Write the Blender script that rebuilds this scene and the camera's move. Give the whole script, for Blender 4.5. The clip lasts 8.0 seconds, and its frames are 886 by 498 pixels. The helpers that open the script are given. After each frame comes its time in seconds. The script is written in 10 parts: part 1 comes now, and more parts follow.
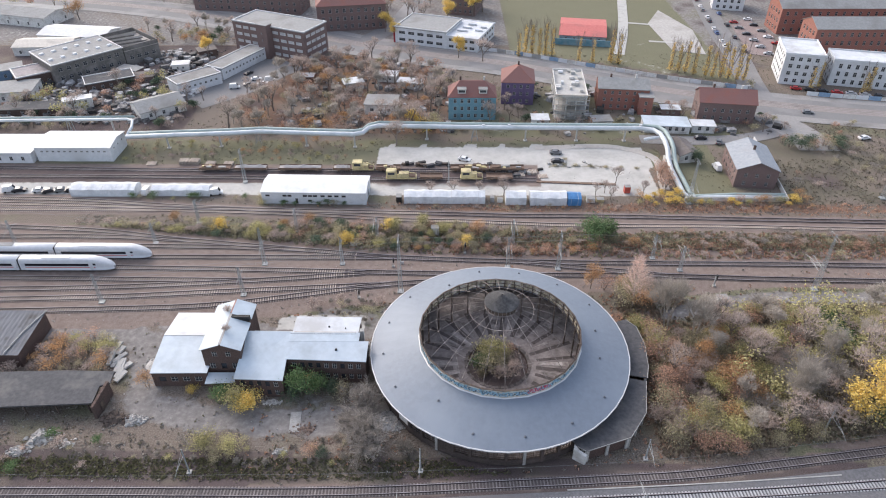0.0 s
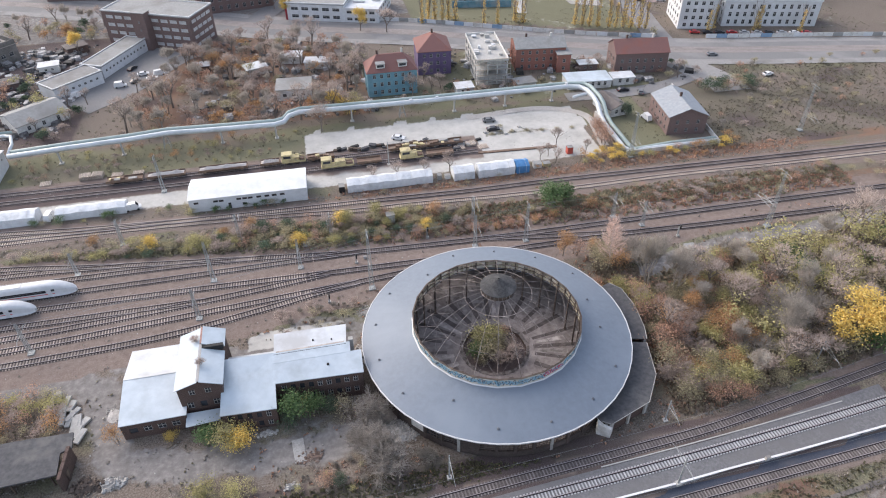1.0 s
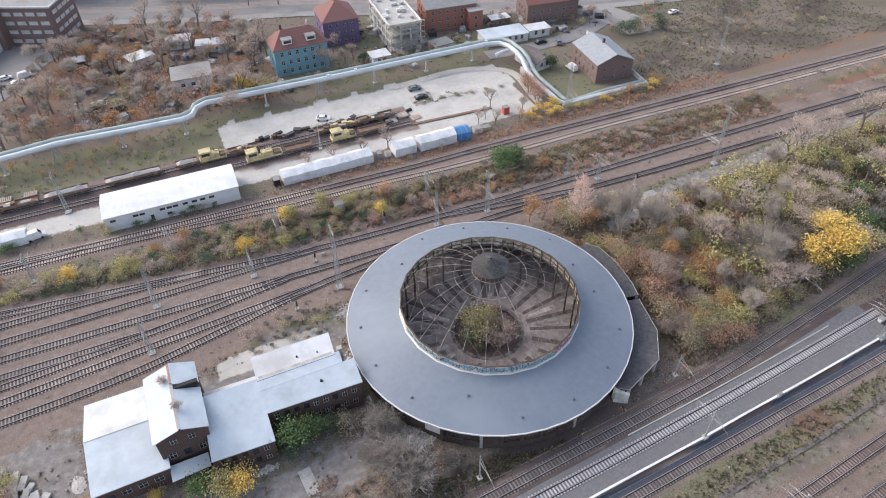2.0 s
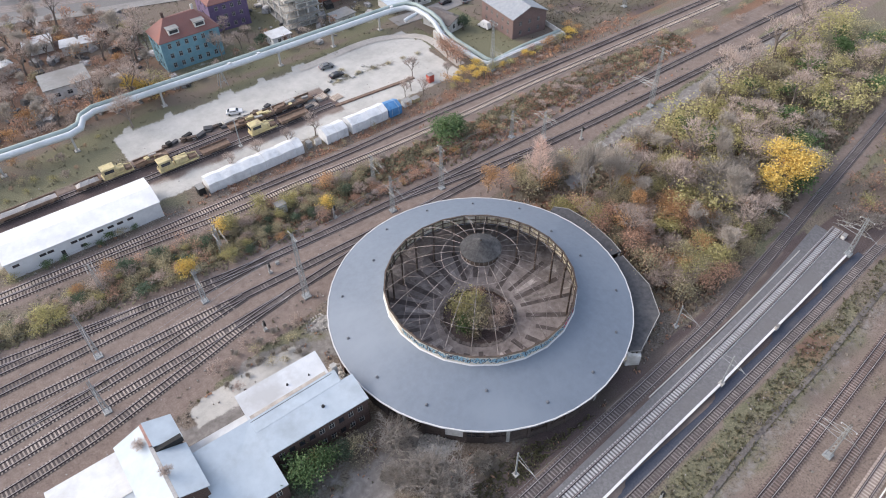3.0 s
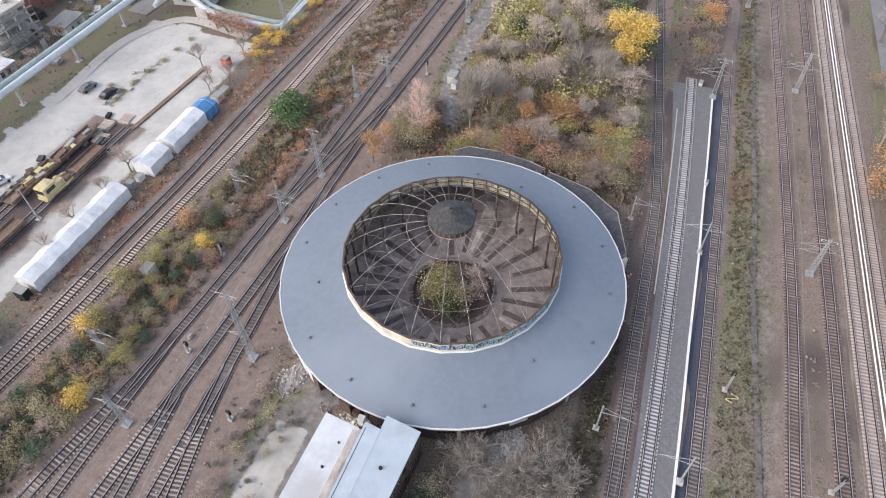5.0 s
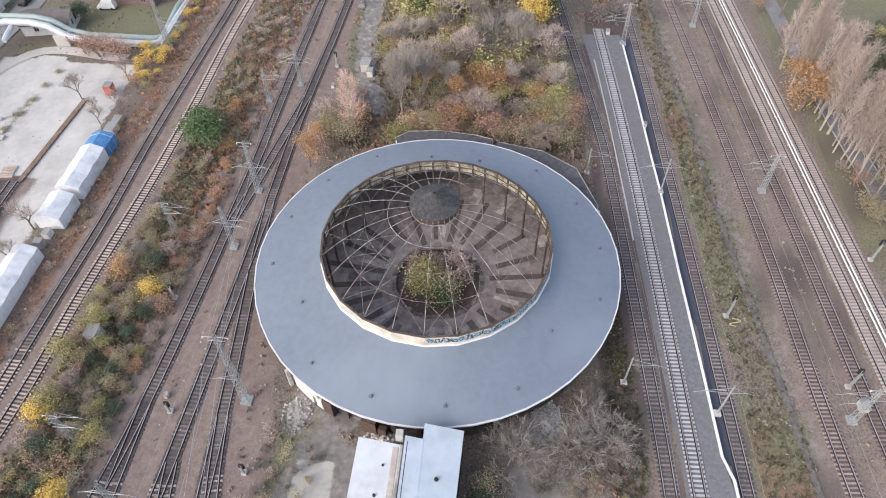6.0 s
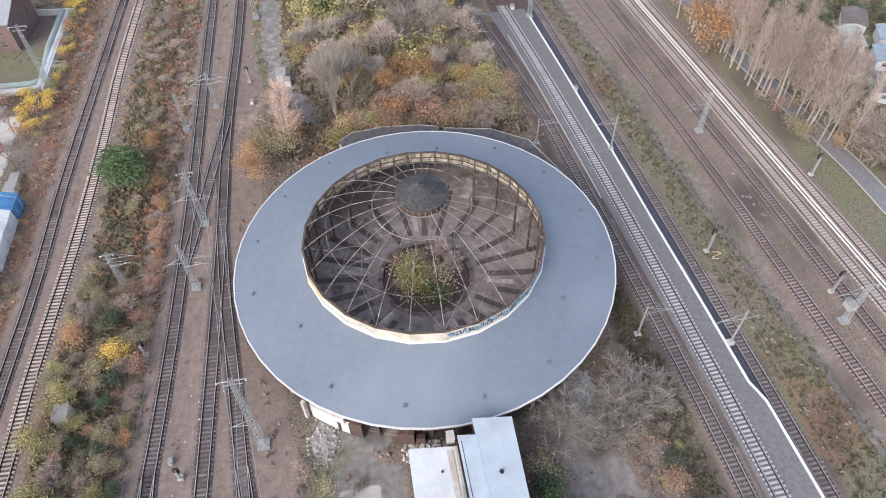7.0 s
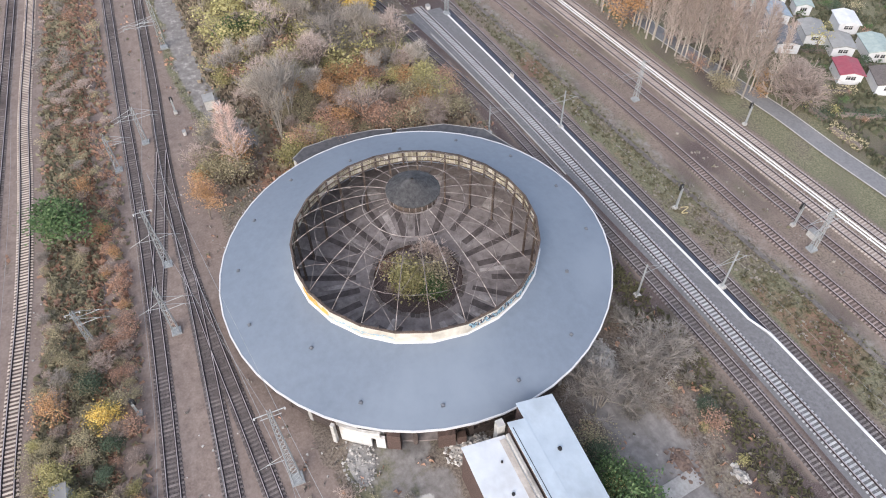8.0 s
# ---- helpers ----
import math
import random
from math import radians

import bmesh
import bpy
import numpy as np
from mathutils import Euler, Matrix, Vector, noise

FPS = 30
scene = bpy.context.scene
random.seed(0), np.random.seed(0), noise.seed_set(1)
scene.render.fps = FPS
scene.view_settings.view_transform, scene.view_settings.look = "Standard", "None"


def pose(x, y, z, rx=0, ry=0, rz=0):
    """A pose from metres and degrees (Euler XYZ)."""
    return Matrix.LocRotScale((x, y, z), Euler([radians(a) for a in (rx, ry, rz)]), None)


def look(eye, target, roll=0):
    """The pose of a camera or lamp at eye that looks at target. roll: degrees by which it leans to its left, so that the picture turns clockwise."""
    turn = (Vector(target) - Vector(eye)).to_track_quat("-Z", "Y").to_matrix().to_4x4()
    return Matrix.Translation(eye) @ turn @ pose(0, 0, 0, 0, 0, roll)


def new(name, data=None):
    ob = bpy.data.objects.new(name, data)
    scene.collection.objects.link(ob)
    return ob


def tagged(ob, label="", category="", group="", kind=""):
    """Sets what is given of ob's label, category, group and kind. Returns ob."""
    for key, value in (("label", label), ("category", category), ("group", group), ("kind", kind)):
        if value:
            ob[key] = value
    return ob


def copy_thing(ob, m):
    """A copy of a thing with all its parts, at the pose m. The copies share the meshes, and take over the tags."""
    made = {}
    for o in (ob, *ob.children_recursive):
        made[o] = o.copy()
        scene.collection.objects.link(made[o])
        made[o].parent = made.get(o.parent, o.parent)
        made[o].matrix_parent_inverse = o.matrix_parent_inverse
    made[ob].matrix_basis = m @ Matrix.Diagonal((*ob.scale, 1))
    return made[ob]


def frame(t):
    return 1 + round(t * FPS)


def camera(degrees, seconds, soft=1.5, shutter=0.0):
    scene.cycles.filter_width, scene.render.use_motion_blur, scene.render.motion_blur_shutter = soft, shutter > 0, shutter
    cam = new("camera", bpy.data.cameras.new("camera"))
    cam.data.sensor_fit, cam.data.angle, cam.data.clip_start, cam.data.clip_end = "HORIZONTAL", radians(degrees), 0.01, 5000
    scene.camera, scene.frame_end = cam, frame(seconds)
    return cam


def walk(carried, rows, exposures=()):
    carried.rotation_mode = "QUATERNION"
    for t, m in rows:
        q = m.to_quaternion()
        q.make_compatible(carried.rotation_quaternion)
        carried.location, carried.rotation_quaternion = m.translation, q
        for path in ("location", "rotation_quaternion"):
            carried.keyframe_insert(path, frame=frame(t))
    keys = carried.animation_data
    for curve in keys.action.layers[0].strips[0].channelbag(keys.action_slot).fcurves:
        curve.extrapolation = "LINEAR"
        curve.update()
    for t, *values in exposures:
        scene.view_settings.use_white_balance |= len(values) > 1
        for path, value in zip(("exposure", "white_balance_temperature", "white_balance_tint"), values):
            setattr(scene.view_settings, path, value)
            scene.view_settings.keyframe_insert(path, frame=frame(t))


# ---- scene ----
cam = camera(67.5, 8.0, soft=1.05)
PATH = [
    (0, (0.035, 0.028, 108.309), (0.017, 1.642, 107.128), -0.2),
    (0.5, (-10.256, 4.938, 107.571), (-10.103, 6.519, 106.356), -0.4),
    (1, (-19.299, 11.421, 106.271), (-18.984, 12.946, 105.016), -0.7),
    (1.5, (-26.895, 18.772, 104.553), (-26.429, 20.223, 103.258), -0.9),
    (1.7, (-29.533, 21.942, 103.835), (-29.011, 23.358, 102.522), -1.0),
    (2.8, (-41.195, 40.591, 99.252), (-40.385, 41.774, 97.859), -1.2),
    (3, (-42.882, 44.127, 98.402), (-42.026, 45.259, 96.993), -1.3),
    (3.5, (-46.413, 53.049, 96.28), (-45.45, 54.043, 94.836), -1.4),
    (4, (-49.354, 62.24, 94.149), (-48.292, 63.077, 92.676), -1.5),
    (4.5, (-51.4, 71.349, 92.186), (-50.255, 72.017, 90.689), -1.7),
    (4.7, (-51.96, 74.922, 91.381), (-50.786, 75.522, 89.876), -1.7),
    (5.8, (-53.31, 93.409, 86.269), (-52.042, 93.619, 84.737), -1.5),
    (6, (-53.346, 96.64, 85.362), (-52.069, 96.78, 83.83), -1.5),
    (6.5, (-52.979, 104.526, 83.055), (-51.692, 104.491, 81.524), -1.5),
    (7, (-52.063, 112.015, 81.118), (-50.784, 111.81, 79.595), -1.4),
    (7.5, (-50.88, 118.961, 79.195), (-49.618, 118.598, 77.687), -1.2),
    (8, (-49.13, 125.672, 77.62), (-47.901, 125.158, 76.128), -0.9),
]
walk(cam, [(t, look(eye, target, roll)) for t, eye, target, roll in PATH], exposures=[(0.0, 0.32, 6500, 12.5), (3.0, 0.28, 6500, 12.5), (4.5, 0.28, 6500, 12.5), (6.5, 0.34, 6470, 13), (8.0, 0.37, 6410, 12)])

# ---- light: high overcast, a weak broad sun beyond the yard, to the north-west of this plan ----
SUN_ELEV, SUN_AZ = 34.0, 318.0
world = bpy.data.worlds.new("overcast_sky")
scene.world = world
world.use_nodes = True
wn, wl = world.node_tree.nodes, world.node_tree.links
wn.clear()
sky = wn.new("ShaderNodeTexSky")
sky.sky_type, sky.sun_disc = "NISHITA", False
sky.sun_elevation, sky.sun_rotation = radians(SUN_ELEV), radians(SUN_AZ)
sky.dust_density, sky.air_density = 3.0, 1.0
soften = wn.new("ShaderNodeHueSaturation")
soften.inputs["Saturation"].default_value = 0.66
back = wn.new("ShaderNodeBackground")
back.inputs["Strength"].default_value = 0.29
wout = wn.new("ShaderNodeOutputWorld")
wl.new(sky.outputs[0], soften.inputs["Color"])
wl.new(soften.outputs[0], back.inputs["Color"])
wl.new(back.outputs[0], wout.inputs["Surface"])
lamp = bpy.data.lights.new("sun", "SUN")
lamp.energy, lamp.angle, lamp.color = 0.5, radians(50), (1.0, 0.95, 0.88)
sun = new("sun", lamp)
az, el = radians(SUN_AZ), radians(SUN_ELEV)
sun_dir = Vector((math.sin(az) * math.cos(el), math.cos(az) * math.cos(el), math.sin(el)))
sun.matrix_world = look(Vector((0, 0, 200)) + sun_dir * 50, Vector((0, 0, 200)))


# ---- mesh and object helpers ----
class MB:
    """Collects vertices and faces for one mesh."""

    def __init__(self):
        self.v, self.f = [], []

    def add(self, verts, faces):
        n = len(self.v)
        self.v.extend([tuple(p) for p in verts])
        self.f.extend([tuple(i + n for i in f) for f in faces])
        return self

    def box(self, cx, cy, cz, sx, sy, sz, rz=0.0, top=1.0):
        c, s = math.cos(rz), math.sin(rz)
        out = []
        for dz, k in ((-0.5, 1.0), (0.5, top)):
            for dx, dy in ((-0.5, -0.5), (0.5, -0.5), (0.5, 0.5), (-0.5, 0.5)):
                x, y = dx * sx * k, dy * sy * k
                out.append((cx + x * c - y * s, cy + x * s + y * c, cz + dz * sz))
        return self.add(out, [(3, 2, 1, 0), (4, 5, 6, 7), (0, 1, 5, 4), (1, 2, 6, 5), (2, 3, 7, 6), (3, 0, 4, 7)])

    def prism(self, poly, z0, z1):
        """An upright prism; z0 and z1 are numbers or one height per corner."""
        n = len(poly)
        a = [z0] * n if isinstance(z0, (int, float)) else z0
        b = [z1] * n if isinstance(z1, (int, float)) else z1
        vs = [(x, y, z) for (x, y), z in zip(poly, a)] + [(x, y, z) for (x, y), z in zip(poly, b)]
        fs = [tuple(range(n - 1, -1, -1)), tuple(range(n, 2 * n))]
        fs += [(i, (i + 1) % n, n + (i + 1) % n, n + i) for i in range(n)]
        return self.add(vs, fs)

    def tube(self, p0, p1, r0, r1=None, n=6, caps=True):
        p0, p1 = Vector(p0), Vector(p1)
        r1 = r0 if r1 is None else r1
        d = (p1 - p0)
        if d.length < 1e-6:
            return self
        d.normalize()
        u = d.cross(Vector((0, 0, 1)) if abs(d.z) < 0.9 else Vector((1, 0, 0))).normalized()
        w = d.cross(u)
        vs = []
        for p, r in ((p0, r0), (p1, r1)):
            for k in range(n):
                a = 2 * math.pi * k / n
                vs.append(p + u * (r * math.cos(a)) + w * (r * math.sin(a)))
        fs = [(k, (k + 1) % n, n + (k + 1) % n, n + k) for k in range(n)]
        if caps:
            fs += [tuple(range(n - 1, -1, -1)), tuple(range(n, 2 * n))]
        return self.add(vs, fs)

    def pipe(self, pts, r, n=6):
        """A joined tube along a line of points."""
        pts = [Vector(p) for p in pts]
        vs = []
        for i, p in enumerate(pts):
            d = (pts[min(i + 1, len(pts) - 1)] - pts[max(i - 1, 0)]).normalized()
            u = d.cross(Vector((0, 0, 1)) if abs(d.z) < 0.95 else Vector((1, 0, 0))).normalized()
            w = d.cross(u)
            vs += [p + u * (r * math.cos(2 * math.pi * k / n)) + w * (r * math.sin(2 * math.pi * k / n)) for k in range(n)]
        fs = []
        for i in range(len(pts) - 1):
            fs += [(i * n + k, i * n + (k + 1) % n, (i + 1) * n + (k + 1) % n, (i + 1) * n + k) for k in range(n)]
        fs += [tuple(range(n - 1, -1, -1)), tuple(range((len(pts) - 1) * n, len(pts) * n))]
        return self.add(vs, fs)

    def cyl(self, cx, cy, z0, z1, r0, r1=None, n=16):
        return self.tube((cx, cy, z0), (cx, cy, z1), r0, r1, n)

    def quad(self, a, b, c, d):
        return self.add((a, b, c, d), [(0, 1, 2, 3)])

    def mesh(self, name, material=None, smooth=False):
        me = bpy.data.meshes.new(name)
        me.from_pydata(self.v, [], self.f)
        if smooth:
            me.polygons.foreach_set("use_smooth", [True] * len(me.polygons))
        me.update()
        if material:
            me.materials.append(material)
        return me


def bmb(bm):
    """A bmesh turned into an MB."""
    mb = MB()
    bm.verts.index_update()
    mb.add([v.co.copy() for v in bm.verts], [[v.index for v in f.verts] for f in bm.faces])
    bm.free()
    return mb


def bevelled(sx, sy, sz, b, seg=2):
    bm = bmesh.new()
    bmesh.ops.create_cube(bm, size=1.0)
    bmesh.ops.scale(bm, vec=(sx, sy, sz), verts=bm.verts)
    bmesh.ops.bevel(bm, geom=list(bm.edges), offset=b, segments=seg, profile=0.5, affect="EDGES")
    return bm


def thing(name, label, category, group="", at=(0, 0, 0), rz=0.0):
    ob = new(name)
    ob.empty_display_size = 0.3
    ob.matrix_basis = Matrix.LocRotScale(at, Euler((0, 0, rz)), None)
    return tagged(ob, label, category, group)


def part(name, mb, material, parent, label="", smooth=False, kind=""):
    me = mb if isinstance(mb, bpy.types.Mesh) else mb.mesh(name, material, smooth)
    ob = new(name, me)
    ob.parent = parent
    return tagged(ob, label, "", "", kind)


def lone(name, mb, material, label, category, kind="", group="", smooth=False):
    ob = new(name, mb if isinstance(mb, bpy.types.Mesh) else mb.mesh(name, material, smooth))
    return tagged(ob, label, category, group, kind)


def smoothstep(a, b, x):
    t = np.clip((np.asarray(x, float) - a) / (b - a), 0, 1)
    return t * t * (3 - 2 * t)


# ---- materials ----
def mat(name, c1, c2, scale=2.0, rough=0.85, bump=0.15, c3=None, big=0.12, cover=0.5, metal=0.0, island=0.0, obj=0.0, spec=0.3, stretch=None, detail=6.0):
    """Grain between c1 and c2, large stains towards c3, fine relief; island and obj: how far single pieces differ in brightness."""
    m = bpy.data.materials.new(name)
    m.use_nodes = True
    n, l = m.node_tree.nodes, m.node_tree.links
    b = n["Principled BSDF"]
    b.inputs["Roughness"].default_value = rough
    b.inputs["Metallic"].default_value = metal
    b.inputs["Specular IOR Level"].default_value = spec
    geo = n.new("ShaderNodeNewGeometry")
    src = geo.outputs["Position"]
    if stretch:
        mp = n.new("ShaderNodeMapping")
        mp.inputs["Scale"].default_value = stretch
        l.new(src, mp.inputs["Vector"])
        src = mp.outputs[0]
    fine = n.new("ShaderNodeTexNoise")
    fine.inputs["Scale"].default_value = scale
    fine.inputs["Detail"].default_value = detail
    fine.inputs["Roughness"].default_value = 0.65
    l.new(src, fine.inputs["Vector"])
    ramp = n.new("ShaderNodeValToRGB")
    ramp.color_ramp.elements[0].position, ramp.color_ramp.elements[1].position = 0.32, 0.68
    ramp.color_ramp.elements[0].color, ramp.color_ramp.elements[1].color = (*c1, 1), (*c2, 1)
    l.new(fine.outputs["Fac"], ramp.inputs["Fac"])
    col = ramp.outputs["Color"]
    if c3:
        large = n.new("ShaderNodeTexNoise")
        large.inputs["Scale"].default_value = big
        large.inputs["Detail"].default_value = 5.0
        large.inputs["Roughness"].default_value = 0.6
        l.new(geo.outputs["Position"], large.inputs["Vector"])
        r2 = n.new("ShaderNodeMapRange")
        r2.inputs["From Min"].default_value, r2.inputs["From Max"].default_value = 0.65 - 0.35 * cover, 0.85 - 0.35 * cover
        l.new(large.outputs["Fac"], r2.inputs["Value"])
        mix = n.new("ShaderNodeMix")
        mix.data_type = "RGBA"
        l.new(r2.outputs[0], mix.inputs["Factor"])
        l.new(col, mix.inputs[6])
        mix.inputs[7].default_value = (*c3, 1)
        col = mix.outputs[2]
    for amount, out in ((island, "Random Per Island"), (obj, "Random")):
        if amount:
            srcn = geo if out == "Random Per Island" else n.new("ShaderNodeObjectInfo")
            rng = n.new("ShaderNodeMapRange")
            rng.inputs["To Min"].default_value, rng.inputs["To Max"].default_value = 1 - amount, 1 + amount
            l.new(srcn.outputs[out], rng.inputs["Value"])
            mul = n.new("ShaderNodeVectorMath")
            mul.operation = "SCALE"
            l.new(col, mul.inputs[0])
            l.new(rng.outputs[0], mul.inputs["Scale"])
            col = mul.outputs[0]
    l.new(col, b.inputs["Base Color"])
    if bump:
        bp = n.new("ShaderNodeBump")
        bp.inputs["Strength"].default_value = bump
        bp.inputs["Distance"].default_value = 0.05
        l.new(fine.outputs["Fac"], bp.inputs["Height"])
        l.new(bp.outputs[0], b.inputs["Normal"])
    return m


def brick_mat(name, c1, c2, mortar, c3=None, big=0.35, cover=0.4):
    m = mat(name, c1, c2, scale=5.0, rough=0.9, bump=0.2, c3=c3, big=big, cover=cover)
    n, l = m.node_tree.nodes, m.node_tree.links
    b = n["Principled BSDF"]
    col = b.inputs["Base Color"].links[0].from_socket
    geo = [x for x in n if x.bl_idname == "ShaderNodeNewGeometry"][0]
    sep = n.new("ShaderNodeSeparateXYZ")
    l.new(geo.outputs["Position"], sep.inputs[0])
    add = n.new("ShaderNodeMath")
    l.new(sep.outputs["X"], add.inputs[0])
    l.new(sep.outputs["Y"], add.inputs[1])
    cmb = n.new("ShaderNodeCombineXYZ")
    l.new(add.outputs[0], cmb.inputs["X"])
    l.new(sep.outputs["Z"], cmb.inputs["Y"])
    bt = n.new("ShaderNodeTexBrick")
    bt.inputs["Scale"].default_value = 1.0
    bt.inputs["Brick Width"].default_value, bt.inputs["Row Height"].default_value = 0.26, 0.08
    bt.inputs["Mortar Size"].default_value = 0.008
    bt.inputs["Color1"].default_value, bt.inputs["Color2"].default_value = (0.82, 0.82, 0.82, 1), (1.1, 1.1, 1.1, 1)
    bt.inputs["Mortar"].default_value = (*mortar, 1)
    l.new(cmb.outputs[0], bt.inputs["Vector"])
    mul = n.new("ShaderNodeVectorMath")
    mul.operation = "MULTIPLY"
    l.new(col, mul.inputs[0])
    l.new(bt.outputs["Color"], mul.inputs[1])
    l.new(mul.outputs[0], b.inputs["Base Color"])
    return m


def toned(c, grey, gain):
    """A colour drawn towards grey and made lighter."""
    y = 0.3 * c[0] + 0.55 * c[1] + 0.15 * c[2]
    return tuple(min(0.85, (v + (y - v) * grey) * gain) for v in c)


def leaf_mat(name, c1, c2, c3, obj=0.22, grey=0.2, gain=2.0):
    """Leaves: each clump takes its own shade between three colours."""
    c1, c2, c3 = [toned(c, grey, gain) for c in (c1, c2, c3)]
    c1, c3 = [tuple(a + (b_ - a) * 0.35 for a, b_ in zip(c, c2)) for c in (c1, c3)]
    m = bpy.data.materials.new(name)
    m.use_nodes = True
    n, l = m.node_tree.nodes, m.node_tree.links
    b = n["Principled BSDF"]
    b.inputs["Roughness"].default_value = 0.7
    b.inputs["Specular IOR Level"].default_value = 0.2
    geo, info = n.new("ShaderNodeNewGeometry"), n.new("ShaderNodeObjectInfo")
    ramp = n.new("ShaderNodeValToRGB")
    e = ramp.color_ramp.elements
    e[0].color, e[1].color = (*c1, 1), (*c3, 1)
    mid = e.new(0.5)
    mid.color = (*c2, 1)
    l.new(geo.outputs["Random Per Island"], ramp.inputs["Fac"])
    rng = n.new("ShaderNodeMapRange")
    rng.inputs["To Min"].default_value, rng.inputs["To Max"].default_value = 1 - obj, 1 + obj
    l.new(info.outputs["Random"], rng.inputs["Value"])
    mul = n.new("ShaderNodeVectorMath")
    mul.operation = "SCALE"
    l.new(ramp.outputs["Color"], mul.inputs[0])
    l.new(rng.outputs[0], mul.inputs["Scale"])
    l.new(mul.outputs[0], b.inputs["Base Color"])
    through_light = n.new("ShaderNodeBsdfTranslucent")
    l.new(mul.outputs[0], through_light.inputs["Color"])
    both = n.new("ShaderNodeMixShader")
    both.inputs["Fac"].default_value = 0.35
    l.new(b.outputs[0], both.inputs[1])
    l.new(through_light.outputs[0], both.inputs[2])
    l.new(both.outputs[0], n["Material Output"].inputs["Surface"])
    return m


ROOF_BLUE = mat("blue_grey_roofing_felt", (0.138, 0.166, 0.205), (0.16, 0.192, 0.235), 0.9, 0.5, 0.03, (0.18, 0.213, 0.256), 0.06, 0.45, spec=0.5)
WHITE_TRIM = mat("white_painted_metal", (0.5, 0.5, 0.505), (0.62, 0.62, 0.625), 3.0, 0.5, 0.03, (0.5, 0.48, 0.46), 0.5, 0.3)
WHITE_WALL = mat("dirty_white_render", (0.5, 0.49, 0.47), (0.66, 0.65, 0.63), 1.2, 0.85, 0.05, (0.36, 0.34, 0.31), 0.4, 0.4)
CLEAN_WHITE = mat("white_facade", (0.52, 0.53, 0.545), (0.63, 0.64, 0.655), 0.8, 0.7, 0.03, (0.45, 0.45, 0.45), 0.1, 0.3)
WHITE_ROOF = mat("bright_roof_sheet", (0.5, 0.52, 0.535), (0.62, 0.64, 0.66), 0.35, 0.6, 0.03, (0.43, 0.43, 0.43), 0.15, 0.5)
HALL_ROOF = mat("white_hall_roof", (0.62, 0.63, 0.64), (0.74, 0.75, 0.76), 0.4, 0.6, 0.03, (0.54, 0.55, 0.56), 0.12, 0.4)
PALE_ROOF = mat("pale_blue_roof_sheet", (0.41, 0.465, 0.51), (0.5, 0.56, 0.605), 0.35, 0.6, 0.03, (0.37, 0.41, 0.44), 0.15, 0.45)
TENT = mat("white_tarpaulin", (0.56, 0.575, 0.59), (0.7, 0.715, 0.73), 0.7, 0.5, 0.06, (0.45, 0.47, 0.49), 0.3, 0.35)
BLUE_TARP = mat("blue_tarpaulin", (0.05, 0.17, 0.36), (0.1, 0.26, 0.5), 0.8, 0.5, 0.08)
DARK_STEEL = mat("rusty_dark_steel", (0.05, 0.04, 0.035), (0.11, 0.08, 0.065), 3.0, 0.75, 0.1, (0.16, 0.12, 0.09), 0.6, 0.4)
PALE_STEEL = mat("weathered_dome_steel", (0.07, 0.055, 0.05), (0.4, 0.36, 0.34), 1.6, 0.8, 0.1, (0.1, 0.078, 0.072), 0.35, 0.5, detail=8.0)
MAST = mat("galvanised_steel", (0.27, 0.285, 0.29), (0.39, 0.41, 0.41), 2.0, 0.55, 0.03, metal=0.3)
CONC = mat("weathered_concrete", (0.28, 0.27, 0.255), (0.4, 0.39, 0.37), 2.5, 0.92, 0.15, (0.2, 0.19, 0.18), 0.3, 0.4)
PALE_CONC = mat("pale_concrete", (0.36, 0.35, 0.33), (0.48, 0.47, 0.445), 2.5, 0.92, 0.12, (0.33, 0.32, 0.3), 0.3, 0.4)
DARK_FELT = mat("dark_roofing_felt", (0.055, 0.055, 0.06), (0.095, 0.095, 0.1), 1.2, 0.85, 0.08, (0.14, 0.135, 0.13), 0.2, 0.35)
GREY_FELT = mat("grey_flat_roof", (0.24, 0.24, 0.235), (0.31, 0.31, 0.3), 1.0, 0.9, 0.05, (0.2, 0.19, 0.18), 0.08, 0.45)
CORR = mat("corrugated_fibre_roof", (0.1, 0.105, 0.115), (0.19, 0.195, 0.21), 1.5, 0.85, 0.2, (0.08, 0.075, 0.07), 0.3, 0.4, stretch=(3.0, 0.25, 1.0))
BRICK = brick_mat("sooty_brick", (0.08, 0.056, 0.05), (0.14, 0.093, 0.08), (0.55, 0.53, 0.5), (0.09, 0.065, 0.058), 0.3, 0.45)
BRICK_RED = brick_mat("red_brick", (0.25, 0.115, 0.092), (0.33, 0.155, 0.125), (0.8, 0.78, 0.75), (0.28, 0.11, 0.08), 0.1, 0.3)
BRICK_BROWN = brick_mat("brown_brick", (0.15, 0.105, 0.1), (0.21, 0.15, 0.14), (0.85, 0.83, 0.8), (0.12, 0.09, 0.088), 0.1, 0.3)
TILE_RED = mat("red_roof_tiles", (0.175, 0.088, 0.08), (0.245, 0.128, 0.114), 4.0, 0.85, 0.3, (0.24, 0.1, 0.08), 0.2, 0.4, stretch=(1.0, 1.0, 4.0))
TILE_DARK = mat("dark_roof_tiles", (0.1, 0.085, 0.08), (0.17, 0.15, 0.14), 3.0, 0.85, 0.2, (0.2, 0.18, 0.17), 0.2, 0.4)
BLUE_WALL = mat("blue_render", (0.13, 0.255, 0.31), (0.175, 0.315, 0.37), 1.0, 0.85, 0.04, (0.11, 0.2, 0.25), 0.2, 0.35)
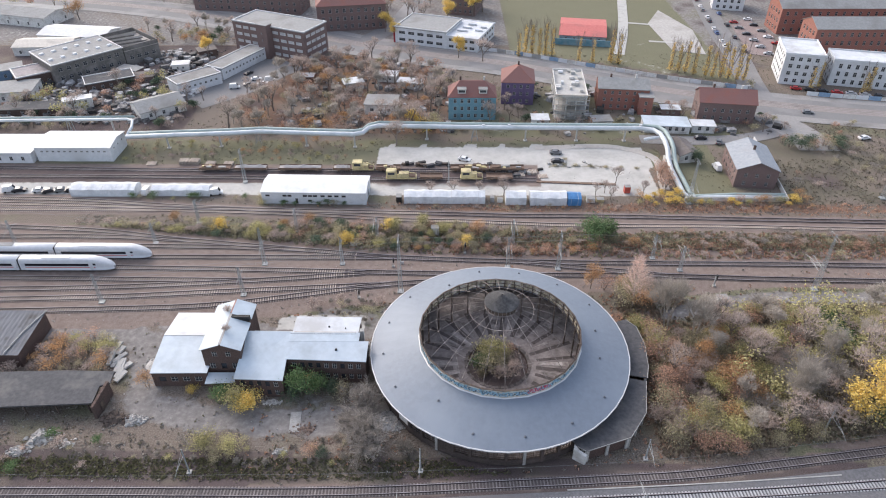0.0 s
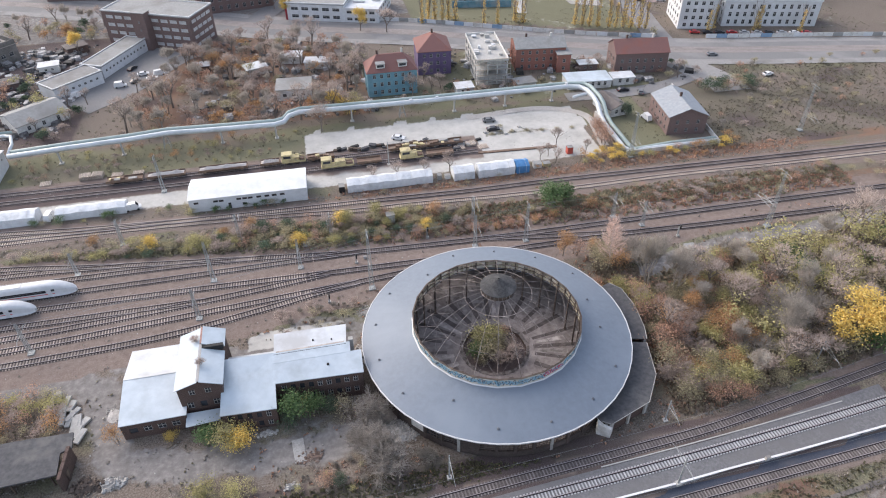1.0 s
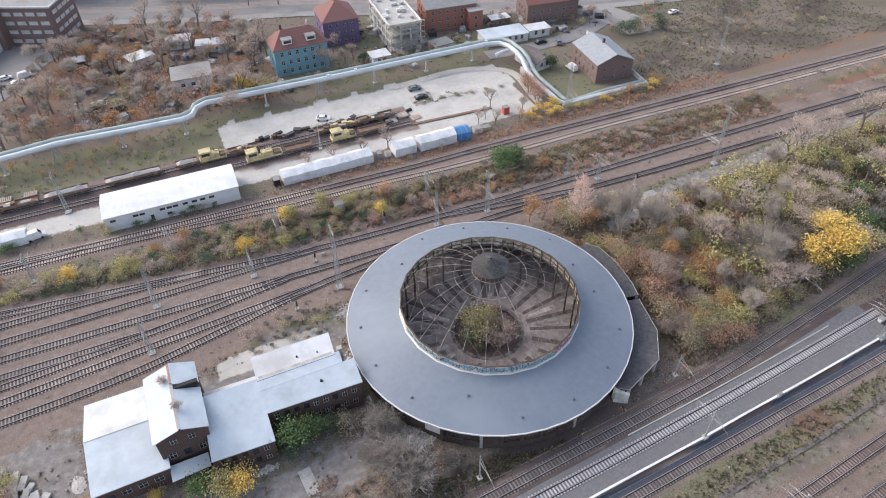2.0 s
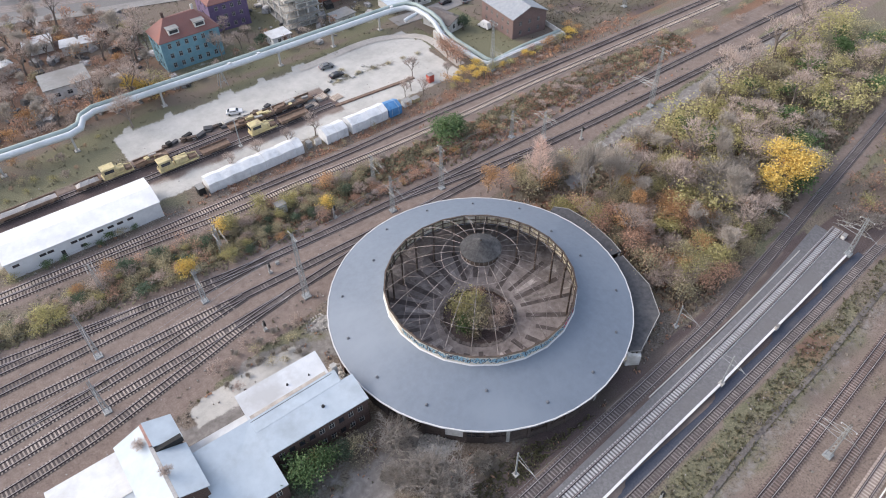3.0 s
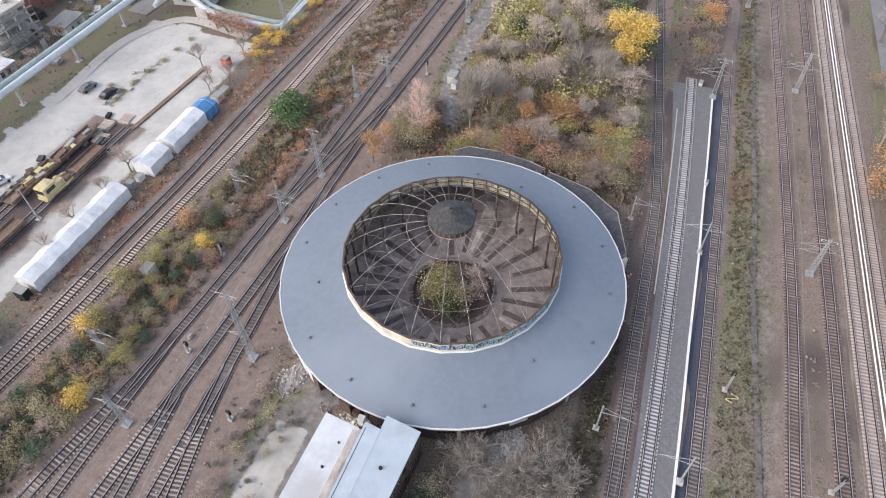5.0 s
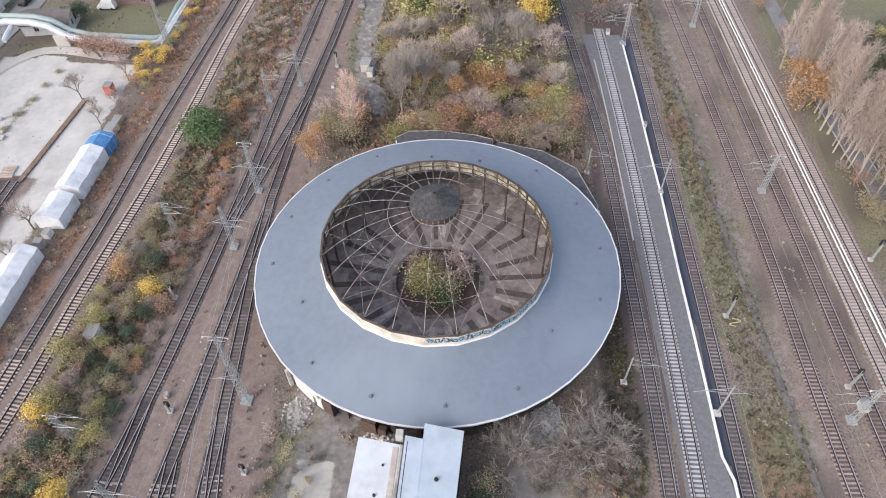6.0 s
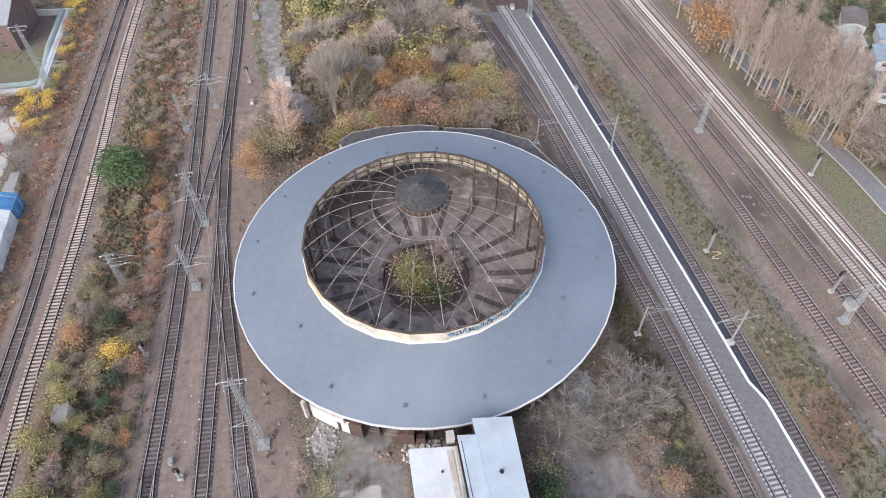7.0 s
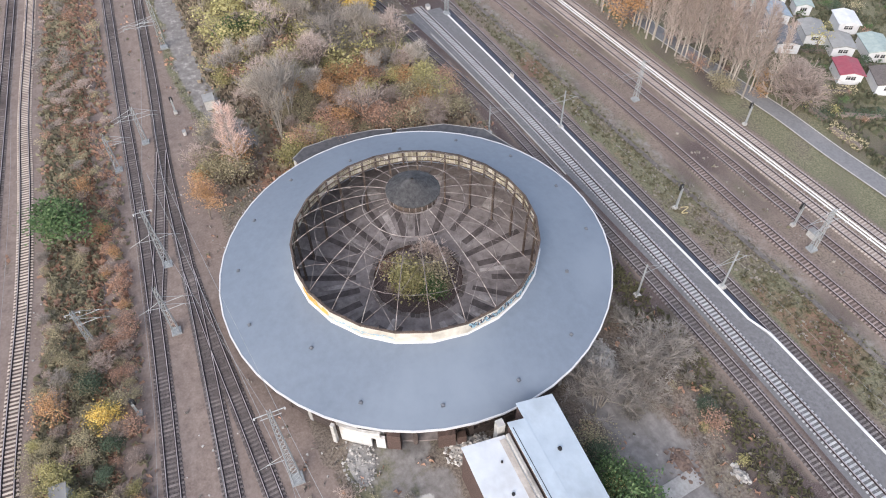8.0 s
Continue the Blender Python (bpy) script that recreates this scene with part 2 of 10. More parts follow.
PURPLE_WALL = mat("purple_render", (0.11, 0.08, 0.15), (0.155, 0.115, 0.2), 1.0, 0.85, 0.04, (0.095, 0.07, 0.12), 0.2, 0.35)
GLASS = mat("dark_window_glass", (0.02, 0.024, 0.03), (0.05, 0.055, 0.065), 0.6, 0.12, 0.0, spec=0.6)
FRAME = mat("pale_window_frame", (0.34, 0.33, 0.31), (0.46, 0.45, 0.43), 3.0, 0.6, 0.02)
PANE_OLD = mat("dirty_wired_glass", (0.24, 0.215, 0.15), (0.44, 0.4, 0.31), 1.6, 0.6, 0.05, (0.2, 0.16, 0.1), 0.7, 0.4, obj=0.45)
RAIL = mat("rail_steel", (0.27, 0.235, 0.24), (0.42, 0.385, 0.39), 0.25, 0.5, 0.02)
# rust, darkened to near black for the shade that flanks each rail
RAIL_RUST_SHADE = mat("rusty_rail_foot", (0.022, 0.016, 0.017), (0.045, 0.034, 0.034), 2.0, 0.85, 0.05)
SLEEP_DARK = mat("oily_dark_sleeper", (0.1, 0.084, 0.08), (0.19, 0.165, 0.155), 2.5, 0.9, 0.1, (0.06, 0.05, 0.05), 0.06, 0.5, island=0.3, obj=0.3)
SLEEP_BUFF = mat("weathered_buff_sleeper", (0.27, 0.225, 0.19), (0.42, 0.365, 0.32), 2.5, 0.9, 0.1, (0.14, 0.112, 0.1), 0.05, 0.45, island=0.25, obj=0.25)
SLEEP_CONC = mat("concrete_sleeper", (0.38, 0.315, 0.265), (0.52, 0.45, 0.385), 2.0, 0.9, 0.1, (0.27, 0.215, 0.185), 0.06, 0.4, island=0.15, obj=0.15)
SLEEP_WOOD = mat("timber_sleeper", (0.12, 0.106, 0.102), (0.22, 0.198, 0.19), 3.0, 0.9, 0.15, (0.28, 0.255, 0.24), 0.15, 0.4, island=0.25, obj=0.2)
SLEEP_WHITE = mat("new_concrete_sleeper", (0.35, 0.355, 0.365), (0.46, 0.465, 0.475), 2.0, 0.85, 0.06, (0.48, 0.48, 0.48), 0.15, 0.4, island=0.1, obj=0.1)
ASPHALT = mat("road_asphalt", (0.17, 0.165, 0.165), (0.23, 0.225, 0.222), 3.0, 0.92, 0.08, (0.27, 0.26, 0.255), 0.05, 0.45)
ASPHALT_NEW = mat("dark_new_asphalt", (0.05, 0.057, 0.078), (0.08, 0.088, 0.112), 3.0, 0.9, 0.06, (0.1, 0.1, 0.11), 0.1, 0.35)
PLAT_GREY = mat("grey_platform_grit", (0.12, 0.119, 0.123), (0.19, 0.188, 0.195), 2.2, 0.95, 0.15, (0.15, 0.146, 0.148), 0.08, 0.5)
YARD_CONC = mat("pale_dusty_yard", (0.4, 0.37, 0.335), (0.5, 0.465, 0.43), 1.2, 0.95, 0.1, (0.3, 0.27, 0.24), 0.05, 0.5)
RUBBLE = mat("broken_concrete", (0.3, 0.28, 0.26), (0.5, 0.48, 0.45), 2.0, 0.95, 0.2, island=0.35)
BARK = mat("grey_brown_bark", (0.14, 0.115, 0.098), (0.24, 0.203, 0.175), 4.0, 0.95, 0.2, obj=0.2)
BARK_PALE = mat("pale_bark_twigs", (0.25, 0.22, 0.19), (0.36, 0.325, 0.285), 4.0, 0.95, 0.2, obj=0.2)
YELLOW = mat("yellow_machine_paint", (0.48, 0.4, 0.2), (0.58, 0.5, 0.29), 2.0, 0.6, 0.03, (0.3, 0.24, 0.15), 0.7, 0.5)
RUST = mat("rusty_wagon_steel", (0.13, 0.09, 0.07), (0.22, 0.15, 0.11), 2.0, 0.85, 0.1, (0.28, 0.22, 0.17), 0.5, 0.4)
TRAIN_WHITE = mat("white_train_paint", (0.5, 0.51, 0.525), (0.58, 0.59, 0.605), 1.0, 0.3, 0.0)
TRAIN_DARK = mat("dark_train_glass", (0.015, 0.016, 0.02), (0.03, 0.03, 0.036), 1.0, 0.15, 0.0)
TRAIN_RED = mat("red_stripe_paint", (0.5, 0.03, 0.03), (0.55, 0.04, 0.04), 1.0, 0.4, 0.0)
BLACK = mat("black_rubber", (0.015, 0.015, 0.016), (0.03, 0.03, 0.03), 3.0, 0.7, 0.02)
PIPE_GREY = mat("pipe_cladding", (0.47, 0.5, 0.52), (0.57, 0.6, 0.62), 0.8, 0.45, 0.02, (0.38, 0.41, 0.42), 0.2, 0.4, metal=0.15)
PIPE_GREEN = mat("green_pipe_cladding", (0.27, 0.33, 0.32), (0.35, 0.41, 0.39), 0.8, 0.5, 0.02, (0.24, 0.3, 0.28), 0.2, 0.4)
GRAF_BLACK = mat("black_spray_paint", (0.03, 0.035, 0.05), (0.07, 0.075, 0.1), 2.0, 0.7, 0.0)
GRAF_BLUE = mat("blue_spray_paint", (0.16, 0.3, 0.4), (0.26, 0.42, 0.5), 2.0, 0.7, 0.0)
GRAF_RED = mat("red_spray_paint", (0.5, 0.03, 0.06), (0.6, 0.07, 0.1), 2.0, 0.7, 0.0)
GRAF_ORANGE = mat("orange_spray_paint", (0.6, 0.3, 0.05), (0.7, 0.42, 0.12), 2.0, 0.7, 0.0)
SOOT_BRICK = brick_mat("soot_black_brick", (0.05, 0.04, 0.037), (0.095, 0.075, 0.068), (0.7, 0.7, 0.7), (0.13, 0.1, 0.09), 0.4, 0.35)


# ---- plan of the tracks: centre lines as (x, y) ----
LOW = -1.0
TRACKS = {
    "N1": ([(-320, 177), (-139, 173.7), (-112, 172.6), (-85, 169.6), (-50, 167.2), (-20, 166.1), (0, 165.4), (20, 164.5), (40, 164.4), (56, 164.0), (76, 163.3), (110, 162.2), (340, 155)], 0.0, "conc"),
    "N1b": ([(-320, 172), (-137, 170.5), (-111, 169.6), (-84, 168.3), (-52, 167.3)], 0.0, "conc"),
    "N2": ([(-320, 166), (-135, 167.3), (-84, 167.0), (-33, 164.0), (-12, 161.9), (3, 161.5), (15, 160.7), (27, 159.9), (54, 159.2), (76, 159.2), (110, 158), (340, 151)], 0.0, "conc"),
    "S1": ([(-320, 194), (-150, 193), (-92, 191.4), (-36, 191.4), (26, 191.6)], 0.0, "dark"),
    "S2": ([(-320, 188), (-147, 187.4), (-91, 187.0), (-36, 186.0), (28, 185.6)], 0.0, "dark"),
    "T1": ([(-320, 166), (-130, 158.2), (-96, 155.5), (-79, 152.4), (-62, 150), (-38, 146.8), (-19, 144.3), (3, 142.8), (28, 141.9), (75, 141.4), (104, 141.0), (340, 136)], 0.0, "dark"),
    "T2": ([(-320, 155), (-128, 153.2), (-96, 153.1), (-72, 151.3)], 0.0, "dark"),
    "T3": ([(-320, 149), (-81, 148.7), (-62, 148.3), (-46, 147.4), (-38, 146.8)], 0.0, "dark"),
    "T4": ([(-320, 144), (-123, 143.8), (-36, 143.7), (-14, 143.8)], 0.0, "dark"),
    "T5": ([(-320, 138.8), (-47, 138.1), (-27, 137.5), (-6, 136.9), (20, 136.4), (55, 136.2), (80, 135.1), (112, 134.2), (340, 126)], 0.0, "dark"),
    "T6": ([(-320, 134.8), (-117, 134.4), (-65, 133.8), (-50, 133.7)], 0.0, "dark"),
    "T7": ([(-320, 122), (-115, 129.8), (-86, 130.8), (-53, 133.4), (-35, 135.3), (-22, 137.1)], 0.0, "dark"),
    "T8": ([(-320, 112), (-113, 125.8), (-85, 127), (-57, 129.2), (-34, 130.9), (-16, 132.3), (0, 133.9), (10, 135), (26, 136.3)], 0.0, "dark"),
    "T9": ([(-320, 108), (-110, 121.4), (-83, 122.4), (-62, 123.6), (-55, 124.4), (-41.5, 127), (-33.7, 128.6), (-24, 130.8), (-15, 132.3)], 0.0, "dark"),
    "X1": ([(20, 141.9), (29, 140.4), (44, 138.2), (57, 136.3)], 0.0, "dark"),
    "A": ([(-320, 66), (-73, 71.6), (-12, 72.3), (9, 73.6), (30, 74.9), (45, 76), (62, 78.3), (93, 82.9), (135, 89.3), (340, 122)], 0.0, "wood"),
    "B": ([(-320, 60), (-73, 67), (-10, 68.6), (13, 69.6), (40, 71.1), (65, 72.9), (86, 74.7)], 0.0, "white"),
    "C": ([(-320, 52), (-60, 60.6), (-6, 62.3), (12, 63.0), (37, 64.2), (70, 65.8), (91, 67), (116, 68.2), (147, 69.3), (340, 76)], LOW, "wood"),
    "D": ([(-320, 38), (-40, 46.6), (1, 49.4), (19, 50.2), (52, 52.5), (96, 56.2), (151, 60.7), (340, 78)], LOW, "rust"),
    "E": ([(-320, 30), (-40, 40), (5, 43.2), (22, 44.3), (55, 46.8), (100, 49.8), (155, 53.8), (340, 68)], LOW, "rust"),
    "F": ([(-320, 24), (-40, 35.7), (7, 39.1), (24, 40.4), (58, 42.9), (100, 46), (155, 50), (340, 64)], LOW, "pale"),
    "G": ([(-320, 20), (-40, 31.6), (7, 35.0), (24, 36.3), (58, 38.8), (100, 42), (155, 46), (340, 60)], LOW, "pale"),
}
WALL_LINE = [(-320, 54), (-73, 62), (-38, 63.0), (-18.3, 63.7), (-15.2, 64.7), (-3, 65.2), (15, 66.1), (34, 66.9), (43, 67.5), (60, 68.4), (82, 69.8)]


def spline(pts, step=1.0):
    """Points every step metres along a smooth line through pts."""
    p = [Vector((*q, 0)) for q in pts]
    p = [p[0] * 2 - p[1]] + p + [p[-1] * 2 - p[-2]]
    dense = []
    for i in range(1, len(p) - 2):
        n = max(2, int((p[i + 1] - p[i]).length / step))
        d01, d12, d23 = [max(1e-3, (p[i + k + 1] - p[i + k]).length) for k in (-1, 0, 1)]
        m1 = ((p[i] - p[i - 1]) / d01 * d12 + (p[i + 1] - p[i]) / d12 * d01) / (d01 + d12) * d12
        m2 = ((p[i + 1] - p[i]) / d12 * d23 + (p[i + 2] - p[i + 1]) / d23 * d12) / (d12 + d23) * d12
        for k in range(n):
            t = k / n
            dense.append(p[i] * (2 * t**3 - 3 * t**2 + 1) + m1 * (t**3 - 2 * t**2 + t) + p[i + 1] * (-2 * t**3 + 3 * t**2) + m2 * (t**3 - t**2))
    dense.append(p[-2])
    return dense


LINES = {k: np.array([(v.x, v.y) for v in spline(t[0], 3.0)]) for k, t in TRACKS.items()}
WALL_XY = np.array(WALL_LINE, float)
HUB = Vector((11.02, 104.66, 0))


def line_gap(name, x, y):
    """Distance in y from a track's centre line; far beyond its ends."""
    a = LINES[name]
    d = np.abs(y - np.interp(x, a[:, 0], a[:, 1]))
    return np.where((x < a[0, 0] - 1) | (x > a[-1, 0] + 1), 99.0, d)


def wall_y(x):
    return np.interp(x, WALL_XY[:, 0], WALL_XY[:, 1])


def path_gap(pts, x, y):
    """Distance from a polyline."""
    best = np.full(np.shape(x), 1e9)
    for (ax, ay), (bx, by) in zip(pts[:-1], pts[1:]):
        dx, dy = bx - ax, by - ay
        t = np.clip(((x - ax) * dx + (y - ay) * dy) / (dx * dx + dy * dy), 0, 1)
        best = np.minimum(best, np.hypot(x - ax - t * dx, y - ay - t * dy))
    return best


def wobble(x, y, s, seed=0.0):
    """A cheap smooth noise, about -1 to 1."""
    return (np.sin(x * s + 1.7 * np.sin(y * s * 0.7 + seed)) + np.sin(y * s * 1.3 + 2.1 * np.sin(x * s * 0.6 + seed * 2)) + 0.6 * np.sin((x + y) * s * 2.3 + seed * 3)) / 2.6


def base_z(x, y):
    """The level of the ground: the tracks south of the retaining wall lie a metre lower."""
    x, y = np.asarray(x, float), np.asarray(y, float)
    edge = wall_y(x) - 0.35
    soft = smoothstep(82, 95, x) * 4.0 + 0.25
    return LOW * smoothstep(0, 1, (edge - y) / soft + 0.0)


def ground_z(x, y):
    x, y = np.asarray(x, float), np.asarray(y, float)
    z = base_z(x, y) + 0.07 * wobble(x, y, 0.35) + 0.04 * wobble(x, y, 1.1, 4)
    near = np.full(x.shape, 99.0)
    for k in TRACKS:
        near = np.minimum(near, line_gap(k, x, y))
    bed = 1 - smoothstep(1.5, 3.2, near)
    z = z * (1 - bed) + (base_z(x, y) + 0.14) * bed
    r = np.hypot(x - HUB.x, y - HUB.y)
    z = np.where(r < 27.0, -0.35, z)
    z = np.where(r < 6.4, -0.75 + 0.2 * wobble(x, y, 1.3, 2), z)
    mound = 0.9 * np.exp(-((x + 75) ** 2 / 30 + (y - 82) ** 2 / 8)) + 0.8 * np.exp(-((x + 22) ** 2 / 40 + (y - 81) ** 2 / 12)) + 0.7 * np.exp(-((x + 14) ** 2 / 20 + (y - 86) ** 2 / 10))
    return z + mound


TRAIL = [(47, 120.9), (56, 121.6), (62, 124.5), (70, 126.2), (77, 127.2), (86, 127.7), (94, 128.0), (104, 127.6), (125, 129.5), (170, 133)]
YARD_ROAD = [(-120, 116), (-93, 116), (-78, 115.5), (-69.5, 110), (-67, 100), (-63, 91.5), (-48, 89), (-33, 88), (-18, 88.5), (-9, 92), (-5, 96)]
YARD_LOOP = [(-67, 117), (-52, 117.5), (-40, 113.5), (-28, 114.5), (-20, 115)]
DOOR_PATH = [(-30, 121.5), (-20, 119.5), (-15, 116.5), (-11, 113.5)]
SERVICE = [(-60, 48), (0, 52.3), (14, 53.7), (33, 55.4), (52, 56.4), (70, 57.9), (85, 59), (150, 64), (340, 82)]


def on_bank(x, y):
    """The grassy strip between the service path and the line below the retaining wall."""
    low = np.interp(x, [p[0] for p in SERVICE], [p[1] for p in SERVICE])
    return (y > low + 1.2) & (y < np.interp(x, LINES["C"][:, 0], LINES["C"][:, 1]) - 1.7)


def ground_weights(x, y):
    """Shares of the ground's kinds at each place: ballast, gravel, dirt road, litter, grass, dusty yard."""
    n1, n2 = wobble(x, y, 0.5, 1), wobble(x, y, 0.16, 5)
    near = np.full(x.shape, 99.0)
    for k in TRACKS:
        near = np.minimum(near, line_gap(k, x, y))
    dark = np.full(x.shape, 99.0)
    for k in TRACKS:
        if k not in ("B", "F", "G"):
            dark = np.minimum(dark, line_gap(k, x, y))
    ballast = 0.35 * (1 - smoothstep(1.6, 3.0, dark + 0.3 * n1))
    gravel = 1 - smoothstep(2.6, 4.4, near + 0.5 * n1)
    between = ((y > 119 + 0.08 * np.minimum(x + 20, 0)) & (y < 149 - 0.09 * np.minimum(x + 20, 0)) & (near < 7)).astype(float)
    tyard = ((y < 172) & (y > 163) & (x < -40)).astype(float)
    sid = ((y < 195) & (y > 183) & (x < 30)).astype(float)
    gravel = np.maximum(gravel, np.maximum(np.maximum(between, tyard), sid) * 0.92)
    dirt = np.where(x < 55, 0.55, 1.5) * (1 - smoothstep(1.5, 2.9, path_gap(TRAIL, x, y) + 0.4 * n1))
    dirt = np.maximum(dirt, 0.8 * np.exp(-((x + 13) ** 2 / 26 + (y - 121) ** 2 / 9)))
    dirt = np.maximum(dirt, 1 - smoothstep(2.2, 5.0, path_gap(YARD_ROAD, x, y) + 1.0 * n1))
    dirt = np.maximum(dirt, 1 - smoothstep(1.8, 3.4, path_gap(YARD_LOOP, x, y) + 0.7 * n1))
    dirt = np.maximum(dirt, 0.8 * (1 - smoothstep(1.2, 3.5, path_gap(DOOR_PATH, x, y) + 0.6 * n1)))
    dirt = np.maximum(dirt, 0.5 * (1 - smoothstep(0.8, 2.2, path_gap(SERVICE, x, y) + 0.3 * n1)))
    court = ((x > -72) & (x < 4) & (y > 78.5) & (y < 96)).astype(float) * (0.24 + 0.35 * n2)
    dirt = np.clip(np.maximum(dirt, court), 0, 1)
    litter = np.exp(-((x - 47) ** 2 / 90 + (y - 101) ** 2 / 420)) * 1.1 + np.exp(-((x - 46) ** 2 / 60 + (y - 118) ** 2 / 30)) * 0.7
    litter += 0.95 * ((y > 143.5) & (y < 151) & (x > -15)) * (0.7 + 0.4 * n2) + 0.5 * ((y > 167) & (y < 171) & (x > -10)) * (0.5 + 0.5 * n1)
    litter = np.clip(litter, 0, 1)
    grass = np.clip(0.35 + 0.5 * n2 + 0.3 * n1, 0, 1) * 0.7
    grass = np.where((y < 62) & (y > 40), np.clip(grass + 0.25, 0, 1), grass)
    grass = np.where((y > 74) & (y < 80) & (x < 20), np.clip(grass + 0.35, 0, 1), grass)
    grass = np.where((y > 318) & (x > 30) & (x < 160), 1.0, grass)
    grass = np.where((y > 176) & (y < 215) & (x > 76) & (x < 90), 0.95, grass)
    grass = np.where((y > 116) & (y < 124) & (x > -34) & (x < -12), 0.8, grass)
    yard = ((x > -24) & (x < 68 - 0.02 * (y - 176)) & (y > 194.5) & (y < 209.5 + 0.6 * n1)).astype(float)
    yard = np.maximum(yard, ((x > 30) & (x < 66) & (y > 177) & (y < 207)).astype(float))
    yard = np.maximum(yard, ((x > -150) & (x < 62) & (y > 175) & (y < 183.2)).astype(float) * 0.9)
    town = ((y > 218) & (y < 420) & (grass < 0.95)).astype(float) * np.clip(0.1 + 0.35 * n2 + 0.2 * n1, 0, 0.4)
    yard = np.maximum(yard, 0.85 * ((x > -41) & (x < -20) & (y > 114.8) & (y < 120.2 + 1.2 * n2)))
    ballast = np.maximum(ballast, 0.95 * ((y > 183.6) & (y < 194.3) & (x < 30 - (y - 183) * 0.3)))
    yard = yard - 0.5 * ((x > 33) & (x < 55) & (y > 193.5) & (y < 197)) - 0.45 * np.clip(n2 * n1, 0, 1) * (y > 183)
    grass = np.where((x > 55) & (y > 80) & (y < 132), np.clip(grass + 0.3, 0, 1), grass)
    grass = np.where((y > 149) & (y < 160) & (near > 2.5), np.clip(grass + 0.3, 0, 1), grass)
    grass = np.where((y > 194.5) & (y < 214) & (x < 72), np.clip(0.75 + 0.4 * n2, 0, 1), grass)
    grass = np.where((y > 168) & (y < 230) & (x > 106), np.clip(0.55 + 0.5 * n2, 0, 1), grass)
    ballast = np.where((y > 168) & (y < 230) & (x > 106), 0.46 + 0.25 * n2, ballast)
    pit = np.hypot(x - HUB.x, y - HUB.y) < 7.2
    grass, ballast, litter = np.where(pit, 0.1, grass), np.where(pit, 0.95, ballast), np.where(pit, 0.2, litter)
    south = (y < 82) & (y > 66) & (near > 1.2)
    gravel = np.where(south, gravel * 0.25, gravel)
    ballast = np.where(south & (y < 80 - 0.02 * x), np.maximum(ballast, 0.62 + 0.25 * n2), ballast)
    gravel = np.where(y < 63, gravel * 0.62, gravel)
    ballast = np.where((y < 66) & (y > 40) & (near > 1.2), np.maximum(ballast, 0.4 + 0.3 * n2), ballast)
    ballast = np.where(y > 216, np.where(x < -98, 0.66 + 0.3 * n2, 0.3 + 0.35 * n2), ballast)
    ballast = np.where((y > 312) & (x < -60), 0.12 + 0.2 * n2, ballast)
    gardens = (y > 218) & (y < 300) & (x > -82) & (x < 0)
    litter = np.where(gardens, np.clip(0.6 + 0.4 * n2, 0, 1), litter)
    park = (x > 28) & (x < 122) & (y > 306 - 0.42 * (x - 28))
    grass, ballast = np.where(park, np.clip(0.95 + 0.2 * n1, 0, 1), grass), np.where(park, 0.0, ballast)
    homes = (x >= 0) & (x < 120) & (y > 217) & (y < 262)
    grass, ballast = np.where(homes, np.clip(0.6 + 0.4 * n2, 0, 1), grass), np.where(homes, 0.15, ballast)
    dirt = np.where((y > 312) & ~park, np.clip(0.75 + 0.3 * n2, 0, 1), dirt)
    gravel = np.where((y > 158) & (y < 172), 1 - smoothstep(1.9, 3.2, near + 0.4 * n1), gravel)
    litter = np.where((y > 158) & (y < 173) & (x > -20), np.clip(litter + 0.35, 0, 1), litter)
    grass = np.where((y < 34 + 0.02 * x) & (y > -60), np.clip(0.85 + 0.3 * n2 + 0.2 * n1, 0, 1), grass)
    gravel = np.where(y < 33 + 0.05 * x, np.minimum(gravel, 1 - smoothstep(2.0, 3.0, near)), gravel)
    trail = np.where(x > 52, path_gap(TRAIL, x, y), 99.0)
    verge = 1 - smoothstep(3.2, 4.4, trail + 0.5 * n1)
    gravel, ballast, litter = gravel * (1 - verge), ballast * (1 - 0.7 * verge), litter * (1 - verge)
    grass = np.maximum(grass, 0.85 * verge)
    dirt = np.maximum(dirt, 1 - smoothstep(1.0, 2.6, trail + 0.3 * n1))
    dirt = np.maximum(dirt, np.exp(-((x - 55) ** 2 / 30 + (y - 121.5) ** 2 / 8)))
    yard = np.maximum(yard, 0.34 * (1 - smoothstep(0.6, 2.4, trail + 0.2 * n1)))
    bank = on_bank(x, y) & (near > 1.9)
    gravel, ballast = np.where(bank, 0.1, gravel), np.where(bank, 0.25 + 0.25 * n2, ballast)
    grass = np.where(bank, np.clip(0.72 + 0.4 * n2 + 0.2 * n1, 0, 1), grass)
    litter = np.where(bank, np.clip(0.25 + 0.5 * n2, 0, 1), litter)
    foot = (y < 34 + 0.02 * x) & (y > -60)
    ballast = np.where(foot, 0.36 + 0.3 * n2, ballast)
    return ballast, gravel, dirt, litter, grass, np.clip(np.maximum(yard, town), 0, 1)


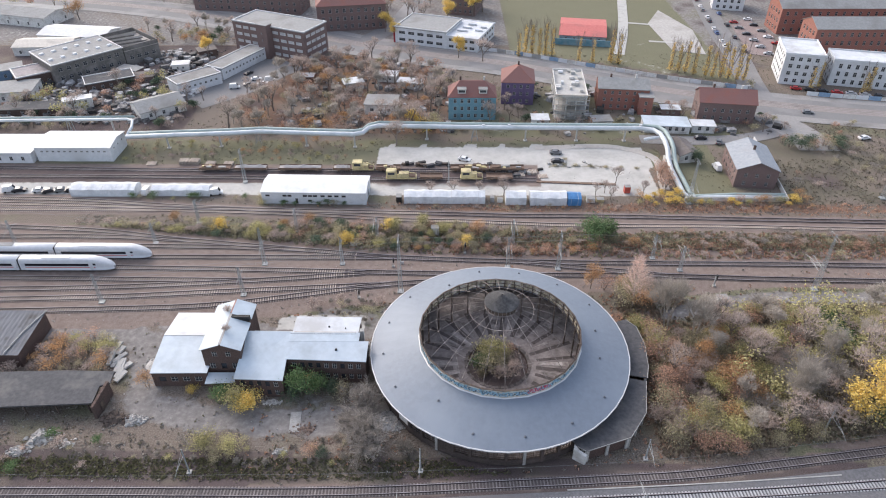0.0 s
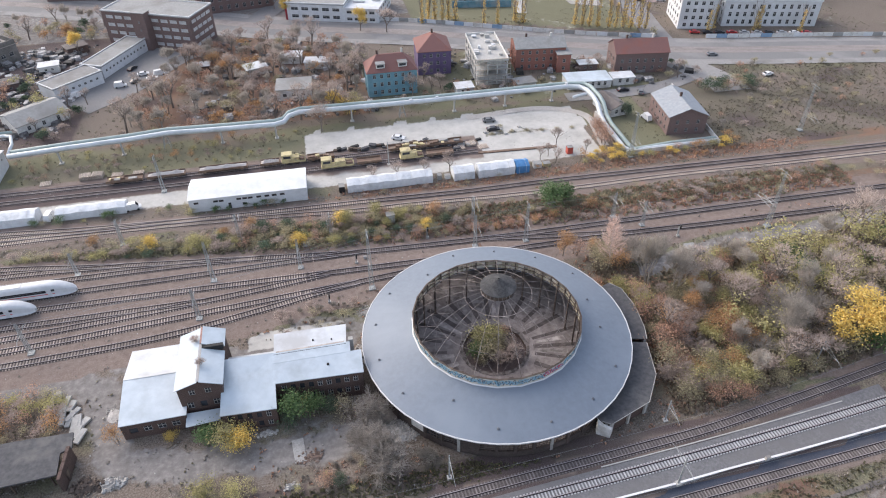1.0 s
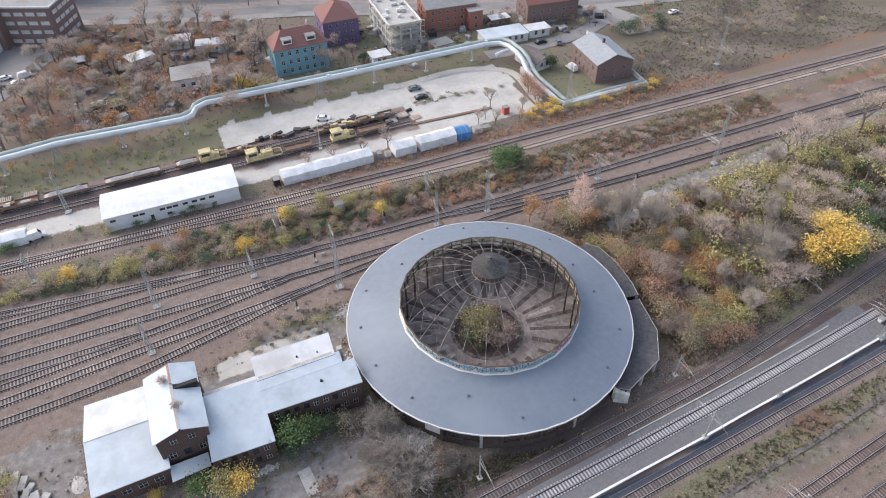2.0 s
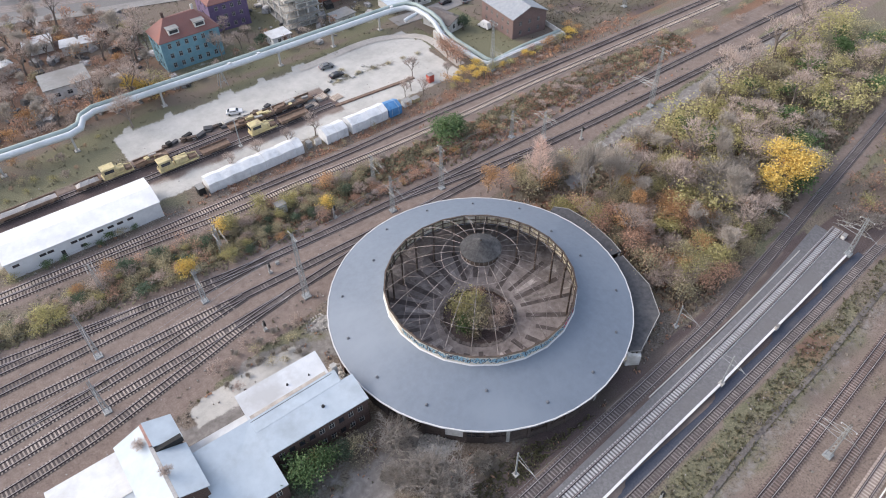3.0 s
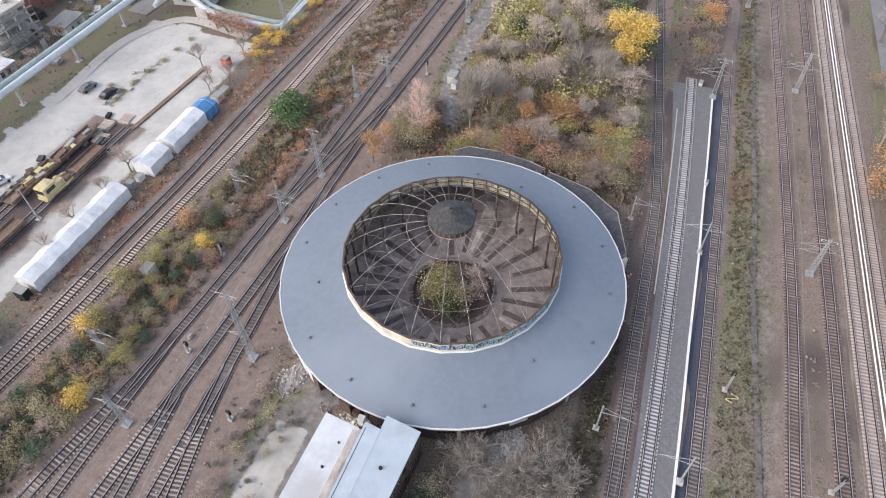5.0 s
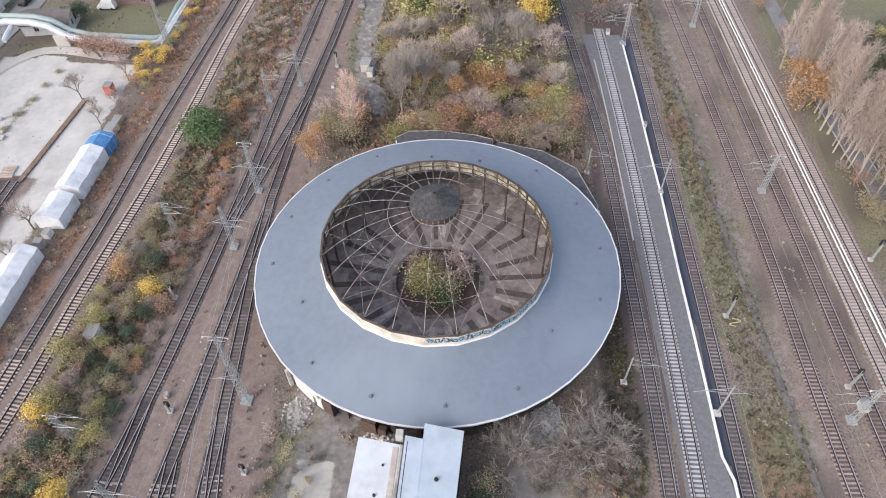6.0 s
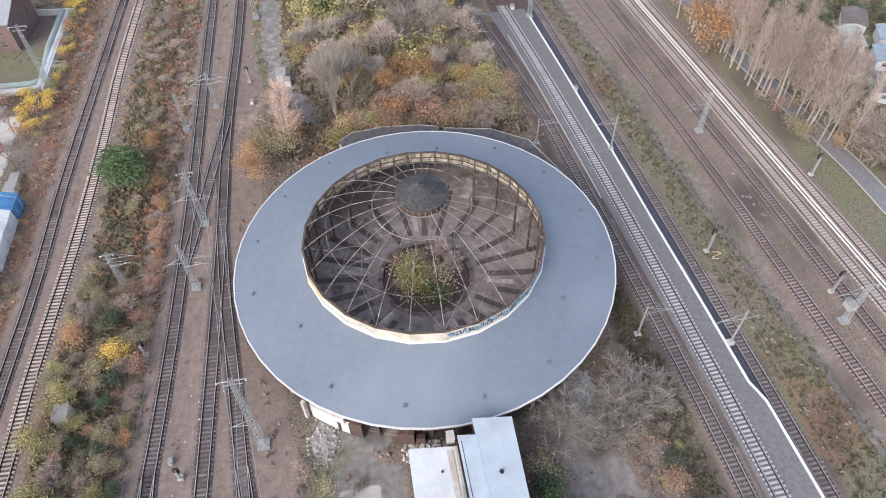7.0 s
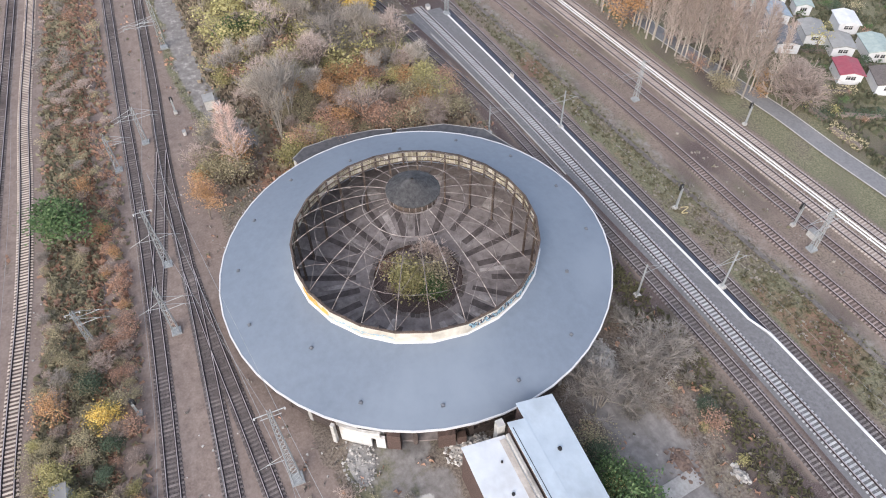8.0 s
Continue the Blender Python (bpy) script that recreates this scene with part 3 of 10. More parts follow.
def build_ground():
    xs = np.unique(np.concatenate([np.linspace(-2500, -400, 15), np.linspace(-400, -110, 60), np.arange(-110, -70, 1.6), np.arange(-70, 100, 1.1), np.linspace(100, 400, 90), np.linspace(400, 2500, 15)]))
    ys = np.unique(np.concatenate([np.linspace(-2500, -150, 12), np.linspace(-150, -20, 24), np.linspace(-20, 30, 30), np.arange(30, 175, 1.1), np.linspace(175, 420, 100), np.linspace(420, 2500, 15)]))
    X, Y = np.meshgrid(xs, ys)
    Z = ground_z(X, Y)
    nx, ny = len(xs), len(ys)
    me = bpy.data.meshes.new("ground")
    i = np.arange(nx * ny).reshape(ny, nx)
    quads = np.stack([i[:-1, :-1], i[:-1, 1:], i[1:, 1:], i[1:, :-1]], -1).reshape(-1, 4)
    me.from_pydata(np.stack([X.ravel(), Y.ravel(), Z.ravel()], -1).tolist(), [], quads.tolist())
    me.polygons.foreach_set("use_smooth", [True] * len(me.polygons))
    for name, w in zip(("ballast", "gravel", "dirt", "litter", "grass", "yard"), ground_weights(X, Y)):
        at = me.attributes.new(name, "FLOAT", "POINT")
        at.data.foreach_set("value", np.ascontiguousarray(w.ravel(), dtype=np.float32))
    me.materials.append(ground_mat())
    me.update()
    return tagged(new("ground", me), "brown scrubland with grass, gravel and ballast beds", "ground", kind="structure")


def ground_mat():
    m = bpy.data.materials.new("mixed_ground")
    m.use_nodes = True
    n, l = m.node_tree.nodes, m.node_tree.links
    b = n["Principled BSDF"]
    b.inputs["Roughness"].default_value, b.inputs["Specular IOR Level"].default_value = 0.95, 0.15
    geo = n.new("ShaderNodeNewGeometry")

    def noise_of(scale, detail=6.0, rough=0.65):
        t = n.new("ShaderNodeTexNoise")
        t.inputs["Scale"].default_value, t.inputs["Detail"].default_value, t.inputs["Roughness"].default_value = scale, detail, rough
        l.new(geo.outputs["Position"], t.inputs["Vector"])
        return t.outputs["Fac"]

    def ramp_of(fac, *stops):
        r = n.new("ShaderNodeValToRGB")
        e = r.color_ramp.elements
        stops = [(p, toned(c, 0.12, 1.42)) for p, c in stops]
        e[0].position, e[0].color = stops[0][0], (*stops[0][1], 1)
        e[1].position, e[1].color = stops[-1][0], (*stops[-1][1], 1)
        for p, c in stops[1:-1]:
            e.new(p).color = (*c, 1)
        l.new(fac, r.inputs["Fac"])
        return r.outputs["Color"]

    def mix_of(fac, a, c):
        x = n.new("ShaderNodeMix")
        x.data_type = "RGBA"
        l.new(fac, x.inputs["Factor"])
        l.new(a, x.inputs[6])
        l.new(c, x.inputs[7])
        return x.outputs[2]

    def share(name, jitter, lo=0.3, hi=0.7, amount=0.5):
        a = n.new("ShaderNodeAttribute")
        a.attribute_name = name
        s = n.new("ShaderNodeMath")
        s.operation = "SUBTRACT"
        l.new(jitter, s.inputs[0])
        s.inputs[1].default_value = 0.5
        k = n.new("ShaderNodeMath")
        k.operation = "MULTIPLY_ADD"
        l.new(s.outputs[0], k.inputs[0])
        k.inputs[1].default_value = amount * 2
        l.new(a.outputs["Fac"], k.inputs[2])
        r = n.new("ShaderNodeMapRange")
        r.interpolation_type = "SMOOTHSTEP"
        r.inputs["From Min"].default_value, r.inputs["From Max"].default_value = lo, hi
        l.new(k.outputs[0], r.inputs["Value"])
        return r.outputs[0]

    fine, mid, large = noise_of(3.2), noise_of(0.7), noise_of(0.11)
    grit = noise_of(9.0, 3.0, 0.8)
    soil = ramp_of(fine, (0.3, (0.05, 0.038, 0.03)), (0.5, (0.12, 0.096, 0.077)), (0.7, (0.2, 0.17, 0.142)))
    green = ramp_of(fine, (0.3, (0.066, 0.067, 0.039)), (0.5, (0.108, 0.105, 0.063)), (0.7, (0.18, 0.164, 0.108)))
    col = mix_of(share("grass", fine, 0.3, 0.75, 0.6), soil, green)
    leaves = ramp_of(fine, (0.3, (0.085, 0.05, 0.036)), (0.5, (0.15, 0.085, 0.055)), (0.7, (0.24, 0.14, 0.085)))
    col = mix_of(share("litter", mid, 0.25, 0.8), col, leaves)
    road = ramp_of(mid, (0.3, (0.105, 0.095, 0.089)), (0.5, (0.145, 0.134, 0.126)), (0.72, (0.21, 0.196, 0.184)))
    col = mix_of(share("dirt", mid, 0.25, 0.85, 0.6), col, road)
    dust = mix_of(share("yard", fine, 0.2, 1.3, 0.5), ramp_of(mid, (0.32, (0.2, 0.194, 0.178)), (0.6, (0.33, 0.32, 0.296))), ramp_of(large, (0.3, (0.235, 0.23, 0.213)), (0.5, (0.325, 0.315, 0.293)), (0.7, (0.39, 0.378, 0.352))))
    col = mix_of(share("yard", mid, 0.3, 0.7, 0.5), col, dust)
    brown = ramp_of(fine, (0.3, (0.09, 0.063, 0.051)), (0.5, (0.138, 0.1, 0.081)), (0.7, (0.205, 0.156, 0.13)))
    brown2 = ramp_of(mid, (0.3, (0.1, 0.078, 0.07)), (0.7, (0.205, 0.168, 0.147)))
    col = mix_of(share("gravel", fine, 0.3, 0.8, 0.4), col, mix_of(large, brown, brown2))
    stones = ramp_of(grit, (0.3, (0.034, 0.025, 0.024)), (0.5, (0.07, 0.052, 0.05)), (0.72, (0.15, 0.12, 0.112)))
    col = mix_of(share("ballast", fine, 0.35, 0.7, 0.3), col, stones)
    l.new(col, b.inputs["Base Color"])
    bp = n.new("ShaderNodeBump")
    bp.inputs["Strength"].default_value, bp.inputs["Distance"].default_value = 0.35, 0.08
    l.new(fine, bp.inputs["Height"])
    l.new(bp.outputs[0], b.inputs["Normal"])
    return m


ground = build_ground()


# ---- tracks: two rails and their sleepers ----
SLEEPERS = {"rust": mat("rust_stained_sleeper", (0.19, 0.15, 0.14), (0.29, 0.235, 0.215), 2.0, 0.9, 0.1, (0.14, 0.108, 0.1), 0.06, 0.5, island=0.2, obj=0.2), "conc": SLEEP_CONC, "dark": SLEEP_DARK, "wood": SLEEP_WOOD, "white": SLEEP_WHITE, "pale": mat("pale_buff_sleeper", (0.36, 0.31, 0.28), (0.46, 0.41, 0.37), 2.0, 0.9, 0.1, (0.3, 0.25, 0.22), 0.15, 0.4, island=0.12)}
LOOKS = {"rust": "railway track with rust-stained brown sleepers on ballast", "dark": "railway track with oily brown sleepers on dark ballast", "conc": "railway track with weathered concrete sleepers on brown ballast", "wood": "railway track with dark timber sleepers on brown ballast",
         "white": "track with new white concrete sleepers in grey grit", "pale": "electric suburban track with pale sleepers on buff ballast"}
RAIL_SECTION = [(-0.05, 0.12), (0.05, 0.12), (0.045, 0.18), (-0.045, 0.18)]
# foot drawn overwide, so its dark colour also gives the shade beside the rail
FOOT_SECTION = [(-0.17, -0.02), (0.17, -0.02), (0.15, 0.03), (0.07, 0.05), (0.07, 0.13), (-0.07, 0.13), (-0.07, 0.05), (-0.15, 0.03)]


def sleeper_mb(kind):
    mb = MB()
    if kind == "white":
        mb.box(0, 0, 0, 1.15, 0.27, 0.16)
        mb.box(-0.98, 0, 0, 0.34, 0.3, 0.2)
        mb.box(0.98, 0, 0, 0.34, 0.3, 0.2)
    else:
        mb.box(0, 0, 0, 2.6, 0.27, 0.17, top=0.96)
    return mb


def sleeper_at(p, d, z, jit):
    return Matrix.Translation((p.x, p.y, z)) @ Matrix.Rotation(math.atan2(d.y, d.x) - math.pi / 2 + jit, 4, "Z")


def sleeper_look(key, kind, x):
    """Sleepers are buff concrete to the west and oily and dark towards the points; the north track turns to dark timber."""
    if kind == "dark" and x < -26 and not key.startswith("S"):
        return SLEEP_BUFF
    if key == "N1" and x > -8:
        return SLEEP_DARK
    if key == "N2" and -60 < x < -5:
        return SLEEP_BUFF
    return SLEEPERS[kind]


SLEEPER_PIECES = []
BEDS = []
DARK_BALLAST = mat("oily_dark_ballast", (0.045, 0.038, 0.038), (0.14, 0.12, 0.115), 5.0, 0.95, 0.3, (0.11, 0.092, 0.086), 0.08, 0.45, detail=3.0)
BROWN_BALLAST = mat("brown_track_ballast", (0.05, 0.037, 0.033), (0.16, 0.125, 0.11), 5.0, 0.95, 0.3, (0.12, 0.088, 0.076), 0.08, 0.45, detail=3.0)
BALLAST = {"dark": DARK_BALLAST, "wood": DARK_BALLAST, "rust": BROWN_BALLAST, "conc": BROWN_BALLAST, "pale": mat("buff_track_ballast", (0.19, 0.15, 0.13), (0.33, 0.275, 0.245), 5.0, 0.95, 0.3, (0.25, 0.2, 0.175), 0.08, 0.5, detail=3.0)}


def build_track(key, single):
    pts, z0, kind = TRACKS[key]
    line = spline(pts, 0.62)
    line = [p for p in line if -210 < p.x < 230]
    th = thing("railway_track", LOOKS[kind], "railway track", "railway tracks", (0, 0, 0))
    rng = random.Random(key)
    dirs = [(line[min(i + 1, len(line) - 1)] - line[max(i - 1, 0)]).normalized() for i in range(len(line))]
    pick = list(range(0, len(line), 5)) + [len(line) - 1]
    for side in (-1, 1):
        rail = None
        for section, m_, nm in ((RAIL_SECTION, RAIL, "rail"), (FOOT_SECTION, RAIL_RUST_SHADE, "rail_foot")):
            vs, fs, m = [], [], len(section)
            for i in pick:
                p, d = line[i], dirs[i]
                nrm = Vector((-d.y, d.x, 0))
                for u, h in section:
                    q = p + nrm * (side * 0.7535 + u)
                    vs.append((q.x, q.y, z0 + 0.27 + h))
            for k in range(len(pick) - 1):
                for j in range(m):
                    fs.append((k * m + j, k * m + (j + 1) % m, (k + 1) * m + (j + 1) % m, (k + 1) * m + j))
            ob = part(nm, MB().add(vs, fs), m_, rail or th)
            rail = rail or ob
    if kind != "white":
        vs, fs = [], []
        tops = z0 + 0.205 + 0.002 * len(BEDS)
        BEDS.append(key)
        step = list(range(0, len(line), 3)) + [len(line) - 1]
        for i in step:
            p, d = line[i], dirs[i]
            nrm = Vector((-d.y, d.x, 0))
            wl, wr = rng.uniform(1.05, 1.12), rng.uniform(1.05, 1.12)
            for u, h in ((-wl - 0.45, z0 - 0.05), (-wl, tops), (wr, tops), (wr + 0.45, z0 - 0.05)):
                q = p + nrm * u
                vs.append((q.x, q.y, h))
        for k in range(len(step) - 1):
            for j in range(3):
                fs.append((k * 4 + j, k * 4 + j + 1, (k + 1) * 4 + j + 1, (k + 1) * 4 + j))
        part("ballast_bed", MB().add(vs, fs), BALLAST[kind], th)
    unit = sleeper_mb(kind)
    rows, shared = {}, {}
    for p, d in zip(line, dirs):
        m = sleeper_at(p, d, z0 + 0.19, rng.uniform(-0.015, 0.015))
        look_mat = sleeper_look(key, kind, p.x + rng.gauss(0, 2.5))
        if single and single[0] < p.x < single[1]:
            if look_mat.name not in shared:
                shared[look_mat.name] = unit.mesh("sleeper", look_mat)
            SLEEPER_PIECES.append((shared[look_mat.name], m, th))
        else:
            rows.setdefault(look_mat.name, MB()).add([m @ Vector(v) for v in unit.v], unit.f)
    for name, rest in rows.items():
        part("sleeper_bed", rest, bpy.data.materials[name], th, kind="stuff")
    return th


NEAR = {"A": (-40, 60), "B": (-40, 87), "C": (-30, 60), "D": (0, 50), "T1": (-50, 30), "T5": (-50, 30), "T8": (-45, 20), "T9": (-60, -15), "N1": (-30, 30), "N2": (-30, 30)}
for key in TRACKS:
    build_track(key, NEAR.get(key))
mb = MB()
cover = [p for p in spline([(x, y + 2.05) for x, y in TRACKS["G"][0]], 4.0) if -60 < p.x < 300]
for off in (-0.32, 0.32):
    for a, b in zip(cover[:-1], cover[1:]):
        d = (b - a)
        c = (a + b) / 2
        mb.box(c.x, c.y + off, LOW + 0.52, d.length, 0.2, 0.14, math.atan2(d.y, d.x))
        if off < 0:
            mb.box(a.x, a.y + off, LOW + 0.3, 0.08, 0.08, 0.4)
            mb.box(a.x, a.y - off, LOW + 0.3, 0.08, 0.08, 0.4)
lone("conductor_rail_cover", mb, mat("white_plastic_cover", (0.7, 0.7, 0.69), (0.78, 0.78, 0.77), 1.0, 0.5, 0.0, (0.6, 0.58, 0.55), 0.1, 0.3), "white plastic covers of two conductor rails between suburban tracks", "rail cover")

# ---- the raised bed of the new track: grit, retaining wall with pale coping, asphalt strip ----
mb = MB()
for x0 in np.arange(-300, 84, 4.0):
    x1 = min(x0 + 4.0, 84.0)
    lo0, lo1 = float(wall_y(x0)), float(wall_y(x1))
    b0, b1 = [float(np.interp(x, LINES["A"][:, 0], LINES["A"][:, 1])) - 2.0 - 0.02 * max(x - 30, 0) for x in (x0, x1)]
    mb.quad((x0, lo0, 0.17), (x1, lo1, 0.17), (x1, b1, 0.17), (x0, b0, 0.17))
lone("grit_bed", mb, PLAT_GREY, "grey fine grit bed beside the retaining wall", "track bed", "structure")
wl_pts = [p for p in WALL_LINE if p[0] > -300] 
wl_pts = [(-300.0, float(wall_y(-300)))] + wl_pts
rwall = tagged(new("retaining_wall"), "low grey concrete retaining wall with white coping and sprayed paint", "retaining wall", kind="structure")
body, cope = MB(), MB()
for (ax, ay), (bx, by) in zip(wl_pts[:-1], wl_pts[1:]):
    body.prism([(ax, ay - 0.3), (bx, by - 0.3), (bx, by), (ax, ay)], LOW - 0.2, 0.1)
    n = max(1, int(abs(bx - ax) / 3))
    for k in range(n):
        t0, t1 = k / n, (k + 1) / n
        p0, p1 = (ax + (bx - ax) * t0, ay + (by - ay) * t0), (ax + (bx - ax) * t1, ay + (by - ay) * t1)
        cope.prism([(p0[0], p0[1] - 0.36), (p1[0], p1[1] - 0.36), (p1[0], p1[1] + 0.02), (p0[0], p0[1] + 0.02)], 0.1, 0.24)
part("wall_body", body, mat("whitewashed_wall", (0.4, 0.41, 0.425), (0.53, 0.54, 0.55), 1.5, 0.92, 0.1, (0.2, 0.215, 0.24), 0.45, 0.45), rwall)
rw_, tags = random.Random(14), MB()
for k in range(220):
    x = rw_.uniform(-70, 81)
    y0, y1, ln = float(wall_y(x)) - 0.315, float(wall_y(x + 0.6)) - 0.315, rw_.uniform(0.2, 0.7)
    z = rw_.uniform(LOW + 0.45, -0.05)
    dz = rw_.uniform(-0.3, 0.3)
    tags.quad((x, y0, z), (x + ln, y0 + (y1 - y0) * ln / 0.6, z + dz), (x + ln, y0 + (y1 - y0) * ln / 0.6, z + dz + 0.13), (x, y0, z + 0.13))
part("sprayed_strokes", tags, GRAF_BLACK, rwall, "dark spray strokes", kind="stuff")
part("coping", cope, mat("white_coping", (0.62, 0.62, 0.62), (0.74, 0.74, 0.74), 2.0, 0.8, 0.05, (0.5, 0.49, 0.48), 0.2, 0.35), rwall, "white coping")
mb = MB()
for x0 in np.arange(-300, 84, 4.0):
    x1 = min(x0 + 4.0, 84.0)
    (l0, l1), (c0, c1) = [(float(wall_y(x)) - 0.29) for x in (x0, x1)], [float(np.interp(x, LINES["C"][:, 0], LINES["C"][:, 1])) + 0.95 for x in (x0, x1)]
    mb.quad((x0, min(c0, l0 - 0.1), LOW + 0.3), (x1, min(c1, l1 - 0.1), LOW + 0.3), (x1, l1, LOW + 0.3), (x0, l0, LOW + 0.3))
lone("asphalt_strip", mb, ASPHALT_NEW, "dark asphalt strip at the foot of the retaining wall", "pavement", "structure")

duct = MB()
line = [p for p in spline([(x, y + 2.55) for x, y in TRACKS["B"][0]], 3.0) if 22 < p.x < 76]
for a, b in zip(line[:-1], line[1:]):
    d = b - a
    duct.box((a.x + b.x) / 2, (a.y + b.y) / 2, 0.22, d.length, 0.22, 0.12, math.atan2(d.y, d.x))
lone("cable_duct", duct, PALE_CONC, "thin pale cable duct along the grit bed", "cable duct", "structure")
# a flat strip of darker gravel along the service path
side_strip = MB()
line = [p for p in spline([(x, y + 1.9) for x, y in SERVICE], 3.0) if -40 < p.x < 120]
rt = random.Random(6)
for a, b in zip(line[:-1], line[1:]):
    n0, n1 = rt.uniform(0.3, 0.55), rt.uniform(0.3, 0.55)
    d = (b - a).normalized()
    q = Vector((-d.y, d.x, 0))
    side_strip.quad(tuple(a - q * 0.45 + Vector((0, 0, LOW + 0.16))), tuple(b - q * 0.45 + Vector((0, 0, LOW + 0.16))), tuple(b + q * 0.45 + Vector((0, 0, LOW + 0.16))), tuple(a + q * 0.45 + Vector((0, 0, LOW + 0.16))))
lone("drain_strip", side_strip, mat("damp_dark_gravel", (0.09, 0.08, 0.075), (0.17, 0.155, 0.145), 2.0, 0.95, 0.2, (0.2, 0.18, 0.16), 0.2, 0.45), "dark damp drain beside the service path", "drain", "structure")


# ---- the roundhouse ----
def ring_pt(r, a, z):
    return (r * math.cos(a), r * math.sin(a), z)


def annulus(mb, r0, z0, r1, z1, n, a0=0.0, a1=2 * math.pi, thick=0.0):
    for k in range(n):
        p, q = a0 + (a1 - a0) * k / n, a0 + (a1 - a0) * (k + 1) / n
        mb.quad(ring_pt(r0, p, z0), ring_pt(r1, p, z1), ring_pt(r1, q, z1), ring_pt(r0, q, z0))
        if thick:
            mb.quad(ring_pt(r0, q, z0 - thick), ring_pt(r1, q, z1 - thick), ring_pt(r1, p, z1 - thick), ring_pt(r0, p, z0 - thick))
            mb.quad(ring_pt(r1, p, z1), ring_pt(r1, p, z1 - thick), ring_pt(r1, q, z1 - thick), ring_pt(r1, q, z1))
            mb.quad(ring_pt(r0, q, z0), ring_pt(r0, q, z0 - thick), ring_pt(r0, p, z0 - thick), ring_pt(r0, p, z0))
    return mb


def hoop(r, z, t, n=48):
    mb = MB()
    m = 6
    vs, fs = [], []
    for k in range(n):
        a = 2 * math.pi * k / n
        for j in range(m):
            b = 2 * math.pi * j / m
            vs.append(ring_pt(r + t * math.cos(b), a, z + t * math.sin(b)))
    for k in range(n):
        for j in range(m):
            fs.append((k * m + j, ((k + 1) % n) * m + j, ((k + 1) % n) * m + (j + 1) % m, k * m + (j + 1) % m))
    return mb.add(vs, fs)


N_BAY = 48
R_EAVE, Z_EAVE, R_DRUM, Z_FOOT, Z_TOP = 27.95, 5.72, 17.35, 8.4, 10.45
SPHERE = 24.1


def dome_z(r):
    return Z_TOP - 0.1 + math.sqrt(SPHERE**2 - r * r) - math.sqrt(SPHERE**2 - 17.0**2)


house = thing("roundhouse", "derelict brick locomotive roundhouse with blue-grey ring roof and open steel dome", "roundhouse", at=HUB)
part("ring_roof", annulus(MB(), R_DRUM - 0.2, Z_FOOT, R_EAVE, Z_EAVE, N_BAY, thick=0.3), ROOF_BLUE, house, "blue-grey felted ring roof")
trim = MB()
annulus(trim, R_EAVE - 0.12, Z_EAVE + 0.09, R_EAVE + 0.07, Z_EAVE + 0.07, N_BAY, thick=0.26)
part("eaves_trim", trim, WHITE_TRIM, house, "white metal eaves trim")
vent_me = None
for k in range(16):
    a = 2 * math.pi * (k + 0.35) / 16
    r = 25.2 if k % 5 else 21.5
    z = Z_FOOT + (Z_EAVE - Z_FOOT) * (r - R_DRUM) / (R_EAVE - R_DRUM)
    if vent_me is None:
        v = MB()
        v.cyl(0, 0, -0.1, 0.22, 0.14, n=8)
        v.cyl(0, 0, 0.2, 0.32, 0.22, 0.12, n=8)
        v.box(0, 0, 0.01, 0.5, 0.5, 0.05)
        vent_me = v.mesh("roof_vent", mat("dark_vent", (0.1, 0.11, 0.13), (0.16, 0.17, 0.19), 2.0, 0.7, 0.0))
    ob = part("roof_vent", vent_me, None, house)
    ob.matrix_basis = Matrix.Translation(ring_pt(r, a, z)) @ Matrix.Rotation(a, 4, "Z")

# drum: outer boards, posts, old panes on the inner side, coping
half = math.pi / N_BAY
N_SIDE = 24
flat = R_DRUM * math.cos(math.pi / N_SIDE)
chord = 2 * R_DRUM * math.sin(math.pi / N_SIDE)
bay = chord / 2
board = MB().box(0, 0, (Z_FOOT + Z_TOP) / 2 - 0.1, 0.07, chord, Z_TOP - Z_FOOT + 0.1).mesh("drum_board", mat("cream_drum_boarding", (0.46, 0.43, 0.37), (0.6, 0.565, 0.5), 1.0, 0.85, 0.05, (0.36, 0.33, 0.28), 0.35, 0.4))
post = MB().box(0, 0, (Z_FOOT + Z_TOP) / 2 - 0.3, 0.26, 0.24, Z_TOP - Z_FOOT + 0.7).mesh("drum_post", DARK_STEEL)
bar = MB().box(0, 0, 0, 0.12, bay * 0.97, 0.12).mesh("window_bar", DARK_STEEL)
pane = MB().box(0, 0, 0, 0.025, bay / 3 * 0.86, 0.78).mesh("pane", PANE_OLD)
rng = random.Random(5)
for k in range(N_SIDE):
    a = 2 * math.pi * (k + 0.5) / N_SIDE
    rot = Matrix.Rotation(a, 4, "Z")
    ob = part("drum_board", board, None, house, "white boarding with sprayed paint" if k == 0 else "")
    ob.matrix_basis = rot @ Matrix.Translation((flat, 0, 0))
    for h in (-0.5, 0.5):
        for z in (Z_FOOT + 0.02, Z_FOOT + 0.95, Z_TOP - 0.12):
            ob = part("window_bar", bar, None, house)
            ob.matrix_basis = rot @ Matrix.Translation((flat - 0.2, h * bay, z))
        ob = part("drum_post", post, None, house)
        ob.matrix_basis = rot @ Matrix.Translation((flat - 0.22, (h - 0.5) * bay, 0))
        for i in range(3):
            for j in range(2):
                if rng.random() < 0.2:
                    continue
                ob = part("pane", pane, None, house)
                ob.matrix_basis = rot @ Matrix.Translation((flat - 0.13, h * bay + (i - 1) * bay / 3, Z_FOOT + 0.48 + j * 0.93))
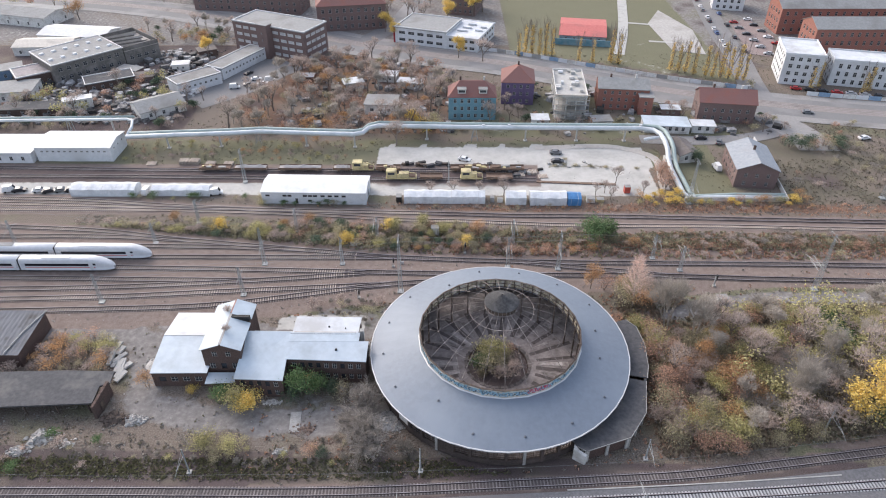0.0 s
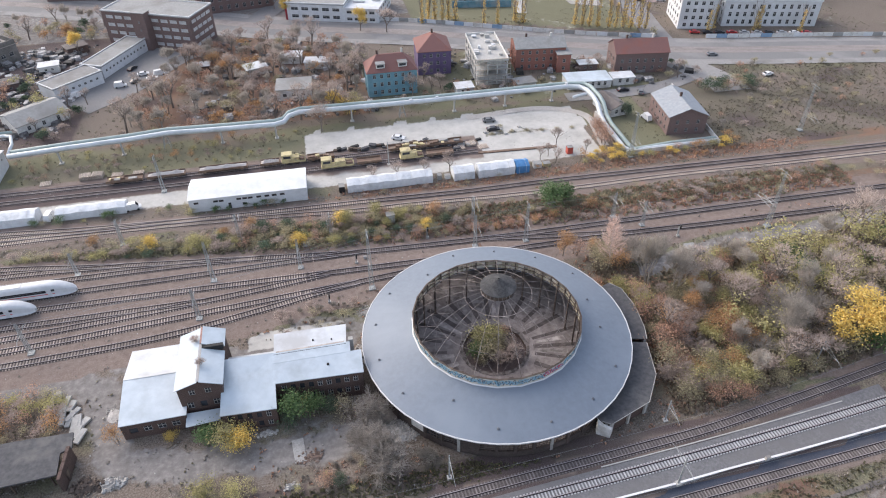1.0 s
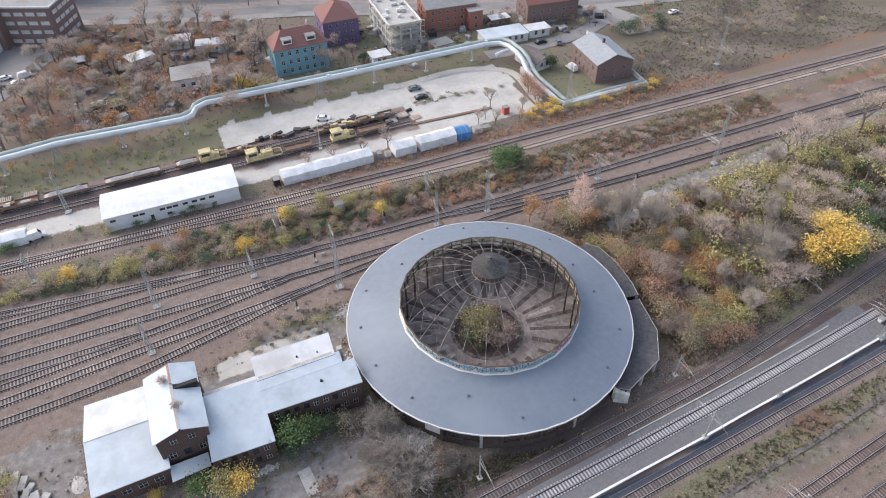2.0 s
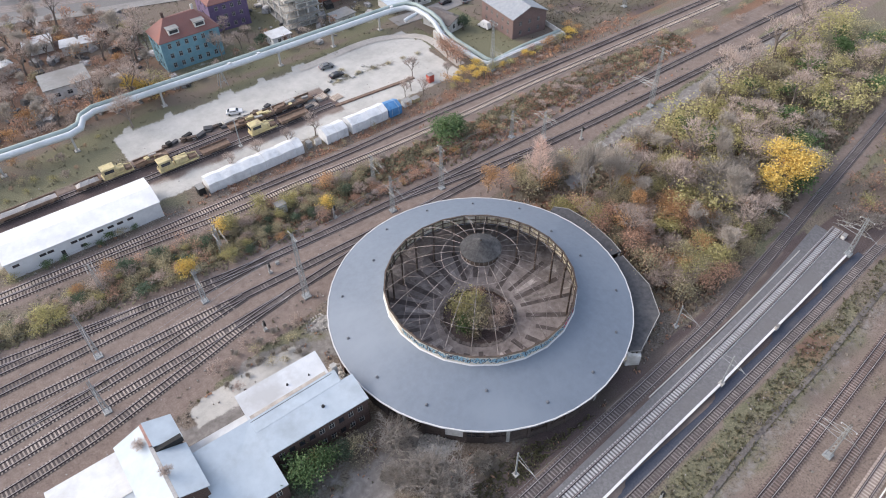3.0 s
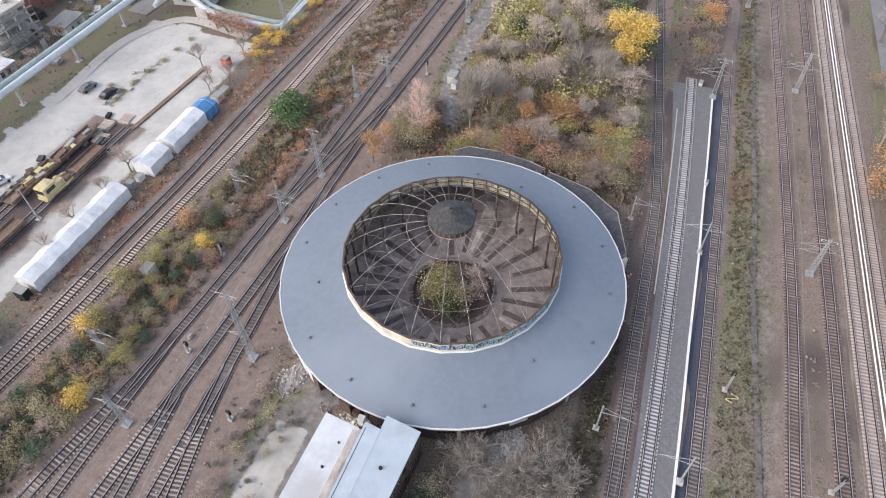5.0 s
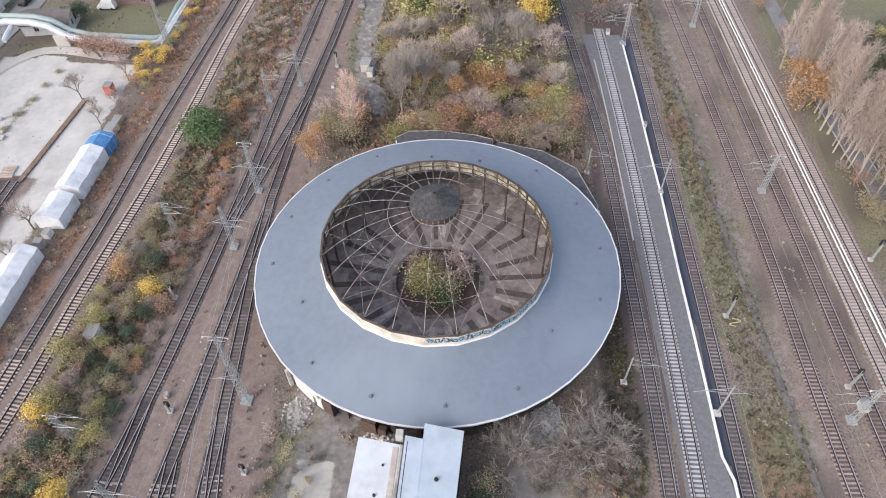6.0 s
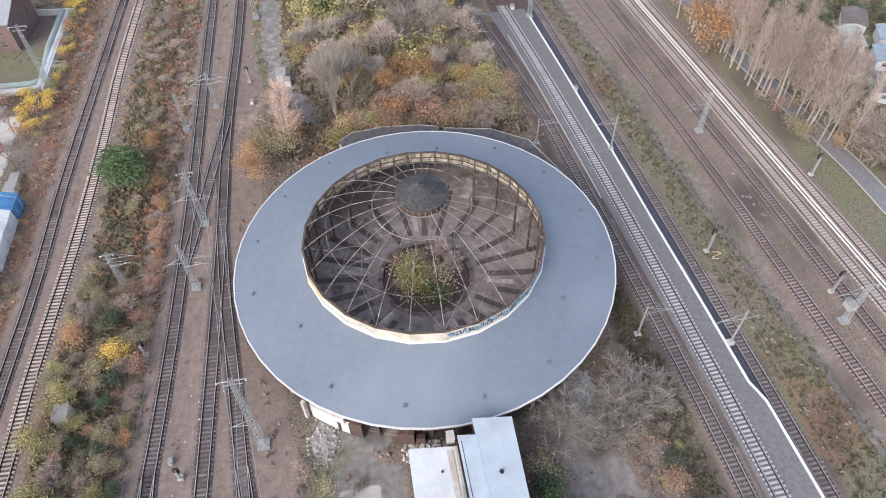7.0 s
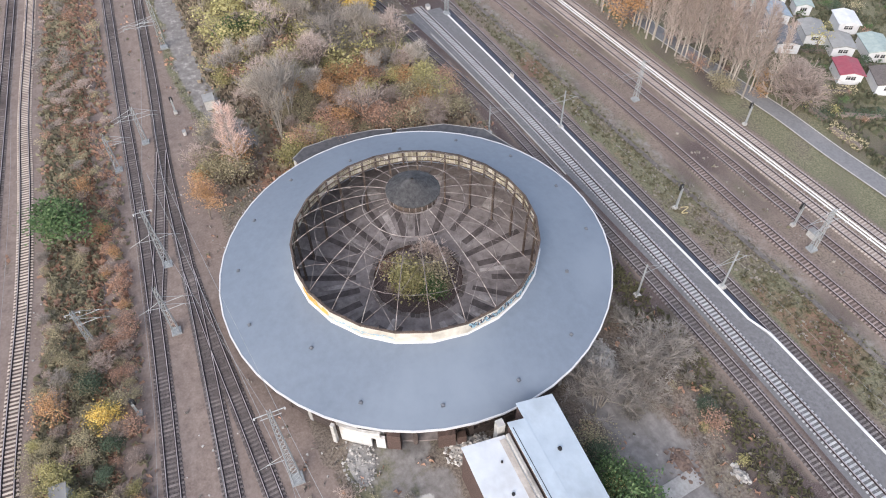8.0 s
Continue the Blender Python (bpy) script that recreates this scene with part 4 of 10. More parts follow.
part("drum_coping", annulus(MB(), R_DRUM - 0.22, Z_TOP, R_DRUM + 0.05, Z_TOP - 0.02, N_SIDE, thick=0.14), DARK_STEEL, house, "dark rusty ring beam")
part("drum_apron", annulus(MB(), R_DRUM, Z_FOOT + 0.1, R_DRUM + 0.22, Z_FOOT - 0.03, N_SIDE, thick=0.05), WHITE_TRIM, house)

# dome: ribs, hoops, braces, lantern
rib = MB()
rib.pipe([(r, 0, dome_z(r)) for r in np.linspace(17.0, 3.2, 13)], 0.05, 4)
rib = rib.mesh("rib", PALE_STEEL)
for k in range(24):
    ob = part("rib", rib, None, house)
    ob.matrix_basis = Matrix.Rotation(2 * math.pi * k / 24, 4, "Z")
for r, t in ((13.6, 0.035), (10.2, 0.03), (6.8, 0.06), (3.4, 0.09)):
    part("hoop", hoop(r, dome_z(r), t), PALE_STEEL, house)
levels = [17.0, 13.6, 10.2, 6.8]
for i in range(3):
    for flip in (0, 1):
        b = 2 * math.pi / 24
        r0, r1 = levels[i], levels[i + 1]
        m = MB()
        p, q = Vector(ring_pt(r0, flip * b, dome_z(r0))), Vector(ring_pt(r1, (1 - flip) * b, dome_z(r1)))
        m.pipe([p.lerp(q, t) + Vector((0, 0, 0.25 * math.sin(math.pi * t))) for t in (0, 0.5, 1)], 0.021, 4)
        m = m.mesh("brace", PALE_STEEL)
        for k in range(24):
            if rng.random() < (0.4 if i == 0 else 0.6):
                continue
            ob = part("brace", m, None, house)
            ob.matrix_basis = Matrix.Rotation(b * k, 4, "Z")
lantern = part("lantern", annulus(MB(), 3.1, 18.3, 3.12, 16.7, 24), DARK_STEEL, house, "dark louvred lantern of the dome")
cap = MB()
annulus(cap, 0.2, 20.1, 3.6, 18.35, 20, thick=0.14)
part("cap", cap, mat("weathered_cap_felt", (0.03, 0.03, 0.032), (0.075, 0.074, 0.075), 2.2, 0.9, 0.15, (0.1, 0.098, 0.098), 0.5, 0.4), lantern, "grey felted lantern cap")
part("finial", MB().cyl(0, 0, 19.6, 20.0, 0.12, 0.08, n=8), DARK_STEEL, lantern)
for k in range(24):
    a = 2 * math.pi * k / 24
    part("mullion", MB().box(3.14 * math.cos(a), 3.14 * math.sin(a), 17.6, 0.1, 0.1, 1.4, a), PALE_STEEL, lantern)

# graffiti on the drum's outer face: loose strokes of spray paint
def stroke(mb, pts, w):
    """A flat ribbon on the drum's face through (angle, height) points."""
    for (a0, z0), (a1, z1) in zip(pts[:-1], pts[1:]):
        am = (a0 + a1) / 2 % (2 * math.pi / N_SIDE) - math.pi / N_SIDE
        r = flat / math.cos(am) + 0.06
        dx, dz = (a1 - a0) * r, z1 - z0
        ln = math.hypot(dx, dz) or 1
        nx, nz = -dz / ln * w / r, dx / ln * w
        mb.quad(ring_pt(r, a0 - nx, z0 - nz), ring_pt(r, a1 - nx, z1 - nz), ring_pt(r, a1 + nx, z1 + nz), ring_pt(r, a0 + nx, z0 + nz))


def scrawl(lo, hi, material, label, n, w, seed, tall=1.0):
    rg = random.Random(seed)
    mb = MB()
    a = radians(lo)
    while a < radians(hi):
        span = rg.uniform(0.03, 0.06)
        z = Z_FOOT + rg.uniform(0.35, 0.8)
        top = Z_TOP - rg.uniform(0.2, 0.7)
        pts = []
        for k in range(n):
            t = k / (n - 1)
            pts.append((a + span * (0.5 + 0.5 * math.sin(t * rg.uniform(5, 7))), z + (top - z) * tall * (0.5 + 0.5 * math.cos(t * rg.uniform(4, 9) + a * 40))))
        stroke(mb, pts, w * rg.uniform(0.7, 1.3))
        a += span * rg.uniform(0.6, 1.1)
    part("sprayed_tag", mb, material, house, label)


scrawl(214, 326, GRAF_BLUE, "pale blue spray strokes", 9, 0.13, 3)
scrawl(212, 330, GRAF_BLACK, "black spray strokes", 12, 0.06, 4)
scrawl(181, 216, GRAF_BLACK, "dark spray lettering strokes", 12, 0.075, 8)
scrawl(181, 216, GRAF_BLUE, "faded blue spray lettering", 8, 0.09, 9)
scrawl(284, 299, GRAF_RED, "red spray strokes", 8, 0.12, 12)
scrawl(100, 117, GRAF_ORANGE, "orange spray strokes", 9, 0.2, 21)
scrawl(118, 150, GRAF_BLUE, "scattered faded blue marks", 5, 0.05, 31, 0.4)

# outer wall bays
R_WALL = 26.4
chord = 2 * R_WALL * math.tan(half)
sill = MB().box(0, 0, 0.7, 0.4, chord, 1.5).mesh("wall_bay", SOOT_BRICK)
lintel = MB().box(0, 0, 5.25, 0.4, chord, 0.7).mesh("lintel", SOOT_BRICK)
pil = MB().box(0, 0, 2.7, 0.62, 0.55, 5.5).mesh("pilaster", SOOT_BRICK)
pale_pil = MB().box(0, 0, 2.7, 0.62, 0.55, 5.5).mesh("pilaster", CONC)
win = MB()
for y in np.linspace(-chord / 2 + 0.35, chord / 2 - 0.35, 5):
    win.box(0, y, 3.15, 0.08, 0.07, 3.5)
for z in np.linspace(1.5, 4.85, 6):
    win.box(0, 0, z, 0.07, chord - 0.6, 0.06)
win = win.mesh("window_frame", DARK_STEEL)
gl = MB().box(0, 0, 3.15, 0.03, chord - 0.5, 3.4).mesh("window_pane", GLASS)
bricked = MB().box(0, 0, 3.1, 0.3, chord - 0.5, 3.4).mesh("infill", SOOT_BRICK)
pale = MB().box(0, 0, 3.0, 0.36, chord - 0.5, 4.9).mesh("infill", WHITE_WALL)
door = MB()
for y in (-0.8, 0.8):
    door.box(0, y, 2.4, 0.1, 1.5, 4.6)
door = door.mesh("gate", DARK_STEEL)
for k in range(N_BAY):
    a = 2 * math.pi * (k + 0.5) / N_BAY
    rot = Matrix.Rotation(a, 4, "Z") @ Matrix.Translation((R_WALL, 0, 0))
    west = 172 < math.degrees(a) < 186
    open_gate = 153 < math.degrees(a) < 164
    ob = part("pilaster", pale_pil if k % 5 == 2 else pil, None, house)
    ob.matrix_basis = Matrix.Rotation(a - half, 4, "Z") @ Matrix.Translation((R_WALL + 0.05, 0, 0))
    if open_gate:
        continue
    part("wall_bay", sill, None, house).matrix_basis = rot
    part("lintel", lintel, None, house).matrix_basis = rot
    pick = rng.random()
    if 134 < math.degrees(a) < 150 or 214 < math.degrees(a) < 222:
        part("infill", pale, None, house).matrix_basis = rot
    elif pick < 0.2 and not 150 < math.degrees(a) < 168:
        part("infill", bricked, None, house).matrix_basis = rot
    else:
        if pick < 0.32:
            part("window_pane", gl, None, house).matrix_basis = rot
        part("window_frame", win, None, house).matrix_basis = rot @ Matrix.Translation((0.06, 0, 0))

# inside: floor ring, columns, radial pits and slabs, turntable pit kerb
part("floor_ring", annulus(MB(), 6.8, 0.0, 26.3, 0.0, 48, thick=0.3), mat("stained_shed_floor", (0.135, 0.113, 0.108), (0.27, 0.236, 0.224), 0.7, 0.95, 0.1, (0.32, 0.285, 0.27), 0.22, 0.42), house, "dark stained concrete floor")
col = MB().box(0, 0, 4.2, 0.28, 0.28, 8.4).mesh("column", DARK_STEEL)
for k in range(24):
    ob = part("column", col, None, house)
    ob.matrix_basis = Matrix.Rotation(2 * math.pi * (k + 0.5) / 24, 4, "Z") @ Matrix.Translation((16.8, 0, 0))
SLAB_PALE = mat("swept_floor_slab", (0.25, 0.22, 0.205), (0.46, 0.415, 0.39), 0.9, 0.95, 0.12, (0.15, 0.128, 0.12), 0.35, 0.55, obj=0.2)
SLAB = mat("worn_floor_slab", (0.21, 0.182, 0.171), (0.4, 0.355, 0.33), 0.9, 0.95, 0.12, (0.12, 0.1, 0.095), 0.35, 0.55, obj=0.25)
# no pit is sunk: flat strips carry the dark of the hollow as colour
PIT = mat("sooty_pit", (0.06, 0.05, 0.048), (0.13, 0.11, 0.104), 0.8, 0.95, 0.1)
for k in range(24):
    a = 2 * math.pi * k / 24
    for lo, hi in ((8.2, 16.6), (16.8, 24)):
        if rng.random() < 0.22:
            continue
        wide = rng.uniform(0.025, 0.06)
        w0, w1 = wide * lo + rng.uniform(0.0, 0.2), wide * hi + rng.uniform(0.0, 0.2)
        lo2, hi2 = lo + rng.uniform(0, 2.2), hi - rng.uniform(0, 2.5)
        s = MB().prism([(lo2, -w0), (hi2, -w1), (hi2, w1), (lo2, w0)], 0.0, rng.uniform(0.03, 0.06))
        # slabs towards the south take the paler of the two colours
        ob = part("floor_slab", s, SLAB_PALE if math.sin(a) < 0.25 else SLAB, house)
        ob.matrix_basis = Matrix.Rotation(a, 4, "Z")
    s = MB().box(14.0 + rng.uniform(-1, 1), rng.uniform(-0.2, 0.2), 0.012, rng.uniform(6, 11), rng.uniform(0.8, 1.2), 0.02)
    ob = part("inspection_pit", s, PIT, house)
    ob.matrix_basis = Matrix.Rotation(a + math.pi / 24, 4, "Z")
kb = MB().box(0, 0, 0, 0.7, 0.6, 0.16).mesh("kerb_block", mat("dark_kerb_stone", (0.1, 0.085, 0.08), (0.18, 0.156, 0.146), 1.0, 0.95, 0.1, obj=0.35))
for k in range(64):
    a = 2 * math.pi * k / 64
    ob = part("kerb_block", kb, None, house)
    ob.matrix_basis = Matrix.Rotation(a, 4, "Z") @ Matrix.Translation((7.1 + rng.uniform(-0.1, 0.1), 0, 0.06)) @ Matrix.Rotation(rng.uniform(-0.1, 0.1), 4, "Z")
part("pit_wall", annulus(MB(), 6.62, 0.0, 6.82, 0.0, 48, thick=1.2), BRICK, house)

# annexe: two low flat-roofed segments on the east side
def annexe(outer, z, label, seed):
    th = thing("annexe", label, "annexe")
    angs = [math.atan2(y - HUB.y, x - HUB.x) for x, y in outer]
    inner = [(HUB.x + 26.5 * math.cos(a), HUB.y + 26.5 * math.sin(a)) for a in reversed(angs)]
    part("roof", MB().prism(outer + inner, z - 0.25, z), DARK_FELT, th, "dark felted flat roof")
    part("gutter", MB().pipe([(x, y, z - 0.02) for x, y in outer], 0.09, 6), CONC, th)
    w = MB()
    for (ax, ay), (bx, by) in zip(outer[:-1], outer[1:]):
        d = Vector((bx - ax, by - ay, 0))
        nrm = Vector((-d.y, d.x, 0)).normalized() * 0.5
        w.prism([(ax + nrm.x, ay + nrm.y), (bx + nrm.x, by + nrm.y), (bx + nrm.x * 1.6, by + nrm.y * 1.6), (ax + nrm.x * 1.6, ay + nrm.y * 1.6)], 0.0, z - 0.25)
        for t in (0.05, 0.5, 0.95):
            c = Vector((ax, ay, 0)).lerp(Vector((bx, by, 0)), t) + nrm * 0.7
            part("buttress", MB().box(c.x, c.y, z / 2 - 0.2, 0.5, 0.5, z - 0.3, math.atan2(d.y, d.x)), PALE_CONC, th)
    part("wall", w, BRICK, th)
    return th


annexe([(24.6, 79.8), (26.2, 78.7), (35.3, 82.0), (39.6, 88.0), (41.6, 96.4)], 3.5, "low curved annexe with dark felt roof beside the roundhouse", 1)
annexe([(42.0, 97.2), (43.0, 100.6), (43.8, 107.2), (43.2, 113.0), (41.2, 115.4)], 3.7, "second low annexe segment with dark felt roof", 2)
mb = MB().prism([(24.2, 80.6), (24.9, 79.3), (26.4, 78.6), (26.0, 78.2), (23.9, 79.6)], 0.0, [3.4, 3.2, 2.6, 2.4, 3.0])
lone("end_wall", mb, WHITE_WALL, "crumbling white end wall of the annexe", "wall")

# remains of a white-washed outer wall on the west side, with a doorway, and two brick gate piers
ruin = thing("ruined_wall", "white-washed ruined wall with a doorway beside the roundhouse", "wall", at=HUB)
rr = random.Random(17)
for k in range(10):
    a = radians(138.4 + 1.2 * k)
    lo = 2.3 if k == 7 else 0.0
    top = 3.6 - 0.25 * rr.random() - (0.9 if k == 9 else 0.0)
    part("wall_piece", MB().box(0, 0, (lo + top) / 2, 0.36, 0.58, top - lo), WHITE_WALL, ruin).matrix_basis = Matrix.Rotation(a, 4, "Z") @ Matrix.Translation((27.3, 0, 0))
part("end_post", MB().box(0, 0, 2.1, 0.5, 0.5, 4.2, 0, 0.92), WHITE_WALL, ruin).matrix_basis = Matrix.Rotation(radians(136.6), 4, "Z") @ Matrix.Translation((27.9, 0, 0))
for deg, wide, high in ((152.0, 1.7, 3.4), (165.6, 2.2, 3.1), (169.5, 1.2, 2.0)):
    part("brick_pier", MB().box(0, 0, high / 2, 0.8, wide, high, 0, 0.94), BRICK, ruin).matrix_basis = Matrix.Rotation(radians(deg), 4, "Z") @ Matrix.Translation((27.1, 0, 0))


# ---- buildings ----
def facade(mb, a, b, z0, z1, wins, depth=0.2):
    """The front skin of a wall from a to b (outside on the right hand), with openings (u0, u1, v0, v1) and their reveals."""
    a, b = Vector((*a, 0)), Vector((*b, 0))
    d = (b - a)
    ln = d.length
    d.normalize()
    inn = Vector((-d.y, d.x, 0))
    us = sorted({0.0, ln, *[w[0] for w in wins], *[w[1] for w in wins]})
    vs = sorted({z0, z1, *[w[2] for w in wins], *[w[3] for w in wins]})

    def at(u, v, k=0.0):
        p = a + d * u + inn * k
        return (p.x, p.y, v)

    for u0, u1 in zip(us[:-1], us[1:]):
        for v0, v1 in zip(vs[:-1], vs[1:]):
            cu, cv = (u0 + u1) / 2, (v0 + v1) / 2
            if any(w[0] < cu < w[1] and w[2] < cv < w[3] for w in wins):
                continue
            mb.quad(at(u0, v0), at(u1, v0), at(u1, v1), at(u0, v1))
    for u0, u1, v0, v1 in wins:
        mb.quad(at(u0, v0), at(u0, v1), at(u0, v1, depth), at(u0, v0, depth))
        mb.quad(at(u1, v1), at(u1, v0), at(u1, v0, depth), at(u1, v1, depth))
        mb.quad(at(u0, v0), at(u0, v0, depth), at(u1, v0, depth), at(u1, v0))
        mb.quad(at(u0, v1), at(u1, v1), at(u1, v1, depth), at(u0, v1, depth))


WINDOW_MESHES = {}


def window_meshes(w, h, frame_mat, glass):
    key = (round(w, 2), round(h, 2), frame_mat.name, glass.name)
    if key not in WINDOW_MESHES:
        t = 0.09
        us, vs = [-w / 2, -w / 2 + t, -t * 0.4, t * 0.4, w / 2 - t, w / 2], [0.0, t, h * 0.62 - t / 2, h * 0.62 + t / 2, h - t, h]
        cells = [(p, q) for p in range(5) for q in range(5) if p % 2 == 0 or q % 2 == 0]
        fr = MB().add([(u, 0.0, v) for u in us for v in vs], [(p * 6 + q, (p + 1) * 6 + q, (p + 1) * 6 + q + 1, p * 6 + q + 1) for p, q in cells])
        n = len(fr.v)
        fr.v += [(u, 0.06, v) for u in (us[0], us[-1]) for v in (vs[0], vs[-1])]
        fr.f += [(0, 5, n + 1, n), (30, n + 2, n + 3, 35), (5, 35, n + 3, n + 1), (0, n, n + 2, 30)]
        pn = MB().box(0, 0.03, h / 2, w - 0.02, 0.03, h - 0.02)
        WINDOW_MESHES[key] = (fr.mesh("window", frame_mat), pn.mesh("pane", glass))
    return WINDOW_MESHES[key]


def grid_windows(length, cols, rows, w, h, z_first, storey, margin=1.2):
    if cols < 1:
        return []
    step = (length - 2 * margin) / cols
    return [(margin + step * (i + 0.5) - w / 2, margin + step * (i + 0.5) + w / 2, z_first + storey * j, z_first + storey * j + h) for i in range(cols) for j in range(rows)]


def side(parent, wall_mb, a, b, z0, z1, wins, frame_mat=None, glass=None, skip=0.0, rg=None):
    frame_mat, glass = frame_mat or FRAME, glass or GLASS
    facade(wall_mb, a, b, z0, z1, wins)
    ang = math.atan2(b[1] - a[1], b[0] - a[0])
    d, inn = Vector((math.cos(ang), math.sin(ang), 0)), Vector((-math.sin(ang), math.cos(ang), 0))
    for u0, u1, v0, v1 in wins:
        fr, pn = window_meshes(u1 - u0, v1 - v0, frame_mat, glass)
        p = Vector((*a, 0)) + d * ((u0 + u1) / 2) + inn * 0.1
        m = Matrix.Translation((p.x, p.y, v0)) @ Matrix.Rotation(ang, 4, "Z")
        if rg and rg.random() < skip:
            ob = part("window_opening", pn, None, parent)
            ob.matrix_basis = m @ Matrix.Translation((0, 0.05, 0))
            continue
        ob = part("window", fr, None, parent)
        ob.matrix_basis = m
        part("pane", pn, None, ob)


def inset(poly, k):
    """A convex polygon, counter-clockwise, drawn in by k on every side."""
    n, out = len(poly), []
    for i in range(n):
        a, b, c = Vector(poly[i - 1]), Vector(poly[i]), Vector(poly[(i + 1) % n])
        d0, d1 = (b - a).normalized(), (c - b).normalized()
        n0, n1 = Vector((-d0.y, d0.x)), Vector((-d1.y, d1.x))
        m = (n0 + n1) / (1 + n0.dot(n1))
        out.append(tuple(b + m * k))
    return out


PALE_BLIND = mat("window_with_pale_blind", (0.3, 0.3, 0.31), (0.62, 0.62, 0.62), 0.35, 0.3, 0.0)


def block(name, label, category, cx, cy, w, d, rz, h, wall, roof, roof_kind="flat", rise=3.0, rows=2, cols=(5, 3), win=(1.1, 1.5), z_first=1.0, storey=2.9, group="", frame_mat=None, overhang=0.35, parapet=0.0, chimneys=0, ridge="x", z=0.0, blind=False):
    th = thing(name, label, category, group, (cx, cy, z), radians(rz))
    c = [(-w / 2, -d / 2), (w / 2, -d / 2), (w / 2, d / 2), (-w / 2, d / 2)]
    skin = MB()
    for i in range(4):
        a, b = c[i], c[(i + 1) % 4]
        ln = w if i % 2 == 0 else d
        seen = i != 2 and not (i == 1 and cx > 60) and not (i == 3 and cx < -60)
        side(th, skin, a, b, 0.0, h, grid_windows(ln, cols[i % 2], rows, *win, z_first, storey) if seen else [], frame_mat, PALE_BLIND if blind else None)
    skin.prism(inset(c, 0.21), 0.0, h - 0.02)
    if roof_kind == "gable":
        if ridge == "x":
            for x in (-w / 2, w / 2):
                skin.add([(x, -d / 2, h), (x, d / 2, h), (x, 0, h + rise)], [(0, 1, 2)])
        else:
            for y in (-d / 2, d / 2):
                skin.add([(-w / 2, y, h), (w / 2, y, h), (0, y, h + rise)], [(0, 1, 2)])
    part("wall", skin, wall, th)
    o = overhang
    rf = MB()
    if roof_kind == "flat":
        rf.box(0, 0, h + 0.12, w + 2 * o, d + 2 * o, 0.24)
        if parapet:
            pm = MB()
            for x, y, sx, sy in ((0, -d / 2, w + 2 * o, 0.35), (0, d / 2, w + 2 * o, 0.35), (-w / 2, 0, 0.35, d), (w / 2, 0, 0.35, d)):
                pm.box(x, y, h + 0.24 + parapet / 2, sx, sy, parapet)
            part("parapet", pm, WHITE_TRIM if parapet < 0.5 else wall, th)
    elif roof_kind == "gable":
        k = rise / (d / 2 if ridge == "x" else w / 2)
        for s in (-1, 1):
            if ridge == "x":
                p = [(-w / 2 - o, s * (d / 2 + o), h - k * o), (w / 2 + o, s * (d / 2 + o), h - k * o), (w / 2 + o, 0, h + rise), (-w / 2 - o, 0, h + rise)]
            else:
                p = [(s * (w / 2 + o), -d / 2 - o, h - k * o), (s * (w / 2 + o), d / 2 + o, h - k * o), (0, d / 2 + o, h + rise), (0, -d / 2 - o, h + rise)]
            q = [(x, y, zz + 0.18) for x, y, zz in p]
            rf.add(p + q, [(0, 1, 2, 3), (7, 6, 5, 4), (0, 4, 5, 1), (1, 5, 6, 2), (2, 6, 7, 3), (3, 7, 4, 0)])
    else:
        r = min(w, d) / 2
        e = [(-w / 2 - o, -d / 2 - o), (w / 2 + o, -d / 2 - o), (w / 2 + o, d / 2 + o), (-w / 2 - o, d / 2 + o)]
        x0 = max(0.0, (w - d) / 2) * 1.15 + 0.3
        y0 = max(0.0, (d - w) / 2) * 1.15 + 0.3
        t = [(-x0, -y0), (x0, -y0), (x0, y0), (-x0, y0)]
        rf.prism(e, h - 0.1, h + 0.05)
        rf.add([(x, y, h + 0.05) for x, y in e] + [(x, y, h + rise) for x, y in t], [(0, 1, 5, 4), (1, 2, 6, 5), (2, 3, 7, 6), (3, 0, 4, 7), (4, 5, 6, 7)])
    part("roof", rf, roof, th)
    for k in range(chimneys):
        x = (k + 0.5) / chimneys * w - w / 2
        ch = part("chimney", MB().box(x, 0.3, h + rise * 0.75 + 0.6, 0.7, 0.6, rise * 0.5 + 1.6), WHITE_WALL if k % 2 else BRICK, th)
    return th


# ---- the derelict workshop beside the roundhouse ----
shop = thing("workshop_building", "derelict brick workshop with bright sheet roofs and broken windows", "workshop building")
rg = random.Random(11)


def wing(poly, tops, roof_mat, south=None, over=0.25, lip=0.16, name="wing"):
    """A brick wing on four corners SW, SE, NE, NW with a roof plane through the heights at its corners."""
    body = MB().prism(inset(poly, 0.22), 0.0, [t - 0.25 for t in tops])
    for i in range(4):
        a, b = poly[i], poly[(i + 1) % 4]
        z = min(tops[i], tops[(i + 1) % 4]) - 0.1
        wins = south if (i == 0 and south) else []
        side(shop, body, a, b, 0.0, z, wins, FRAME, GLASS, 0.45, rg)
        hi = max(tops[i], tops[(i + 1) % 4]) - 0.1
        if hi - z > 0.2:
            top_pt = a if tops[i] > tops[(i + 1) % 4] else b
            body.add([(*a, z), (*b, z), (*top_pt, hi)], [(0, 1, 2)])
    part("wall", body, BRICK, shop)
    c = Vector((sum(p[0] for p in poly) / 4, sum(p[1] for p in poly) / 4))
    out = [tuple(Vector(p) + (Vector(p) - c).normalized() * over) for p in poly]
    part("roof", MB().prism(out, [t - 0.02 for t in tops], [t + lip for t in tops]), roof_mat, shop)


